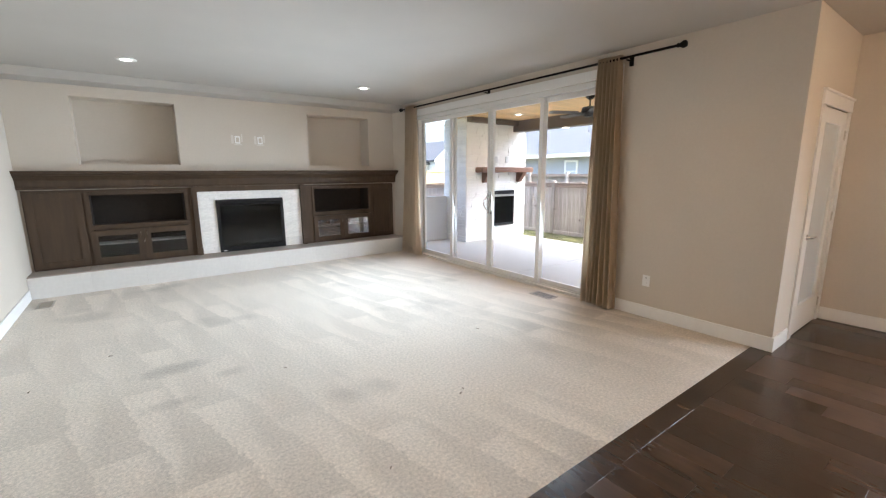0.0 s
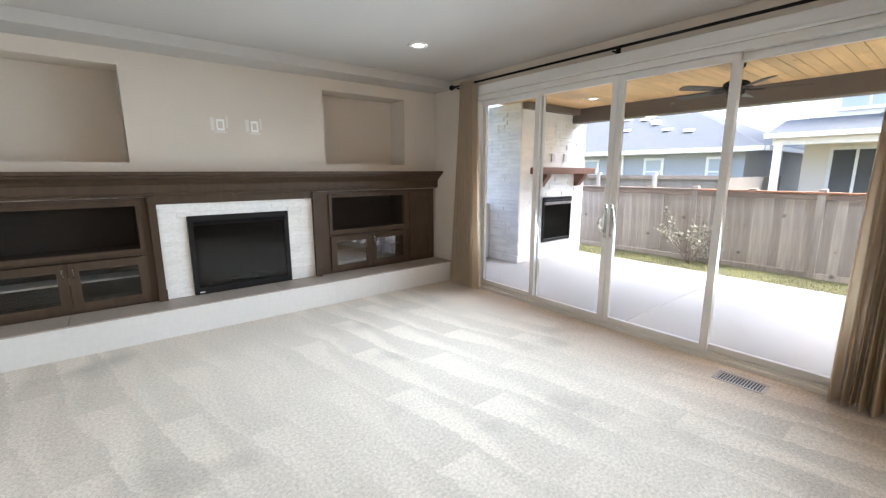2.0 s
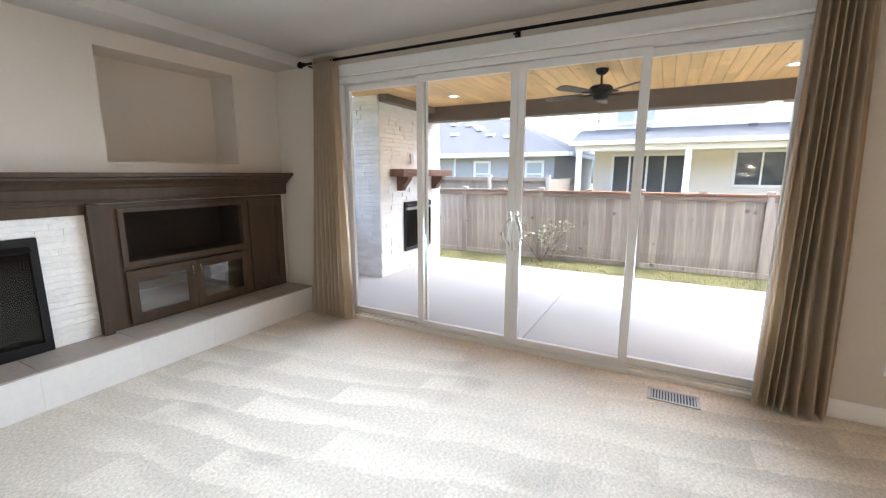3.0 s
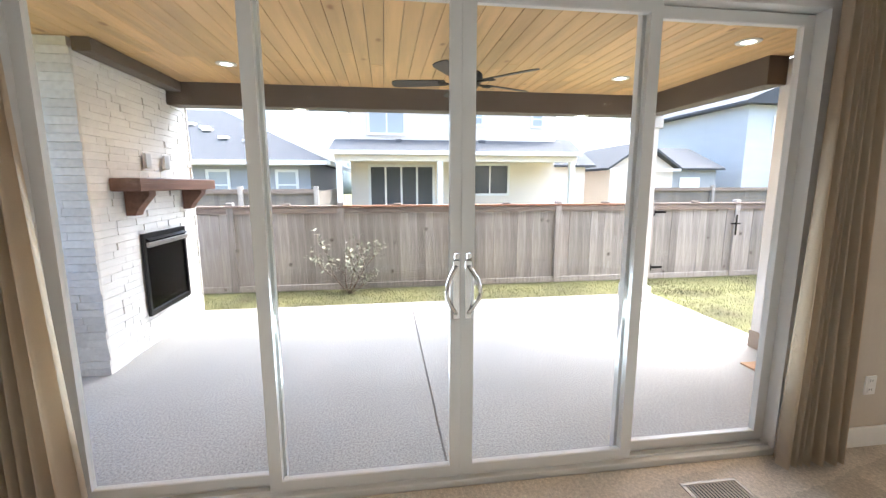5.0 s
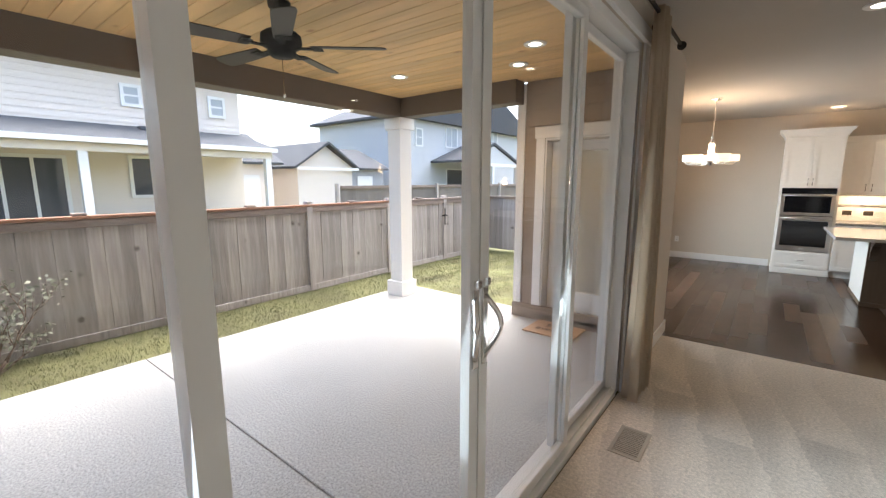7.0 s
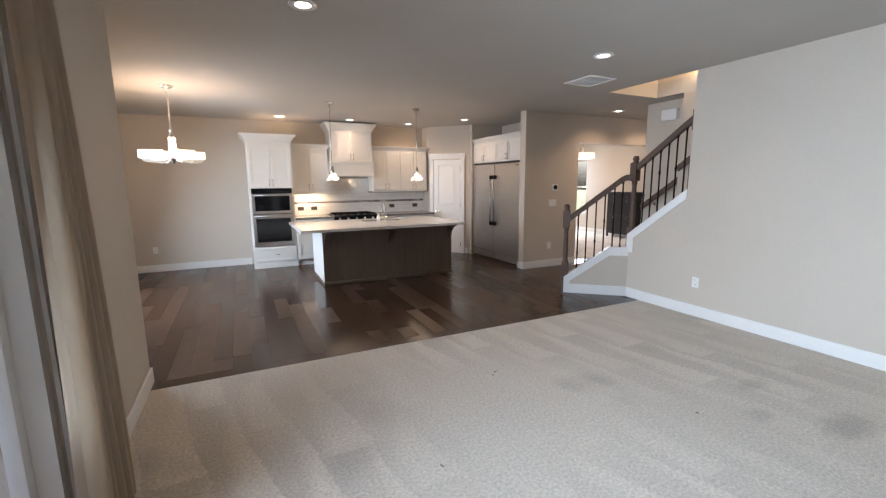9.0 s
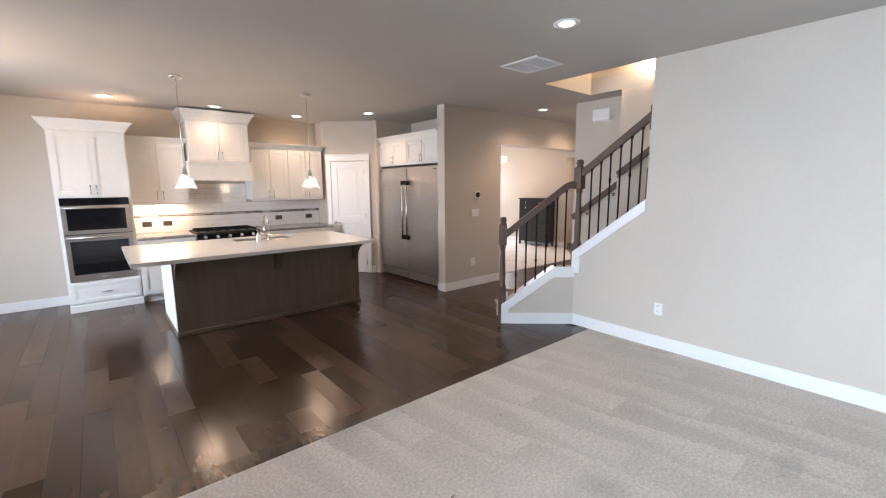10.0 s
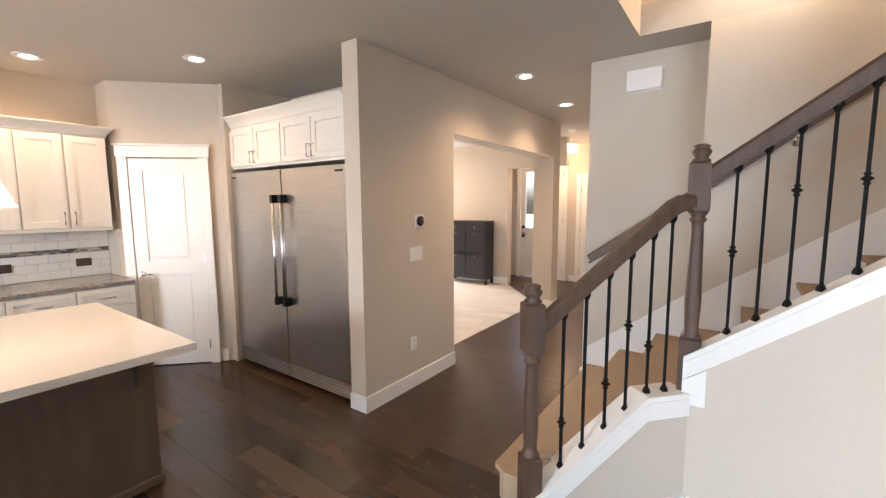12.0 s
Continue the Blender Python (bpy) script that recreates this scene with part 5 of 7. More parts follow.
def panel_door(name, width, height, m, label, mat=TRIM, lever=-1, lite=None, blind=False, kind="structure"):
    """A two-panel hinged door in its own plane (x across from 0, z up, facing -y), with casing."""
    ob = new(name)
    ob.empty_display_size = 0.1
    ob.matrix_basis = m
    BASE[ob.name] = Matrix()
    tagged(ob, label, "door", kind=kind)
    st, th = 0.115, 0.04
    w, h = width, height
    pieces = [(0.003, st, 0, th, 0.008, h), (w - st, w - 0.003, 0, th, 0.008, h), (st, w - st, 0, th, h - st, h), (st, w - st, 0, th, 0.008, 0.22)]
    holes = [(0.22, 0.92), (1.05, h - st)]
    if lite:
        holes = [(lite[0], lite[1])]
        pieces[3] = (st, w - st, 0, th, 0.008, lite[0])
    else:
        pieces.append((st, w - st, 0, th, 0.92, 1.05))
    leaf = part("leaf", bxs(pieces, bevel=0.002), mat, ob)
    for a, b in holes:
        if lite:
            pane = part("glass_pane", bx(st, w - st, 0.016, 0.022, a, b), GLASS, leaf, "clear glass")
            pane.visible_shadow = False
            # optional white slats, added so the lite looks bright with daylight
            if blind:
                n = int((b - a) / 0.02)
                part("blind", bxs([(st + 0.012, w - st - 0.012, 0.024, 0.027, a + 0.02 * k + 0.0004, a + 0.02 * k + 0.0196) for k in range(n)]), GLARESLATS, leaf, "added white slats standing in for bright daylight in the glass")
        else:
            part("panel", bx(st, w - st, 0.012, th - 0.012, a, b), mat, leaf)
            part("raised_field", bx(st + 0.035, w - st - 0.035, 0.005, 0.012, a + 0.035, b - 0.035, bevel=0.005), mat, leaf)
    c = 0.085
    part("casing", bxs([(-c, -0.003, -0.014, 0.004, 0, h + 0.01), (w + 0.003, w + c, -0.014, 0.004, 0, h + 0.01)], bevel=0.003), TRIM, ob)
    part("head_casing", bxs([(-c - 0.01, w + c + 0.01, -0.018, 0.004, h + 0.012, h + 0.115)], bevel=0.003), TRIM, ob)
    part("head_cap", bxs([(-c - 0.025, w + c + 0.025, -0.03, 0.004, h + 0.115, h + 0.135)], bevel=0.003), TRIM, ob)
    lx = 0.06 if lever < 0 else w - 0.06
    bm = lathe([(0.026, 0), (0.026, 0.008), (0.012, 0.012), (0.012, 0.05)], sides=16, m=pose(lx, 0, 0.93, 90, 0, 0))
    sweep(bm, [(lx, -0.045, 0.93), (lx - lever * 0.05, -0.047, 0.932), (lx - lever * 0.11, -0.045, 0.928)], 0.008, 0.008, 8)
    part("door_handle", bm, CHROME, leaf, "satin nickel lever")
    for z in (0.2, h / 2 + 0.05, h - 0.2):
        hx = w - 0.0 if lever < 0 else 0.0
        part("hinge", bx(hx - 0.008, hx + 0.008, -0.012, 0.0, z - 0.045, z + 0.045, bevel=0.003), CHROME, ob)
    return ob


# pantry door on the angled wall, its plane a little proud of the wall
PD = Vector((-0.21, -3.585, 0)).lerp(Vector((-0.895, -2.90, 0)), 0.16)
panel_door("door_pantry", 0.62, 2.03, Matrix.Translation((PD.x + 0.03, PD.y + 0.03, 0)) @ pose(0, 0, 0, 0, 0, 135), "white two-panel pantry door, closed", lever=-1)


def tower(name, y0, y1, handle_y, label):
    x = -0.92
    ob = thing(name, (-1.28, 0.5 * (y0 + y1), 0), label, "refrigerator", "twin refrigerators")
    part("body", bx(-1.62, x - 0.045, y0, y1, 0.01, 1.90), BLACK, ob)
    part("door", bx(x - 0.04, x, y0 + 0.004, y1 - 0.004, 0.17, 1.895, bevel=0.008), STEEL, ob)
    bm = bmesh.new()
    sweep(bm, [(x + 0.055, handle_y, 0.72), (x + 0.055, handle_y, 1.66)], 0.013, 0.013, 12)
    h = part("handle", bm, CHROME, ob, "long stainless bar handle")
    for z in (0.74, 1.64):
        part("handle_mount", bx(x, x + 0.07, handle_y - 0.017, handle_y + 0.017, z - 0.035, z + 0.035, bevel=0.005), BLACK, h, "dark end bracket")
    part("vent_back", bx(x - 0.04, x - 0.03, y0 + 0.004, y1 - 0.004, 0.03, 0.165), BLACK, ob)
    for k in range(5):
        z = 0.04 + 0.026 * k
        part("vent_slat", bx(x - 0.03, x + 0.0, y0 + 0.006, y1 - 0.006, z, z + 0.014, bevel=0.003), STEEL, ob)
    part("badge", bx(x, x + 0.002, y1 - 0.12 if handle_y < 0.5 * (y0 + y1) else y0 + 0.03, y1 - 0.03 if handle_y < 0.5 * (y0 + y1) else y0 + 0.09, 1.84, 1.855), BLACK, ob)


tower("freezer", -2.795, -1.975, -2.03, "stainless steel full-height freezer beside its twin refrigerator")
tower("refrigerator", -1.967, -1.15, -1.91, "stainless steel full-height refrigerator beside its twin freezer")


def fridge_cabinet():
    ob = thing("fridge_cabinet", (-1.3, -1.97, 1.95), "white four-door cabinet over the refrigerators with crown", "cabinet", "kitchen cabinets")
    y0, y1, x = -2.80, -1.14, -0.95
    part("body", bx(-1.64, x, y0, y1, 1.93, 2.32), WHITECAB, ob)
    w = (y1 - y0) / 4
    for k in range(4):
        a, b = y0 + w * k + 0.005, y0 + w * (k + 1) - 0.005
        r = 0.05
        bm = bxs([(x, x + 0.02, a, a + r, 1.955, 2.29), (x, x + 0.02, b - r, b, 1.955, 2.29), (x, x + 0.02, a + r, b - r, 2.24, 2.29), (x, x + 0.02, a + r, b - r, 1.955, 2.005)], bevel=0.003)
        d = part("door", bm, WHITECAB, ob)
        part("panel", bx(x, x + 0.011, a + r, b - r, 2.005, 2.24), WHITECAB, d)
        hy = b - 0.025 if k % 2 == 0 else a + 0.025
        part("handle", sweep(bmesh.new(), [(x + 0.02, hy, 1.975), (x + 0.048, hy, 1.975), (x + 0.048, hy, 2.075), (x + 0.02, hy, 2.075)], 0.006, 0.006, 8), CHROME, d)
    part("crown", loft_crown([(-1.64, x + 0.07 * o, y0, y1, share) for o, share in CROWN_LINE], 2.32, 0.1), WHITECAB, ob)


fridge_cabinet()


# ---- stairs, hall and den ----
def stairs():
    ob = thing("staircase", (-1.7, 1.2, 0), "carpeted staircase flaring out at the foot, white skirt boards", "staircase")
    rise, run = 0.185, 0.262

    def tread(k, pts):
        z = rise * (k + 1)
        bm = prism(pts, 0.0 if k < 6 else z - 0.45, z - 0.03)
        part("riser", bm, STAIRCARPET, ob)
        nose = [(x, y - (0.028 if i < 2 else 0)) for i, (x, y) in enumerate(pts)]
        part("tread", prism(nose, z - 0.03, z), STAIRCARPET, ob)

    yk = [0.285, 0.54, 0.81]
    # the flared foot: each tread runs from the stair wall out to the slanting knee wall

    def knee_x(y):
        return -1.14 if y >= 1.10 else -0.50 - (y - 0.50) * (0.64 / 0.60) if y > 0.50 else -0.56

    ends = yk + [1.075]
    for k in range(3):
        a, b = ends[k], ends[k + 1]
        pts = [(-2.4 + 0.001, a), (knee_x(a) - 0.05, a), (knee_x(b) - 0.05, b), (-2.4 + 0.001, b)] if k else [(-2.399, a), (-0.68, a), (-0.63, a + 0.05), (-0.63, 0.47), (knee_x(b) - 0.05, b), (-2.399, b)]
        if k == 2:
            pts = [(-2.399, a), (knee_x(a) - 0.05, a), (-1.19, b), (-2.399, 1.048)]
        tread(k, pts)
    for k in range(3, 15):
        a = 1.075 + run * (k - 3)
        b = a + run
        tread(k, [(HX0 + 0.002, a), (-1.182, a), (-1.182, b), (HX0 + 0.002, b)])
    return ob


stairs()


def slab_along(p, q, base, tops, thick):
    """An upright slab along the plan line p-q, from base up to a broken top line of (share, height)."""
    p, q = Vector((*p, 0)), Vector((*q, 0))
    n = Vector((0, 0, 1)).cross(q - p).normalized() * thick
    bm = bmesh.new()
    rings = []
    for off in (Vector(), n):
        low = [bm.verts.new(p.lerp(q, s) + off + Vector((0, 0, base if not callable(base) else base(s)))) for s, _ in tops]
        high = [bm.verts.new(p.lerp(q, s) + off + Vector((0, 0, z))) for s, z in tops]
        rings.append((low, high))
    (l0, h0), (l1, h1) = rings
    for i in range(len(tops) - 1):
        bm.faces.new((l0[i], l0[i + 1], h0[i + 1], h0[i])), bm.faces.new((l1[i + 1], l1[i], h1[i], h1[i + 1]))
        bm.faces.new((h0[i], h0[i + 1], h1[i + 1], h1[i])), bm.faces.new((l0[i + 1], l0[i], l1[i], l1[i + 1]))
    bm.faces.new((l0[0], h0[0], h1[0], l1[0])), bm.faces.new((h0[-1], l0[-1], l1[-1], h1[-1]))
    bmesh.ops.recalc_face_normals(bm, faces=bm.faces[:])
    return bm


K0, K1, K2 = (-0.455, 0.565), (-1.06, 1.115), (-1.06, 1.87)
LOW = [(0, 0.223), (0.72, 0.667), (1, 0.667)]
HIGH = [(0, 0.865), (1, 1.45)]
solid("wall_knee", slab_along(K0, K1, 0.0, [(s, z - 0.028) for s, z in LOW], 0.115), WALL, "low painted knee wall at the foot of the stairs", "wall")
solid("wall_knee_upper", slab_along(K1, K2, 0.0, [(s, z - 0.028) for s, z in HIGH], 0.115), WALL, "raked painted wall beneath the stair balustrade", "wall")


def stair_trim():
    ob = thing("stair_trim", (-1.0, 1.1, 0.3), "white painted cap and skirt boards on the stair wall", "trim", kind="structure")
    out = 0.012
    d = (Vector(K1) - Vector(K0)).normalized()
    n = Vector((-d.y, d.x)) * -1
    p0, p1 = Vector(K0) + n * out, Vector(K1) + n * out
    part("lower_cap", slab_along(p0, p1, lambda s: (LOW[0][1] + (LOW[1][1] - LOW[0][1]) * min(1, s / 0.72)) - 0.027, LOW, 0.14), TRIM, ob)
    band = lambda s: (LOW[0][1] + (LOW[1][1] - LOW[0][1]) * min(1, s / 0.72)) - 0.115
    part("lower_skirt", slab_along(p0, p1, band, [(s, z - 0.0285) for s, z in LOW], out - 0.001), TRIM, ob)
    part("foot_post", slab_along(p0, p0 + (p1 - p0) * 0.10, 0.129, [(0, 0.128 + 0.03), (1, 0.175)], out - 0.001), TRIM, ob)
    part("lower_base", slab_along(p0 + n * 0.003, p1 + n * 0.003, 0.0, [(0, 0.128), (1, 0.128)], out + 0.002), TRIM, ob)
    q0, q1 = Vector((LEFT + out, K1[1] - 0.03)), Vector((LEFT + out, K2[1] - 0.0))
    part("upper_cap", slab_along(q0, q1, lambda s: 0.843 + 0.608 * s - 0.027, [(0, 0.843), (1, 1.451)], 0.14), TRIM, ob)
    part("upper_skirt", slab_along(q0, q1, lambda s: 0.843 + 0.608 * s - 0.115, [(0, 0.843 - 0.0285), (1, 1.451 - 0.0285)], 0.011), TRIM, ob)
    part("upper_post", slab_along(q0, q0 + Vector((0, 0.10)), 0.61, [(0, 0.726), (1, 0.80)], 0.0105), TRIM, ob)
    part("wall_skirt", slab_along((-2.4 + 0.014, 0.22), (-2.4 + 0.014, 1.045), lambda s: 0.0, [(0, 0.32), (1, 0.95)], 0.013), TRIM, ob)
    part("wall_skirt", slab_along((HX0 + 0.014, 1.05), (HX0 + 0.014, 4.6), lambda s: 0.4 + 2.4 * s, [(0, 0.95), (1, 0.95 + 0.706 * 3.55)], 0.013), TRIM, ob)


stair_trim()


def newel(x, y, z0, z1, block0, turn):
    """A box newel with a turned middle and a turned cap."""
    ob = thing("newel_post", (x, y, z0), "turned and stained wooden newel post", "newel post", "stair newels")
    m = pose(x, y, 0, 0, 0, turn)
    s = 0.045
    h = z1 - z0
    part("base_block", bx(-s, s, -s, s, z0, block0, bevel=0.006, m=m), RAILWOOD, ob)
    top0, top1 = z1 - 0.32, z1 - 0.085
    part("shaft", lathe([(0.042, block0), (0.044, block0 + 0.012), (0.034, block0 + 0.025), (0.031, block0 + 0.05), (0.036, block0 + 0.3 * (top0 - block0)), (0.028, top0 - 0.07), (0.027, top0 - 0.05), (0.037, top0 - 0.04), (0.037, top0 - 0.03), (0.030, top0 - 0.02), (0.042, top0)], (x, y, 0), 20), RAILWOOD, ob)
    part("top_block", bx(-s, s, -s, s, top0, top1, bevel=0.008, m=m), RAILWOOD, ob)
    part("cap", lathe([(0.036, top1), (0.042, top1 + 0.008), (0.028, top1 + 0.02), (0.036, top1 + 0.034), (0.043, top1 + 0.048), (0.034, top1 + 0.062), (0.030, top1 + 0.066), (0.038, top1 + 0.075), (0.02, top1 + 0.085), (0.0, top1 + 0.086)], (x, y, 0), 20), RAILWOOD, ob)


newel(-0.50, 0.535, 0.0, 1.235, 0.42, 42)
newel(-1.11, 1.105, 0.53, 1.865, 0.93, 0)
newel(-1.11, 1.90, 1.35, 2.42, 1.75, 0)


def baluster(x, y, z0, z1, knuckles):
    ob = thing("baluster", (x, y, z0), "black iron baluster with a knuckle", "baluster", "stair balusters")
    part("bar", bx(x - 0.0065, x + 0.0065, y - 0.0065, y + 0.0065, z0, z1), IRON, ob)
    part("shoe", lathe([(0.018, 0), (0.018, 0.012), (0.010, 0.03)], (x, y, z0), 4, None), IRON, ob)
    part("top_shoe", lathe([(0.010, -0.035), (0.018, -0.015), (0.018, 0)], (x, y, z1), 4, None), IRON, ob)
    for f in knuckles:
        z = z0 + (z1 - z0) * f
        part("knuckle", lathe([(0.007, -0.028), (0.014, -0.02), (0.008, -0.012), (0.022, 0.0), (0.008, 0.012), (0.014, 0.02), (0.007, 0.028)], (x, y, z), 8), IRON, ob)


def rail(name, pts, label):
    ob = thing(name, pts[0], label, "handrail", "stair handrails")
    bm = bmesh.new()
    sweep(bm, pts, 0.03, 0.03)
    part("grip", bm, RAILWOOD, ob)
    bm = bmesh.new()
    sweep(bm, [(x, y, z - 0.038) for x, y, z in pts], 0.02, 0.01)
    part("underside_fillet", bm, RAILWOOD, ob)
    return ob


# lower flight: rail from the foot newel up, over an easing, to the second newel
R0, R1 = Vector((-0.53, 0.565, 1.05)), Vector((-1.02, 1.02, 1.59))
rail("handrail", [tuple(R0), tuple(R0.lerp(R1, 0.5)), tuple(R0.lerp(R1, 0.97)), (-1.04, 1.04, 1.598), (-1.09, 1.085, 1.60)], "stained wooden handrail of the flared lower flight")
rail("handrail", [(-1.11, 1.13, 1.715), (-1.11, 1.88, 2.265)], "stained wooden handrail of the raked upper flight")
for k in range(6):
    s = (0.185, 0.317, 0.453, 0.584, 0.72, 0.838)[k]
    x, y = -0.50 - 0.61 * s, 0.535 + 0.57 * s
    zb = 0.223 + 0.444 * min(1, s / 0.72)
    zt = 0.973 + 0.666 * s
    baluster(x, y, zb, zt, (0.30,) if k % 2 == 0 else (0.55,) if k == 3 else ())
for k in range(6):
    y = 1.25 + 0.105 * k
    baluster(-1.11, y, 0.867 + 0.776 * (y - 1.115), 1.76 + 0.733 * (y - 1.25), (0.5,) if k % 4 == 0 else (0.65,) if k == 2 else ())


def wall_rail(x, y0, z0, y1, z1):
    ob = rail("wall_handrail", [(x, y0, z0), (x, y1, z1)], "stained wooden wall handrail on nickel brackets")
    n = 3 if y1 - y0 > 1 else 2
    for k in range(n):
        s = (k + 0.5) / n
        y, z = y0 + (y1 - y0) * s, z0 + (z1 - z0) * s
        bm = bmesh.new()
        sweep(bm, [(x, y, z - 0.045), (x - 0.02, y, z - 0.075), (x - 0.07, y, z - 0.085)], 0.007, 0.007, 8)
        lathe([(0.025, 0), (0.025, 0.008), (0.0, 0.01)], sides=14, m=pose(x - 0.075, y, z - 0.085, 0, 90, 0), bm=bm)
        part("bracket", bm, CHROME, ob)


wall_rail(-2.4 + 0.08, 0.26, 1.13, 1.02, 1.68)
wall_rail(HX0 + 0.08, 1.10, 1.72, 3.6, 3.55)


def sconce():
    ob = thing("wall_sconce", (HX0, 1.43, 2.92), "lit frosted uplight sconce on the stair wall", "wall light")
    part("backplate", lathe([(0.03, 0), (0.03, 0.01), (0.02, 0.05), (0.0, 0.06)], sides=16, m=pose(HX0, 1.43, 2.97, 0, 90, 0)), CHROME, ob)
    part("shade", lathe([(0.03, -0.06), (0.07, 0.0), (0.11, 0.10), (0.10, 0.10), (0.06, 0.0), (0.0, -0.04)], (HX0 + 0.115, 1.43, 2.91), 20), SCONCEGLASS, ob, "lit frosted bowl shade")
    lamp = new("sconce_glow", bpy.data.lights.new("sconce_glow", "POINT"))
    lamp.data.energy, lamp.data.color, lamp.data.shadow_soft_size = 3.6, (1.0, 0.66, 0.34), 0.08
    lamp.location = (HX0 + 0.13, 1.43, 3.16)


sconce()

chime = thing("door_chime", (-2.4, 0.61, 2.53), "white plastic door chime box high on the stair wall", "door chime")
part("cover", bx(-2.4, -2.345, 0.49, 0.735, 2.45, 2.61, bevel=0.008), PLATE, chime)
part("base", bx(-2.4, -2.39, 0.485, 0.74, 2.445, 2.615), PLATE, chime)

th = thing("thermostat", (-1.57, -0.97, 1.445), "round black and white thermostat on the greige wall", "thermostat")
part("plate", bx(-1.625, -1.51, -0.97, -0.962, 1.39, 1.50, bevel=0.004), PLATE, th)
part("dial", lathe([(0.042, 0), (0.044, 0.012), (0.038, 0.02), (0.0, 0.021)], sides=24, m=pose(-1.567, -0.962, 1.445, -90, 0, 0)), BLACKGLASS, th, "black glass dial")
wall_plate("light_switch", pose(-1.52, -0.97, 1.167, 0, 0, 180), "white triple rocker switch plate", "light switch", "switch", 0.165)
wall_plate("outlet", pose(-1.47, -0.97, 0.392, 0, 0, 180), "white duplex outlet low on the hall wall", "outlet")


def shoe_cabinet():
    y0, y1, x0, x1, h = -3.62, -2.66, -6.05, -5.75, 1.25
    ob = thing("shoe_cabinet", (-5.9, -3.14, 0), "black-brown shoe cabinet with tilt-out fronts and small knobs", "cabinet")
    part("body", bx(x0, x1, y0 + 0.02, y1 - 0.02, 0.10, h - 0.03, bevel=0.004), DARKPAINT, ob)
    part("top", bx(x0, x1 + 0.025, y0, y1, h - 0.03, h, bevel=0.006), DARKPAINT, ob)
    for y in (y0 + 0.04, y1 - 0.04):
        for x in (x0 + 0.03, x1 - 0.03):
            part("leg", bx(x - 0.022, x + 0.022, y - 0.022, y + 0.022, 0, 0.10, bevel=0.004), DARKPAINT, ob)
    m = 0.5 * (y0 + y1)
    for a, b in ((1.06, 1.20), (0.62, 1.045), (0.14, 0.605)):
        for ya, yb in ((y0 + 0.05, m - 0.005), (m + 0.005, y1 - 0.05)):
            f = part("front", bx(x1, x1 + 0.016, ya, yb, a, b, bevel=0.005), DARKPAINT, ob)
            part("knob", lathe([(0.008, 0), (0.008, 0.012), (0.016, 0.018), (0.014, 0.028), (0.0, 0.03)], sides=12, m=pose(x1 + 0.016, 0.5 * (ya + yb), b - 0.05 if b - a > 0.2 else 0.5 * (a + b), 0, 90, 0)), CHROME, f)


shoe_cabinet()
panel_door("door_front", 0.93, 2.36, pose(-7.06, -2.575, 0, 0, 0, 90), "white front door with a tall glass lite and black lockset", lever=-1, lite=(1.06, 2.25))
lock = thing("door_lock", (-7.05, -2.50, 1.0), "black deadbolt and lever of the front door", "door lock")
part("deadbolt", lathe([(0.035, 0), (0.035, 0.02), (0.0, 0.025)], sides=16, m=pose(-7.06, -2.50, 1.08, 0, 90, 0)), BLACK, lock)
part("lever_plate", bx(-7.06, -7.04, -2.535, -2.465, 0.86, 0.96, bevel=0.004), BLACK, lock)
panel_door("door_entry_closet", 0.76, 2.03, pose(-7.09, -1.30, 0, 0, 0, 90), "white panelled closet door in the entry", lever=1)


def drum_light(x, y, z, r, label, drop=0.12):
    ob = thing("flush_light", (x, y, z), label, "ceiling light", "drum lights")
    part("canopy", lathe([(0.06, 0), (0.06, -0.02), (0.02, -0.03)], (x, y, z), 20), CHROME, ob)
    part("stem", lathe([(0.012, -0.03), (0.012, -drop)], (x, y, z), 10), CHROME, ob)
    z -= drop - 0.12
    part("shade", lathe([(0.0, -0.11), (r, -0.11), (r, -0.25), (r * 0.8, -0.262), (0.0, -0.264)], (x, y, z), 28), FROST, ob, "lit cream drum shade")
    lamp = new("drum_glow", bpy.data.lights.new("drum_glow", "POINT"))
    lamp.data.energy, lamp.data.color, lamp.data.shadow_soft_size = 5, WARM, 0.2
    lamp.location = (x, y, z - 0.42)


drum_light(-6.3, -1.35, CEIL, 0.20, "cream drum flush ceiling light in the entry, lit")
drum_light(-4.75, -3.6, CEIL, 0.30, "cream drum pendant light in the den, lit", 0.46)
sm = thing("smoke_detector", (-5.4, -0.95, CEIL), "white round smoke detector on the hall ceiling", "smoke detector")
part("case", lathe([(0.065, 0), (0.065, -0.02), (0.05, -0.035), (0.0, -0.036)], (-5.4, -0.95, CEIL), 24), PLATE, sm)


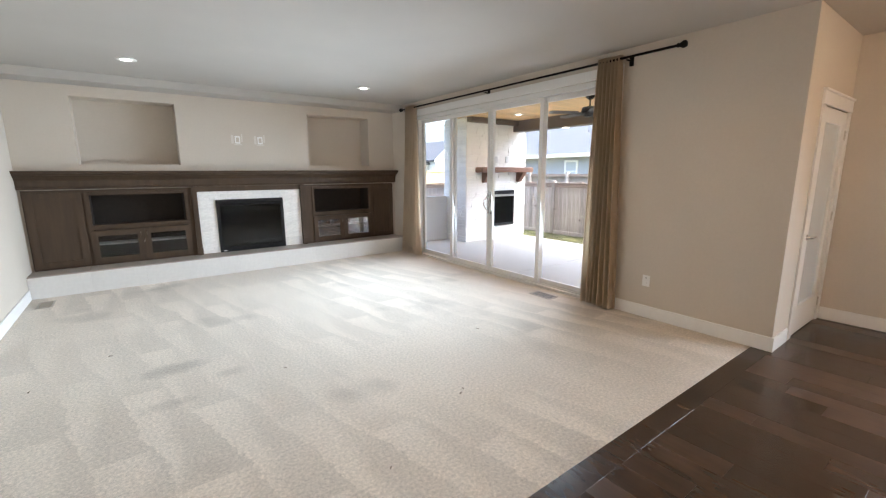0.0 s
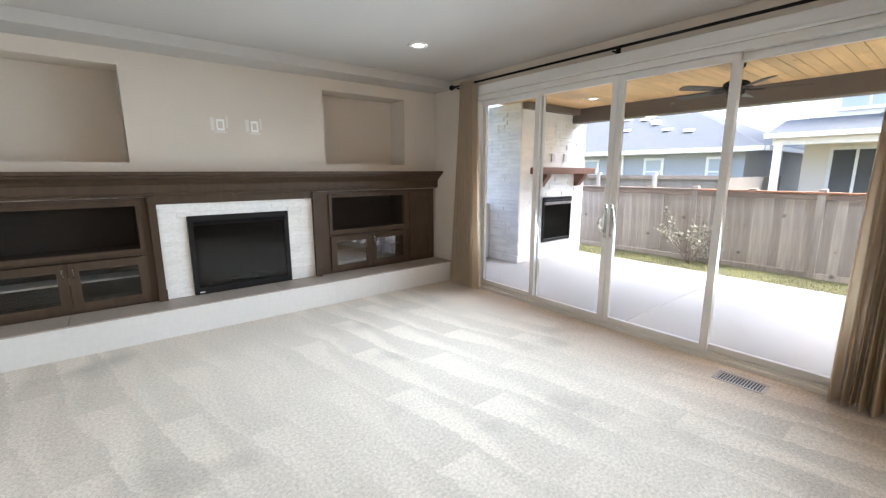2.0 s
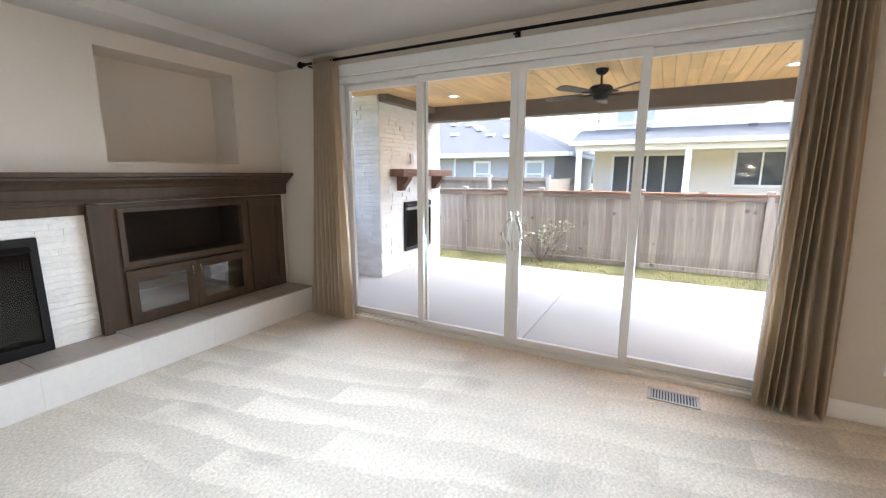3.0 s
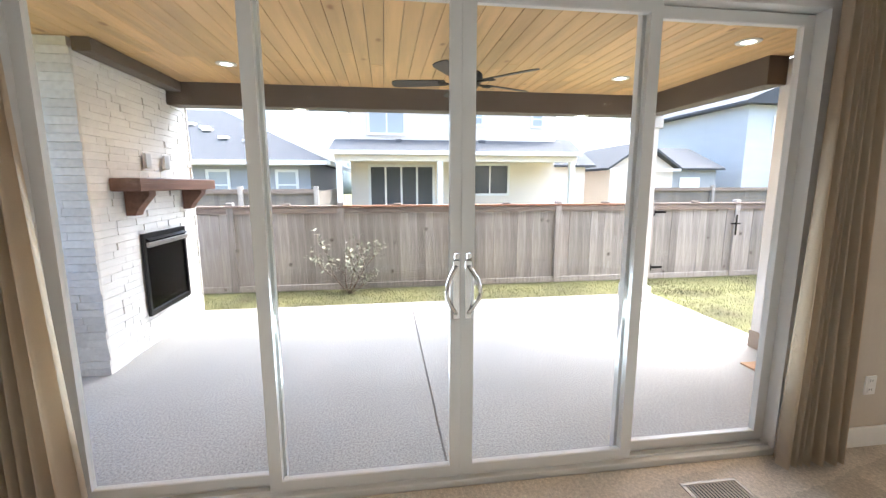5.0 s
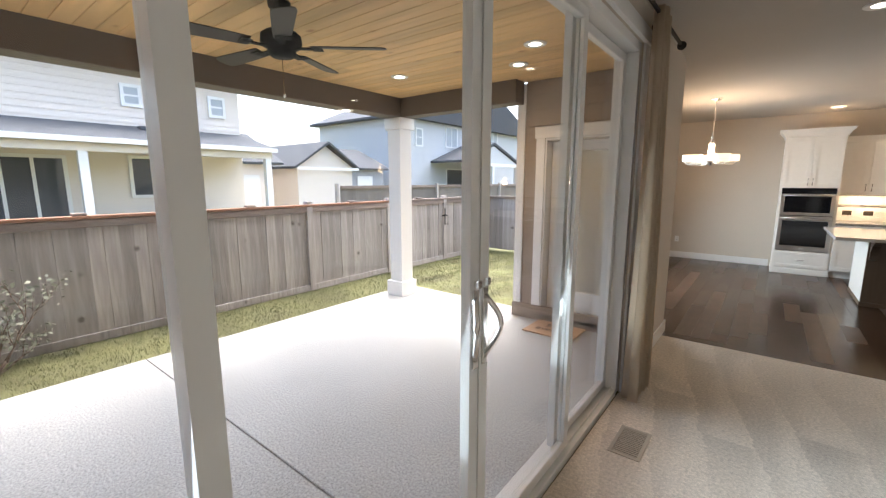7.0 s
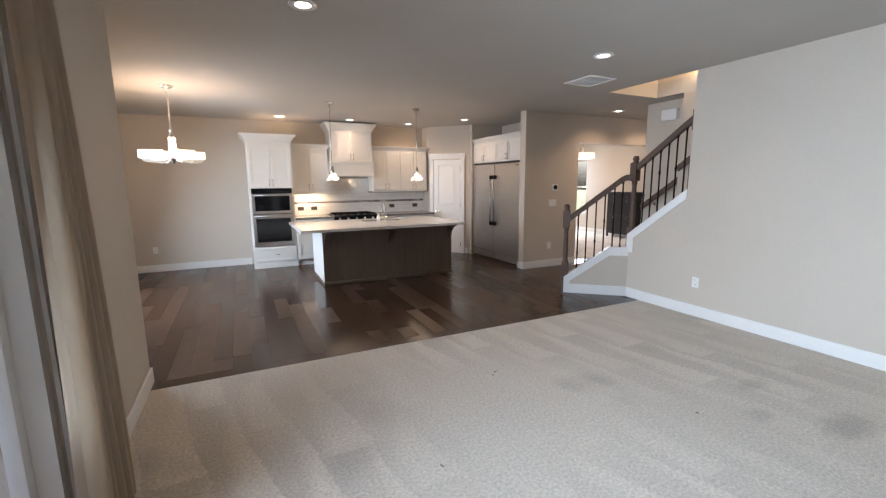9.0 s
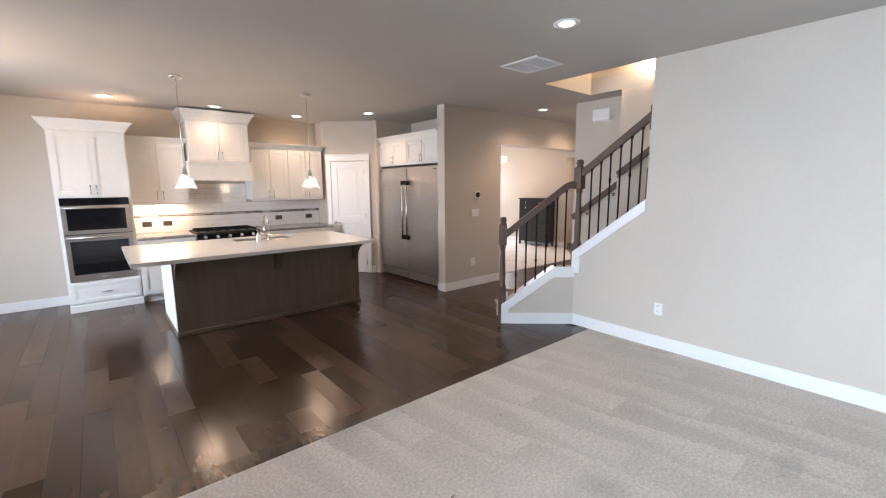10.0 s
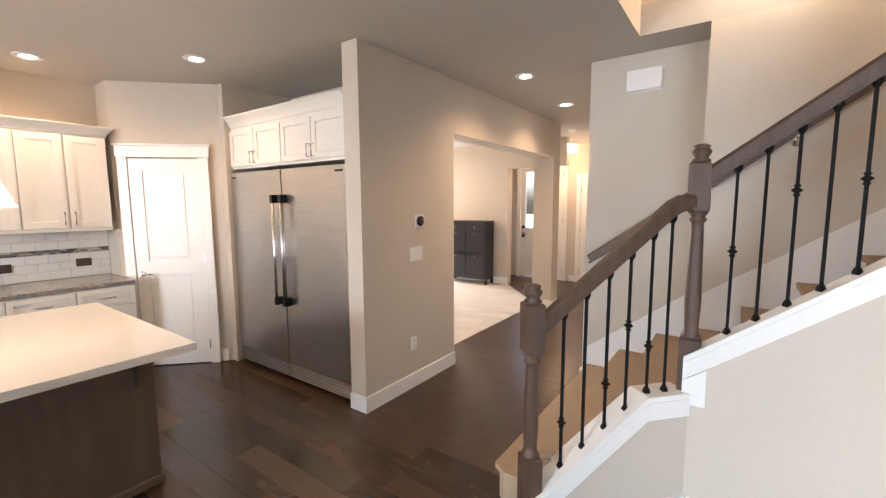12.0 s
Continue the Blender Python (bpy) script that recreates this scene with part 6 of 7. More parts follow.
def window(name, m, w, h, label, split=True, depth=0.05, mat=VINYL, pane_mat=None, casing=0.09, kind="structure"):
    """A framed window in its own plane (x across, z up from the sill, facing -y)."""
    ob = new(name)
    ob.empty_display_size = 0.1
    ob.matrix_basis = m
    BASE[ob.name] = Matrix()
    tagged(ob, label, "window", kind=kind)
    f = 0.045
    fr = [(0, f, 0, depth, 0, h), (w - f, w, 0, depth, 0, h), (f, w - f, 0, depth, h - f, h), (f, w - f, 0, depth, 0, f)]
    if split == "h":
        fr.append((f, w - f, 0.005, depth - 0.005, h / 2 - 0.02, h / 2 + 0.02))
    elif split:
        fr.append((w / 2 - 0.02, w / 2 + 0.02, 0.005, depth - 0.005, f, h - f))
    part("window_frame", bxs(fr, bevel=0.004), mat, ob)
    pane = part("pane", bx(f, w - f, depth * 0.4, depth * 0.4 + 0.006, f, h - f), pane_mat or GLASS, ob)
    if pane_mat is None:
        pane.visible_shadow = False
    if casing:
        part("casing", bxs([(-casing, 0, -0.018, 0.0, -casing, h + casing), (w, w + casing, -0.018, 0.0, -casing, h + casing), (0, w, -0.018, 0.0, h, h + casing), (0, w, -0.018, 0.0, -casing, 0)], bevel=0.003), TRIM, ob)
    return ob


window("window_den", pose(-6.16, -5.695, 0.555, 0, 0, 90), 0.90, 1.64, "white framed den window full of daylight", "h", casing=0)
window("window_nook", pose(5.76, -0.505, 0.805, 0, 0, -90), 1.79, 1.34, "white framed dining nook window", True, casing=0)
panel_door("door_nook", 0.82, 2.04, pose(4.79, 1.20, 0.0), "white patio door with a full glass lite, closed", lever=-1, lite=(0.28, 1.93), blind=True)
backsplash()


# ---- patio ----
def patio_roof():
    boards = bmesh.new()
    rnd = random.Random(2)
    y, w = 1.40, 0.132
    while y < 7.9:
        x = 4.48
        while x < 7.86:
            L = min(rnd.uniform(1.6, 3.4), 7.88 - x)
            if 7.88 - x - L < 0.5:
                L = 7.88 - x
            box(boards, x + 0.0008, x + L - 0.0008, y + 0.0018, y + w - 0.0018, 2.712, 2.73, bevel=0.003)
            x += L
        y += w
    solid("ceiling_patio", boards, PINE, "knotty pine tongue-and-groove patio ceiling", "ceiling")
    solid("roof_patio", bx(4.48, 8.3, 1.1, 8.6, 2.95, 3.05), SHINGLE, "shingled patio roof deck", "roof")
    # added solid block in beam colour, standing in for the unlit roof void
    solid("roof_patio_deck", bx(4.48, 7.66, 1.66, 7.55, 2.732, 2.95), BEAM, "added dark block standing in for the shaded space above the patio boards", "roof")
    solid("beam_patio", bxs([(7.68, 7.92, 1.42, 8.3, 2.46, 2.945)], bevel=0.006), BEAM, "taupe painted patio beam", "beam")
    solid("beam_patio_side", bxs([(5.9, 7.678, 1.44, 1.64, 2.46, 2.945)], bevel=0.006), BEAM, "taupe painted patio side beam", "beam")
    solid("beam_wall", bxs([(6.2, 7.678, 7.38, 7.52, 2.60, 2.71)], bevel=0.006), BEAM, "taupe trim board over the stone chimney", "beam")


patio_roof()


def patio_post():
    x, y = 7.80, 1.55
    ob = thing("patio_post", (x, y, -0.1), "white boxed patio post with base and capital", "post")
    part("shaft", bx(x - 0.115, x + 0.115, y - 0.115, y + 0.115, -0.1, 2.46, bevel=0.006), TRIM, ob)
    part("base", bxs([(x - 0.155, x + 0.155, y - 0.155, y + 0.155, -0.1, 0.12)], bevel=0.008), TRIM, ob)
    part("capital", bxs([(x - 0.15, x + 0.15, y - 0.15, y + 0.15, 2.30, 2.46)], bevel=0.008), TRIM, ob)


patio_post()


def chimney():
    base = (7.15, 7.57, -0.1)
    ob = thing("outdoor_chimney", base, "white split-face stone outdoor fireplace chimney", "chimney")
    part("core", bxs([(6.21, 8.11, 7.56, 8.35, -0.1, 2.71)]), STONE, ob)
    ledger(ob, 6.2, 8.12, -0.1, 2.70, 7.56, [(6.845, 7.735, 0.215, 1.075)], base, 0.0667, 9, 0.026)
    side = bmesh.new()
    rnd = random.Random(12)
    for face in (0, 1):
        z = -0.1
        while z < 2.62:
            y = 7.53
            while y < 8.35:
                L = min(rnd.uniform(0.12, 0.34), 8.36 - y)
                d = rnd.uniform(0.012, 0.034)
                if face == 0:
                    box(side, 6.21 - d, 6.21, y + 0.001, y + L - 0.001, z + 0.001, z + 0.066, bevel=0.004)
                else:
                    box(side, 8.11, 8.11 + d, y + 0.001, y + L - 0.001, z + 0.001, z + 0.066, bevel=0.004)
                y += L
            z += 0.0667
    tagged(part("side_stones", side, material("side_ledger_stone", (0.70, 0.68, 0.65), 0.8, grain=0.12, grain_scale=30, bump=0.6, bump_scale=45, vary=0.1, island=True, distance=0.006), ob), kind="stuff")
    ins = fireplace_insert("outdoor_gas_fireplace", 6.85, 7.73, 0.22, 1.07, 7.535, "black outdoor gas fireplace set in white stone", 0.035)
    part("steel_hood", bx(6.88, 7.70, 7.47, 7.50, 0.93, 0.98, bevel=0.004), STEEL, ins, "brushed steel hood lip")
    ma = thing("outdoor_mantel", (7.3, 7.4, 1.5), "rough brown timber mantel on two brackets", "mantel")
    part("beam", bx(6.46, 8.12, 7.27, 7.525, 1.50, 1.62, bevel=0.01), MANTELWOOD, ma)
    for x in (6.72, 7.86):
        prof = [(7.53, 1.50), (7.31, 1.50), (7.31, 1.46), (7.42, 1.33), (7.45, 1.27), (7.53, 1.27)]
        part("bracket", extrude_profile(prof, x - 0.06, x + 0.06), MANTELWOOD, ma)
    for x in (7.08, 7.45):
        wp = wall_plate("outdoor_box", pose(x, 7.525, 1.80), "grey weatherproof outlet cover on the stone", "outlet", "none", 0.10, 0.17)
        part("cover", bx(-0.045, 0.045, -0.03, -0.006, -0.075, 0.075, bevel=0.006), STEEL, wp)


chimney()
solid("wall_patio_low", bx(4.5, 6.18, 8.25, 8.35, -0.1, 0.95), PALEGREYSIDING, "low pale screen wall beside the chimney", "wall")


def ceiling_fan():
    x, y = 6.13, 4.37
    ob = thing("ceiling_fan", (x, y, 2.71), "black five-blade outdoor ceiling fan at rest", "ceiling fan")
    part("canopy", lathe([(0.07, 0.0), (0.068, -0.03), (0.04, -0.06), (0.015, -0.07)], (x, y, 2.71), 20), IRON, ob)
    part("downrod", lathe([(0.012, -0.06), (0.012, -0.16), (0.03, -0.165), (0.03, -0.18)], (x, y, 2.71), 12), IRON, ob)
    part("motor", lathe([(0.03, -0.17), (0.10, -0.18), (0.125, -0.20), (0.13, -0.245), (0.115, -0.27), (0.09, -0.28), (0.085, -0.31), (0.07, -0.33), (0.0, -0.335)], (x, y, 2.71), 24), IRON, ob)
    for k in range(5):
        a = 6 + 72 * k
        m = pose(x, y, 2.71 - 0.275, 0, 0, a)
        bm = bmesh.new()
        box(bm, 0.10, 0.24, -0.018, 0.018, -0.006, 0.004, bevel=0.002, m=m)
        box(bm, 0.19, 0.26, -0.05, 0.05, -0.004, 0.003, bevel=0.002, m=m)
        part("blade_arm", bm, IRON, ob)
        bl = bmesh.new()
        outline = [(0.20, -0.052), (0.40, -0.062), (0.62, -0.068), (0.66, -0.055), (0.675, -0.02), (0.675, 0.02), (0.66, 0.055), (0.62, 0.068), (0.40, 0.062), (0.20, 0.052)]
        prism(outline, -0.003, 0.004, bl)
        bmesh.ops.transform(bl, matrix=m @ pose(0, 0, 0.008, 11, 0, 0), verts=bl.verts[:])
        part("blade", bl, ASH, ob)
    part("pull_chain", lathe([(0.002, -0.33), (0.002, -0.55), (0.008, -0.56), (0.008, -0.58), (0.0, -0.585)], (x, y, 2.71), 8), CHROME, ob)


ceiling_fan()
for px, py in ((5.2, 2.62), (5.6, 2.15), (6.85, 2.52), (6.85, 6.6)):
    can_light(px, py, 2.711, "recessed downlight in the pine patio ceiling, lit")
for py in (2.5, 6.1):
    can_light(7.80, py, 2.459, "small recessed downlight under the patio beam, lit")


# ---- outside face of the nook ----
def siding_wall():
    ob = thing("siding_nook", (5.2, 1.385, 0), "tan lap siding with white corner board round the nook door", "siding", kind="structure")
    k = 0
    z = 0.08
    while z < 2.7:
        h = 0.178
        for a, b in ((4.49, 4.665), (5.735, 5.89)) if z < 2.16 else ((4.49, 5.89),):
            bm = bmesh.new()
            vs = [bm.verts.new(p) for p in ((a, 1.381, z), (b, 1.381, z), (b, 1.396, z), (a, 1.396, z), (a, 1.381, z + h), (b, 1.381, z + h), (b, 1.386, z + h), (a, 1.386, z + h))]
            for f in ((3, 2, 1, 0), (4, 5, 6, 7), (0, 1, 5, 4), (1, 2, 6, 5), (2, 3, 7, 6), (3, 0, 4, 7)):
                bm.faces.new([vs[i] for i in f])
            part("lap_board", bm, TANSIDING, ob)
        z += h
    part("corner_board", bxs([(5.89, 5.99, 1.30, 1.41, 0.06, 2.7)], bevel=0.004), TRIM, ob)
    part("base_board", bxs([(4.49, 6.0, 1.382, 1.42, -0.1, 0.08)], bevel=0.003), TANSIDING, ob)
    part("outer_casing", bxs([(4.665, 4.765, 1.385, 1.415, 0.08, 2.07), (5.63, 5.735, 1.385, 1.415, 0.08, 2.07), (4.645, 5.755, 1.385, 1.42, 2.07, 2.20)], bevel=0.004), TRIM, ob)
    part("jamb", bxs([(4.762, 4.789, 1.245, 1.4, -0.004, 2.068), (5.611, 5.628, 1.245, 1.4, -0.004, 2.068), (4.789, 5.611, 1.245, 1.4, 2.045, 2.068)], bevel=0.003), TRIM, ob, "white painted door jamb")
    part("sill", bxs([(4.76, 5.62, 1.245, 1.42, -0.05, -0.005)], bevel=0.004), ALMOND, ob)


siding_wall()
solid("wall_east_outer", bxs([(4.482, 4.495, 6.76, 7.7, -0.1, 2.71), (4.482, 4.495, 1.40, 2.74, -0.1, 2.71), (4.482, 4.495, 2.74, 6.76, 2.60, 2.71)]), TANSIDING, "tan siding round the patio door", "wall")


def doormat():
    ob = thing("doormat", (5.33, 1.64, -0.1), "orange coir doormat with dark script lettering", "doormat")
    part("mat", bx(5.04, 5.62, 1.43, 1.86, -0.1, -0.082, bevel=0.005), COIR, ob)
    text = bpy.data.curves.new("lettering", "FONT")
    text.body, text.size, text.extrude, text.align_x, text.align_y = "Stay\nawhile", 0.15, 0.001, "CENTER", "CENTER"
    text.space_line = 0.8
    text.materials.append(LETTER)
    t = new("lettering", text)
    t.parent = ob
    t.matrix_basis = pose(0, 0.0, 0.0195, 0, 0, 180)
    tagged(t, "dark lettering on the mat")


doormat()


# ---- fence, lawn and shrub ----
def fence():
    FX = 9.25
    ob = thing("fence", (FX, 2.0, GROUND), "weathered grey cedar privacy fence with a top rail", "fence")
    rnd = random.Random(21)
    ys = [9.3, 7.5, 5.82, 4.0, 2.14, 0.4, -1.33, -3.05]
    for y in ys:
        part("post", bx(FX - 0.05, FX + 0.05, y - 0.05, y + 0.05, GROUND, 1.275, bevel=0.008), FENCE, ob)
    boards = []
    for k in range(6):
        w = rnd.uniform(0.118, 0.15)
        bm = bx(-0.009, 0.009, -w / 2 + 0.0006, w / 2 - 0.0006, 0.0, 1.26, bevel=0.006)
        boards.append((w, mesh_of("board", bm, FENCE)))
    for y1, y0 in zip(ys, ys[1:]):
        y = y0 + 0.05
        while y < y1 - 0.06:
            w, data = rnd.choice(boards)
            if y + w > y1 - 0.05:
                w2 = y1 - 0.05 - y
            else:
                w2 = w
            o = piece("board", data, ob, pose(rnd.uniform(-0.004, 0.004), y + w2 / 2 - 2.0, 0.09 + rnd.uniform(-0.006, 0.004), 0, rnd.uniform(-0.4, 0.4), 0))
            o.scale = (1, w2 / w, 1)
            y += w2
        part("top_rail", bx(FX - 0.045, FX - 0.012, y0 + 0.05, y1 - 0.05, 1.10, 1.185, bevel=0.004), FENCECAP, ob)
        part("cap_rail", bx(FX - 0.055, FX + 0.055, y0 - 0.02, y1 - 0.03, 1.19, 1.225, bevel=0.005), RUST if 0.3 < y0 < 4.1 else FENCECAP, ob)
        part("kick_board", bx(FX - 0.035, FX - 0.012, y0 + 0.05, y1 - 0.05, GROUND, GROUND + 0.10, bevel=0.004), FENCE, ob)
        part("rail_block", bx(FX - 0.05, FX + 0.05, 0.5 * (y0 + y1) - 0.06, 0.5 * (y0 + y1) + 0.06, 1.225, 1.255, bevel=0.006), FENCECAP, ob)
    # side run that closes the yard
    w, data = boards[2]
    ob2 = thing("fence", (8.0, -3.1, GROUND), "weathered grey cedar side fence", "fence")
    x = 6.05
    while x < 9.2:
        piece("board", data, ob2, pose(x - 8.0, 0, 0.05, 0, 0, 90))
        x += w
    part("top_rail", bx(6.0, 9.2, -3.145, -3.115, 1.10, 1.185, bevel=0.004), FENCECAP, ob2)
    part("cap_rail", bx(6.0, 9.2, -3.155, -3.045, 1.19, 1.225, bevel=0.005), FENCECAP, ob2)
    part("post", bx(8.05, 8.15, -3.15, -3.05, GROUND, 1.26, bevel=0.006), FENCE, ob2)
    # run that closes the yard beyond the chimney
    ob3 = thing("fence", (7.0, 9.38, GROUND), "weathered grey cedar fence beyond the chimney", "fence")
    x = 4.7
    while x < 9.2:
        piece("board", data, ob3, pose(x - 7.0, 0, 0.05, 0, 0, 90))
        x += w
    part("top_rail", bx(4.6, 9.2, 9.345, 9.37, 1.10, 1.185, bevel=0.004), FENCECAP, ob3)
    part("cap_rail", bx(4.6, 9.2, 9.325, 9.435, 1.19, 1.225, bevel=0.005), FENCECAP, ob3)
    # newer fence of the yard behind it
    ob4 = thing("fence", (10.0, 16.8, GROUND), "new tan cedar fence in a neighbouring yard", "fence")
    tan = mesh_of("board", bx(-0.074, 0.074, -0.01, 0.01, 0.0, 1.70, bevel=0.004), NEWCEDAR)
    for k in range(60):
        piece("board", tan, ob4, pose(-4.4 + 0.15 * k, rnd.uniform(-0.004, 0.004), rnd.uniform(-0.01, 0.01)))
    part("cap_rail", bx(5.5, 14.4, 16.75, 16.85, 1.53, 1.57, bevel=0.005), NEWCEDAR, ob4)
    # gate fittings
    g = thing("gate_hardware", (9.2, -0.5, 0.2), "black iron gate hinges and latch on the fence", "gate hardware")
    for y, z in ((0.34, 1.06), (0.34, 0.05)):
        part("strap_hinge", bxs([(9.226, 9.238, y - 0.24, y, z - 0.02, z + 0.02), (9.226, 9.238, y - 0.03, y + 0.02, z - 0.06, z + 0.06)], bevel=0.003), IRON, g)
    part("latch", bxs([(9.19, 9.2, -1.40, -1.2, 0.82, 0.85), (9.19, 9.2, -1.33, -1.30, 0.62, 1.0)], bevel=0.003), IRON, g)


fence()


def grass_strip():
    rnd = random.Random(6)
    verts, faces = [], []
    for _ in range(26000):
        if rnd.random() < 0.72:
            x, y = rnd.uniform(8.11, 9.22), rnd.uniform(-3.0, 9.0)
        else:
            x, y = rnd.uniform(6.0, 8.3), rnd.uniform(-3.0, 1.08)
        h, a, lean = rnd.uniform(0.010, 0.042), rnd.uniform(0, 6.28), rnd.uniform(0, 0.035)
        dx, dy = 0.004 * math.cos(a), 0.004 * math.sin(a)
        n = len(verts)
        verts += [(x - dx, y - dy, GROUND - 0.005), (x + dx, y + dy, GROUND - 0.005), (x + lean * math.cos(a + 1.3), y + lean * math.sin(a + 1.3), GROUND + h)]
        faces.append((n, n + 1, n + 2))
    data = bpy.data.meshes.new("grass_blades")
    data.from_pydata(verts, [], faces)
    data.materials.append(GRASS)
    ob = new("grass_blades", data)
    tagged(ob, "short green and yellowing lawn grass", "grass", kind="stuff")


grass_strip()


def shrub():
    bx0, by0 = 8.9, 5.7
    ob = thing("shrub", (bx0, by0, GROUND), "sparse grey-green young shrub beside the fence", "shrub")
    rnd = random.Random(17)
    twigs, leaves = bmesh.new(), bmesh.new()

    def leaf(p, size):
        q = Matrix.Translation(p) @ Euler((rnd.uniform(-1.2, 1.2), rnd.uniform(-1.2, 1.2), rnd.uniform(0, 6.28))).to_matrix().to_4x4()
        outline = [(0, -0.5), (0.24, -0.1), (0.2, 0.25), (0, 0.5), (-0.2, 0.25), (-0.24, -0.1)]
        leaves.faces.new([leaves.verts.new(q @ Vector((a * size, b * size, 0.06 * size * (abs(a) * 4)))) for a, b in outline])

    def grow(p, d, length, r, depth):
        pts = [p]
        for i in range(4):
            d = (d + Vector((rnd.uniform(-0.25, 0.25), rnd.uniform(-0.25, 0.25), rnd.uniform(-0.05, 0.2)))).normalized()
            pts.append(pts[-1] + d * length / 4)
        for i in range(4):
            sweep(twigs, [pts[i], pts[i + 1]], r * (1 - 0.15 * i), r * (1 - 0.15 * i), 5)
        if depth == 0:
            for i in range(1, 5):
                for _ in range(2):
                    leaf(pts[i] + Vector((rnd.gauss(0, 0.035), rnd.gauss(0, 0.035), rnd.gauss(0, 0.03))), rnd.uniform(0.035, 0.07))
            return
        for k in range(3):
            dd = (d + Vector((rnd.uniform(-0.9, 0.9), rnd.uniform(-0.9, 0.9), rnd.uniform(-0.1, 0.5)))).normalized()
            grow(pts[2 + k % 3], dd, length * 0.62, r * 0.6, depth - 1)

    for dy, dz, L in ((0.6, 0.95, 0.58), (-0.45, 1.0, 0.54), (0.15, 0.8, 0.42), (-0.8, 0.7, 0.52), (-0.1, 0.5, 0.30), (-0.9, 0.35, 0.30)):
        grow(Vector((bx0, by0, GROUND)), Vector((rnd.uniform(-0.2, 0.2), dy, dz)).normalized(), L, 0.009, 2)
    part("branches", twigs, BARK, ob)
    part("leaves", leaves, LEAF, ob)


shrub()


# ---- neighbours ----
def lap_wall(bm, x, y0, y1, z0, z1, step=0.2, facing=-1, axis="x"):
    """Lapped boards on a wall plane, each one a wedge."""
    z = z0
    while z < z1 - 0.01:
        h = min(step, z1 - z)
        p = [(0.0, z), (0.02 * facing, z), (0.004 * facing, z + h), (0.0, z + h)]
        if axis == "x":
            extrude_quick(bm, [(x + a, zz) for a, zz in p], y0, y1, "y")
        else:
            extrude_quick(bm, [(x + a, zz) for a, zz in p], y0, y1, "x")
        z += h


def extrude_quick(bm, prof, a0, a1, axis):
    ends = []
    for a in (a0, a1):
        ends.append([bm.verts.new((d, a, z) if axis == "y" else (a, d, z)) for d, z in prof])
    n = len(prof)
    for i in range(n):
        bm.faces.new((ends[0][i], ends[0][(i + 1) % n], ends[1][(i + 1) % n], ends[1][i]))
    bm.faces.new(ends[0]), bm.faces.new(ends[1][::-1])


def far_window(parent, x, y0, y1, z0, z1, split=True, pane=None, facing=-1):
    f = facing
    w = part("window", bxs([(x + 0.05 * f, x, y0 - 0.1, y0, z0 - 0.1, z1 + 0.1), (x + 0.05 * f, x, y1, y1 + 0.1, z0 - 0.1, z1 + 0.1), (x + 0.05 * f, x, y0, y1, z1, z1 + 0.1), (x + 0.05 * f, x, y0, y1, z0 - 0.1, z0)] + ([(x + 0.045 * f, x, 0.5 * (y0 + y1) - 0.03, 0.5 * (y0 + y1) + 0.03, z0, z1)] if split == "v" else [(x + 0.045 * f, x, y0, y1, 0.5 * (z0 + z1) - 0.03, 0.5 * (z0 + z1) + 0.03)] if split == "h" else [])), TRIM, parent)
    part("pane", bx(x + 0.03 * f, x + 0.02 * f, y0, y1, z0, z1), pane or WINDOWPANE, w)


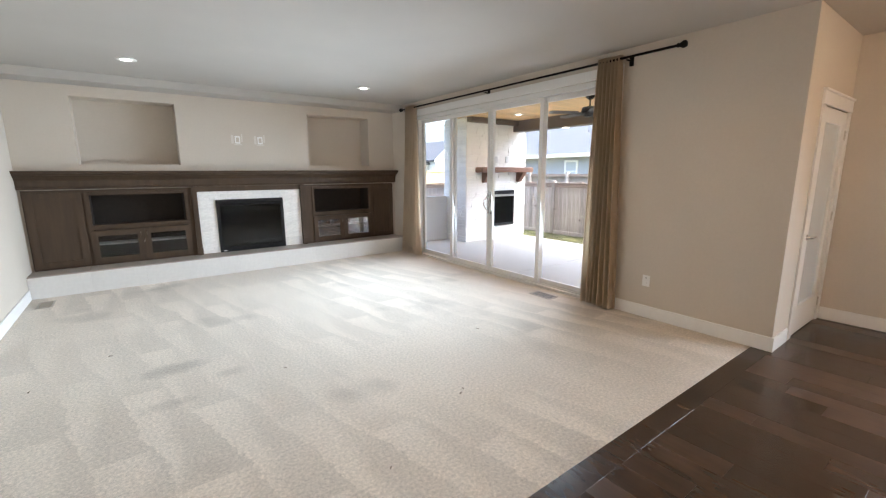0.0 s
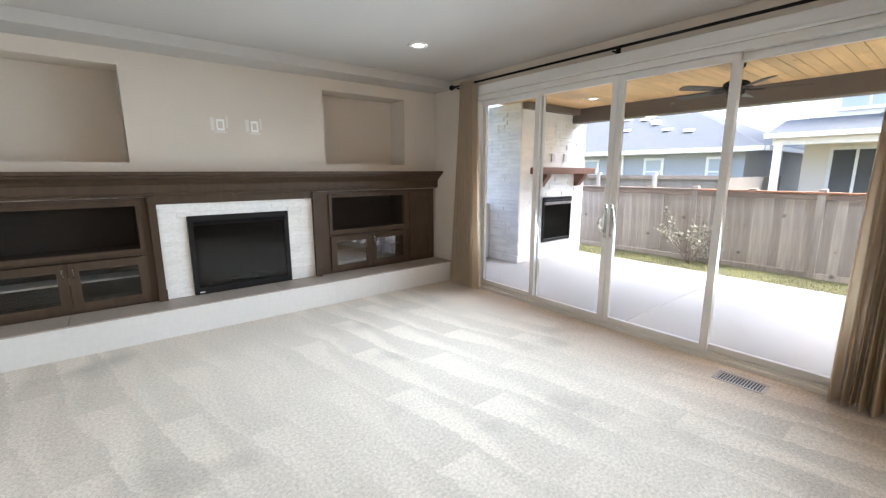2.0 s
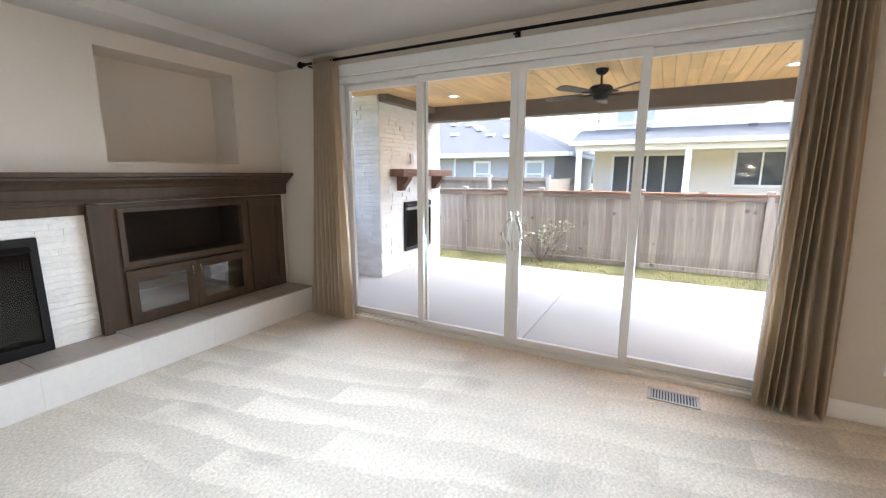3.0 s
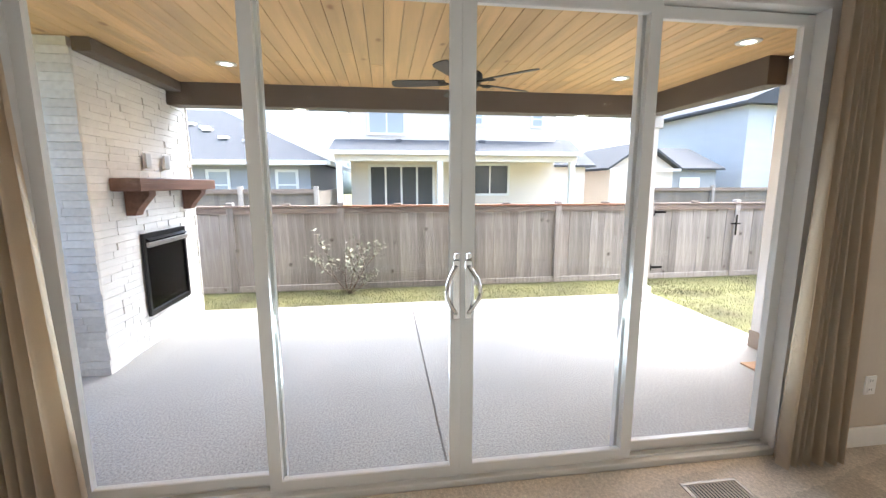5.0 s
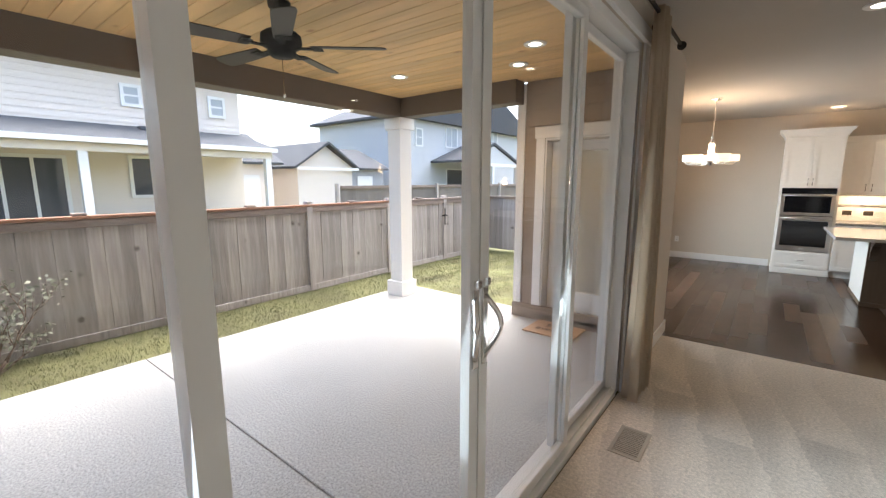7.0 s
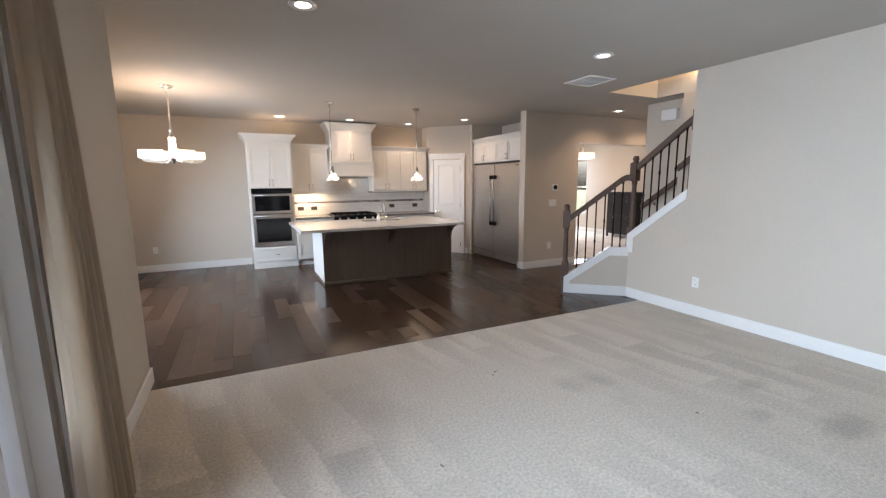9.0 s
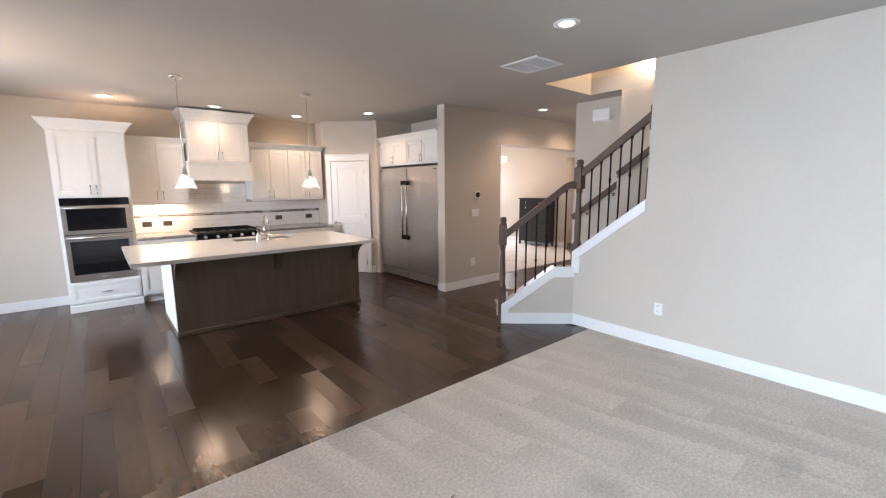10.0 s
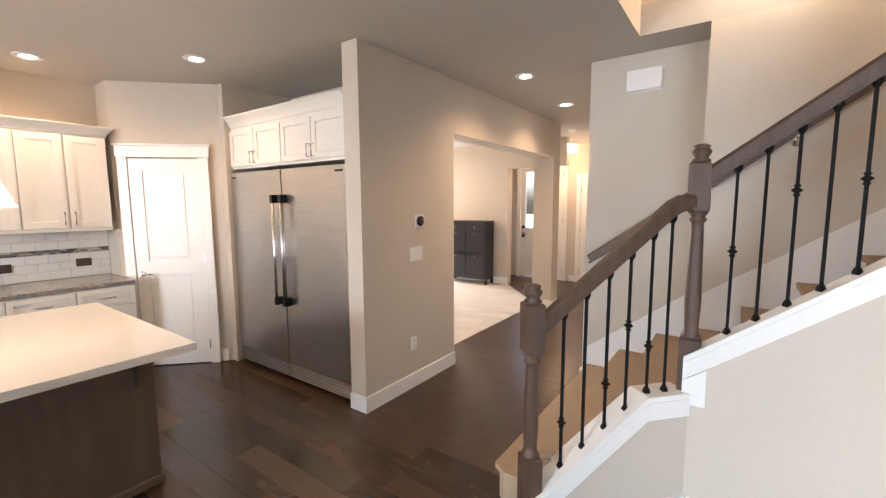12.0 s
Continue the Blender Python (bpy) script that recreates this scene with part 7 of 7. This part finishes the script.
def house_cream():
    X = 20.0
    ob = thing("house", (X + 4, 2, GROUND), "two-storey cream sided house with a covered back porch", "house", "neighbouring houses")
    g = GROUND - 0.2
    y0, y1 = -2.25, 6.45
    wall = bxs([(X, X + 9, y0, y1, g, 5.55)])
    lap_wall(wall, X, y0, y1, g, 5.5, 0.19)
    part("wall", wall, WHITESIDING, ob)
    roof = bmesh.new()
    extrude_quick(roof, [(X - 0.55, 5.45), (X + 4.5, 8.2), (X + 9.6, 5.45), (X + 9.6, 5.3), (X - 0.55, 5.3)], y0 - 0.5, y1 + 0.5, "y")
    part("roof", roof, SHINGLE, ob)
    part("gutter", bx(X - 0.68, X - 0.551, y0 - 0.5, y1 + 0.5, 5.30, 5.44), TRIM, ob)
    # porch
    pr = bmesh.new()
    extrude_quick(pr, [(X - 2.3, 2.74), (X - 0.02, 3.35), (X - 0.02, 3.25), (X - 2.3, 2.62)], y0 - 0.1, y1 + 0.6, "y")
    part("porch_roof", pr, SHINGLE, ob)
    part("porch_gutter", bx(X - 2.42, X - 2.301, y0 - 0.1, y1 + 0.6, 2.60, 2.74), TRIM, ob)
    part("porch_beam", bx(X - 2.2, X - 2.0, y0, y1 + 0.4, 2.38, 2.60), WHITESIDING, ob)
    part("porch_ceiling", bx(X - 2.0, X - 0.03, y0, y1 + 0.4, 2.50, 2.56), WHITESIDING, ob)
    for y in (y1 + 0.25, 3.05, y0 + 0.15):
        part("porch_post", bx(X - 2.2, X - 2.0, y - 0.1, y + 0.1, g, 2.38), TRIM, ob)
    d = part("patio_door", bxs([(X - 0.06, X - 0.021, 3.0, 5.75, 2.25, 2.35), (X - 0.06, X - 0.021, 3.0, 3.1, g, 2.25), (X - 0.06, X - 0.021, 5.65, 5.75, g, 2.25)] + [(X - 0.055, X - 0.021, y - 0.04, y + 0.04, g, 2.25) for y in (3.75, 4.4, 5.05)]), TRIM, ob)
    part("pane", bx(X - 0.04, X - 0.022, 3.1, 5.65, g, 2.25), WINDOWPANE, d)
    far_window(ob, X - 0.02, -0.15, 1.40, 1.15, 2.32, "v")
    far_window(ob, X - 0.02, 4.28, 5.65, 3.62, 4.85, "v", BLIND)
    far_window(ob, X - 0.02, 1.02, 1.40, 4.05, 4.55, "h", BLIND)
    far_window(ob, X - 0.02, -1.62, -1.22, 4.0, 4.55, "h", BLIND)
    # single-storey garage beyond
    gar = bxs([(X + 3, X + 9, -5.2, y0 - 0.02, g, 2.55)])
    lap_wall(gar, X + 3, -5.2, y0 - 0.02, g, 2.5, 0.19)
    part("garage_wall", gar, WHITESIDING, ob)
    gr = bmesh.new()
    extrude_quick(gr, [(X + 2.6, 2.5), (X + 6, 4.1), (X + 9.4, 2.5), (X + 9.4, 2.4), (X + 2.6, 2.4)], -5.6, y0 - 0.03, "y")
    part("garage_roof", gr, SHINGLE, ob)
    part("garage_door", bx(X + 2.93, X + 2.98, -4.5, -3.5, g, 1.9), TRIM, ob)
    for y in (4.5, 1.1):
        part("roof_vent", bx(X - 0.6, X - 0.3, y - 0.12, y + 0.12, 3.21, 3.32), SHINGLE, ob)


house_cream()


def house_grey():
    X = 19.0
    ob = thing("house", (X + 4, 14, GROUND), "long grey sided single-storey house with a dark roof", "house", "neighbouring houses")
    g = GROUND - 0.2
    wall = bxs([(X, X + 10, 7.9, 24, g, 2.40)])
    lap_wall(wall, X, 7.9, 24, g, 2.36, 0.19)
    part("wall", wall, GREYSIDING, ob)
    roof = bmesh.new()
    lo, hi = 2.42, 5.0
    v = [roof.verts.new(p) for p in ((X - 0.5, 7.2, lo), (X + 10.5, 7.2, lo), (X + 10.5, 24.5, lo), (X - 0.5, 24.5, lo), (X + 5, 12.6, hi), (X + 5, 19.0, hi))]
    for f in ((0, 1, 4), (1, 2, 5, 4), (2, 3, 5), (3, 0, 4, 5), (3, 2, 1, 0)):
        roof.faces.new([v[i] for i in f])
    part("roof", roof, SHINGLE, ob)
    part("gutter", bxs([(X - 0.62, X - 0.501, 7.2, 24.5, 2.26, 2.42), (X - 0.5, X + 10.5, 7.08, 7.2, 2.26, 2.42)]), TRIM, ob)
    part("fascia", bx(X - 0.5, X - 0.02, 7.9, 24, 2.24, 2.30), TRIM, ob)
    for y in (8.75, 11.2, 14.2):
        far_window(ob, X - 0.02, y - 0.32, y + 0.32, 1.05, 2.0, "h", BLIND)
    for k, (s, y) in enumerate(((0.35, 11.4), (0.5, 12.3), (0.55, 12.5), (0.4, 13.5), (0.62, 13.2), (0.3, 10.4), (0.66, 14.2))):
        z = lo + (hi - lo) * s
        part("roof_vent", bx(X - 0.5 + 5.5 * s - 0.15, X - 0.5 + 5.5 * s + 0.2, y - 0.18, y + 0.18, z, z + 0.12), TRIM, ob)
    part("downspout", bx(X - 0.1, X - 0.03, 12.55, 12.63, g, 2.26), TRIM, ob)


house_grey()


def house_pale():
    X = 24.0
    ob = thing("house", (X + 4, -22, GROUND), "tall pale grey sided house with a gabled porch", "house", "neighbouring houses")
    g = GROUND - 0.2
    wall = bxs([(X, X + 9, -34, -15.3, g, 6.3)])
    lap_wall(wall, X, -34, -15.3, g, 6.3, 0.2)
    lap_wall(wall, -15.3, X, X + 9, g, 6.3, 0.2, 1, "y")
    part("wall", wall, PALEGREYSIDING, ob)
    roof = bmesh.new()
    extrude_quick(roof, [(-14.7, 6.1), (-24.6, 10.2), (-34.6, 6.1), (-34.6, 5.95), (-14.7, 5.95)], X - 0.5, X + 9.5, "x")
    part("roof", roof, SHINGLE, ob)
    for y, z in ((-21.2, 5.0), (-27.5, 5.2)):
        far_window(ob, X - 0.02, y - 0.7, y + 0.7, z - 0.7, z + 0.75, "v", BLIND)
    far_window(ob, X - 0.02, -17.6, -17.0, 4.2, 5.3, "h", BLIND)
    pr = bmesh.new()
    extrude_quick(pr, [(-18.6, 3.1), (-23.0, 4.6), (-27.4, 3.1), (-27.4, 2.95), (-23.0, 4.4), (-18.6, 2.95)], X - 3.0, X - 0.02, "x")
    part("porch_roof", pr, SHINGLE, ob)
    gable = bmesh.new()
    extrude_quick(gable, [(-19.2, 3.0), (-23.0, 4.32), (-26.8, 3.0)], X - 2.9, X - 2.8, "x")
    part("porch_gable", gable, PALEGREYSIDING, ob)
    part("porch_beam", bx(X - 2.95, X - 2.7, -27.0, -18.9, 2.75, 3.0), TRIM, ob)
    for y in (-19.1, -22.9, -26.8):
        part("porch_post", bx(X - 2.95, X - 2.7, y - 0.14, y + 0.14, g, 2.75), TRIM, ob)
    far_window(ob, X - 0.02, -25.2, -20.6, 0.6, 2.5, "v")
    # detached garage with its gable towards the yard
    G = 23.0
    gb = thing("garage", (G, -9, GROUND), "small cream gabled garage with a grey side", "garage", "neighbouring houses")
    bm = bmesh.new()
    extrude_quick(bm, [(-6.6, g), (-6.6, 2.4), (-8.4, 3.5), (-10.2, 2.4), (-10.2, g)], G, G + 6, "x")
    part("wall", bm, WHITESIDING, gb)
    r = bmesh.new()
    extrude_quick(r, [(-6.3, 2.25), (-8.4, 3.6), (-10.5, 2.25), (-10.5, 2.37), (-8.4, 3.74), (-6.3, 2.37)], G - 0.35, G + 6.3, "x")
    part("roof", r, SHINGLE, gb)
    part("rake_board", bxs([(G - 0.38, G - 0.351, -10.4, -6.4, 2.2, 2.34)]), TRIM, gb)
    part("side_wing", bx(G + 0.5, G + 6, -13.2, -10.22, g, 2.45), GREYSIDING, gb)
    sw = bmesh.new()
    extrude_quick(sw, [(G + 0.2, 2.4), (G + 3.2, 3.7), (G + 6.3, 2.4), (G + 6.3, 2.3), (G + 0.2, 2.3)], -13.5, -9.0, "y")
    part("side_roof", sw, SHINGLE, gb)
    part("side_door", bx(G + 0.44, G + 0.49, -12.2, -11.0, g, 1.9), TRIM, gb)


house_pale()


def house_gable():
    """A far house with its gable towards the yards."""
    ob = thing("house", (29, 40, GROUND), "far pale gabled house with white trim", "house", "neighbouring houses")
    g, Y = GROUND - 0.2, 37.0
    bm = bmesh.new()
    extrude_quick(bm, [(26.4, g), (26.4, 2.9), (28.6, 4.7), (30.8, 2.9), (30.8, g)], Y, Y + 9, "y")
    part("wall", bm, PALEGREYSIDING, ob)
    r = bmesh.new()
    extrude_quick(r, [(26.0, 2.62), (28.6, 4.75), (31.2, 2.62), (31.2, 2.8), (28.6, 4.95), (26.0, 2.8)], Y - 0.4, Y + 9.4, "y")
    part("roof", r, SHINGLE, ob)
    t = bmesh.new()
    extrude_quick(t, [(26.0, 2.55), (28.6, 4.68), (31.2, 2.55), (31.2, 2.82), (28.6, 4.97), (26.0, 2.82)], Y - 0.46, Y - 0.401, "y")
    part("rake_board", t, TRIM, ob)
    w = part("window", bxs([(27.9, 28.0, Y - 0.06, Y, 1.6, 2.9), (29.2, 29.3, Y - 0.06, Y, 1.6, 2.9), (28.0, 29.2, Y - 0.06, Y, 2.8, 2.9), (28.0, 29.2, Y - 0.06, Y, 1.6, 1.7)]), TRIM, ob)
    part("pane", bx(28.0, 29.2, Y - 0.03, Y - 0.02, 1.7, 2.8), BLIND, w)
    part("wing_wall", bx(21.5, 26.38, Y + 1.5, Y + 8, g, 2.5), PALEGREYSIDING, ob)
    wr = bmesh.new()
    extrude_quick(wr, [(Y + 1.0, 2.4), (Y + 4.8, 4.4), (Y + 8.5, 2.4), (Y + 8.5, 2.3), (Y + 1.0, 2.3)], 21.0, 28.0, "x")
    part("wing_roof", wr, SHINGLE, ob)


house_gable()


def far_fence():
    ob = thing("far_fence", (14.0, 0, GROUND), "grey-brown board fence between the neighbouring yards", "fence")
    bm = bmesh.new()
    rnd = random.Random(3)
    FARB = material("far_fence_boards", (0.185, 0.16, 0.14), 0.9, grain=0.15, grain_scale=20, stretch=(1, 1, 0.1), vary=0.15, island=True)

    def run(x0, y0, x1, y1):
        a, b = Vector((x0, y0, 0)), Vector((x1, y1, 0))
        n = int((b - a).length / 0.15)
        ang = math.degrees(math.atan2(b.y - a.y, b.x - a.x))
        for k in range(n):
            p = a.lerp(b, (k + 0.5) / n)
            box(bm, -0.074, 0.074, -0.01, 0.01, GROUND - 0.1, 1.36 + rnd.uniform(-0.01, 0.01), m=pose(p.x, p.y, 0, 0, 0, ang))

    run(14.5, 7.0, 14.5, 26.0)
    run(14.5, 7.0, 20, 7.0)
    run(16.5, -4.2, 16.5, -40.0)
    tagged(part("boards", bm, FARB, ob), kind="stuff")
    posts = mesh_of("post", bx(-0.06, 0.06, -0.06, 0.06, GROUND - 0.1, 1.5), FENCE)
    for x, ys in ((14.44, range(7, 27, 2)), (16.44, range(-40, -3, 3))):
        for y in ys:
            piece("post", posts, ob, pose(x - 14.0, y, -GROUND))
    part("rail", bxs([(14.43, 14.49, 7, 26, 1.30, 1.42), (16.43, 16.49, -40, -4.2, 1.30, 1.42)]), FENCECAP, ob)


far_fence()


def far_woods():
    rnd = random.Random(40)
    bm = bmesh.new()
    for k in range(900):
        y = rnd.uniform(-90, 190)
        x = 85 + rnd.uniform(-10, 10)
        h = 4.5 + 3.0 * noise.noise((y * 0.05, 0.3, 0)) + rnd.uniform(-1.2, 1.2)
        w = rnd.uniform(0.7, 1.3)
        lathe([(1.1 * w, 0), (1.7 * w, h * 0.3), (1.5 * w, h * 0.5), (1.1 * w, h * 0.72), (0.5 * w, h * 0.93), (0.1, h)], (x, y, GROUND), 6, None, bm)
    solid("far_woods", bm, FAINT, "hazy line of distant trees", "trees", kind="stuff")


far_woods()


# ---- hardwood planks, laid along y ----
def planks():
    rnd = random.Random(33)
    lengths = [0.6, 0.9, 1.2, 1.5]
    W = 0.157
    near = {}
    for L in lengths:
        near[L] = mesh_of("plank", bx(0.0004, W - 0.0004, 0.0004, L - 0.0004, -0.011, 0.0, bevel=0.0008), PLANK)
    # border board along the carpet edge
    x = -1.04
    while x < 4.3:
        L = rnd.choice((1.2, 1.5))
        L = min(L, 4.3 - x)
        part("border_plank", bx(x + 0.0004, x + L - 0.0004, 1.2004, CARPET_Y - 0.001, -0.011, -0.0005, bevel=0.0008), PLANK, subfloor)
        x += L
    x = -7.1 + 39 * W
    while x < EAST:
        y = BACK - rnd.uniform(0, 1.0)
        top = 1.20
        while y < top:
            L = rnd.choice(lengths)
            reach = L if top - y - L > 0.25 else top - y
            o = piece("plank", near[L], subfloor, pose(x, y, 0))
            o.scale = (1, reach / L, 1)
            y += reach + 1e-6
        x += W
    # the hall
    hall = bmesh.new()
    x = -7.1
    while x < -1.0:
        y = -2.8 - rnd.uniform(0, 0.8)
        while y < 1.06:
            L = rnd.choice(lengths)
            box(hall, x + 0.0004, x + W - 0.0004, y + 0.0004, min(y + L, 1.06) - 0.0004, -0.011, 0.0, bevel=0.0008)
            y += L
        x += W
    tagged(part("hall_planks", hall, PLANK, subfloor), kind="stuff")


planks()
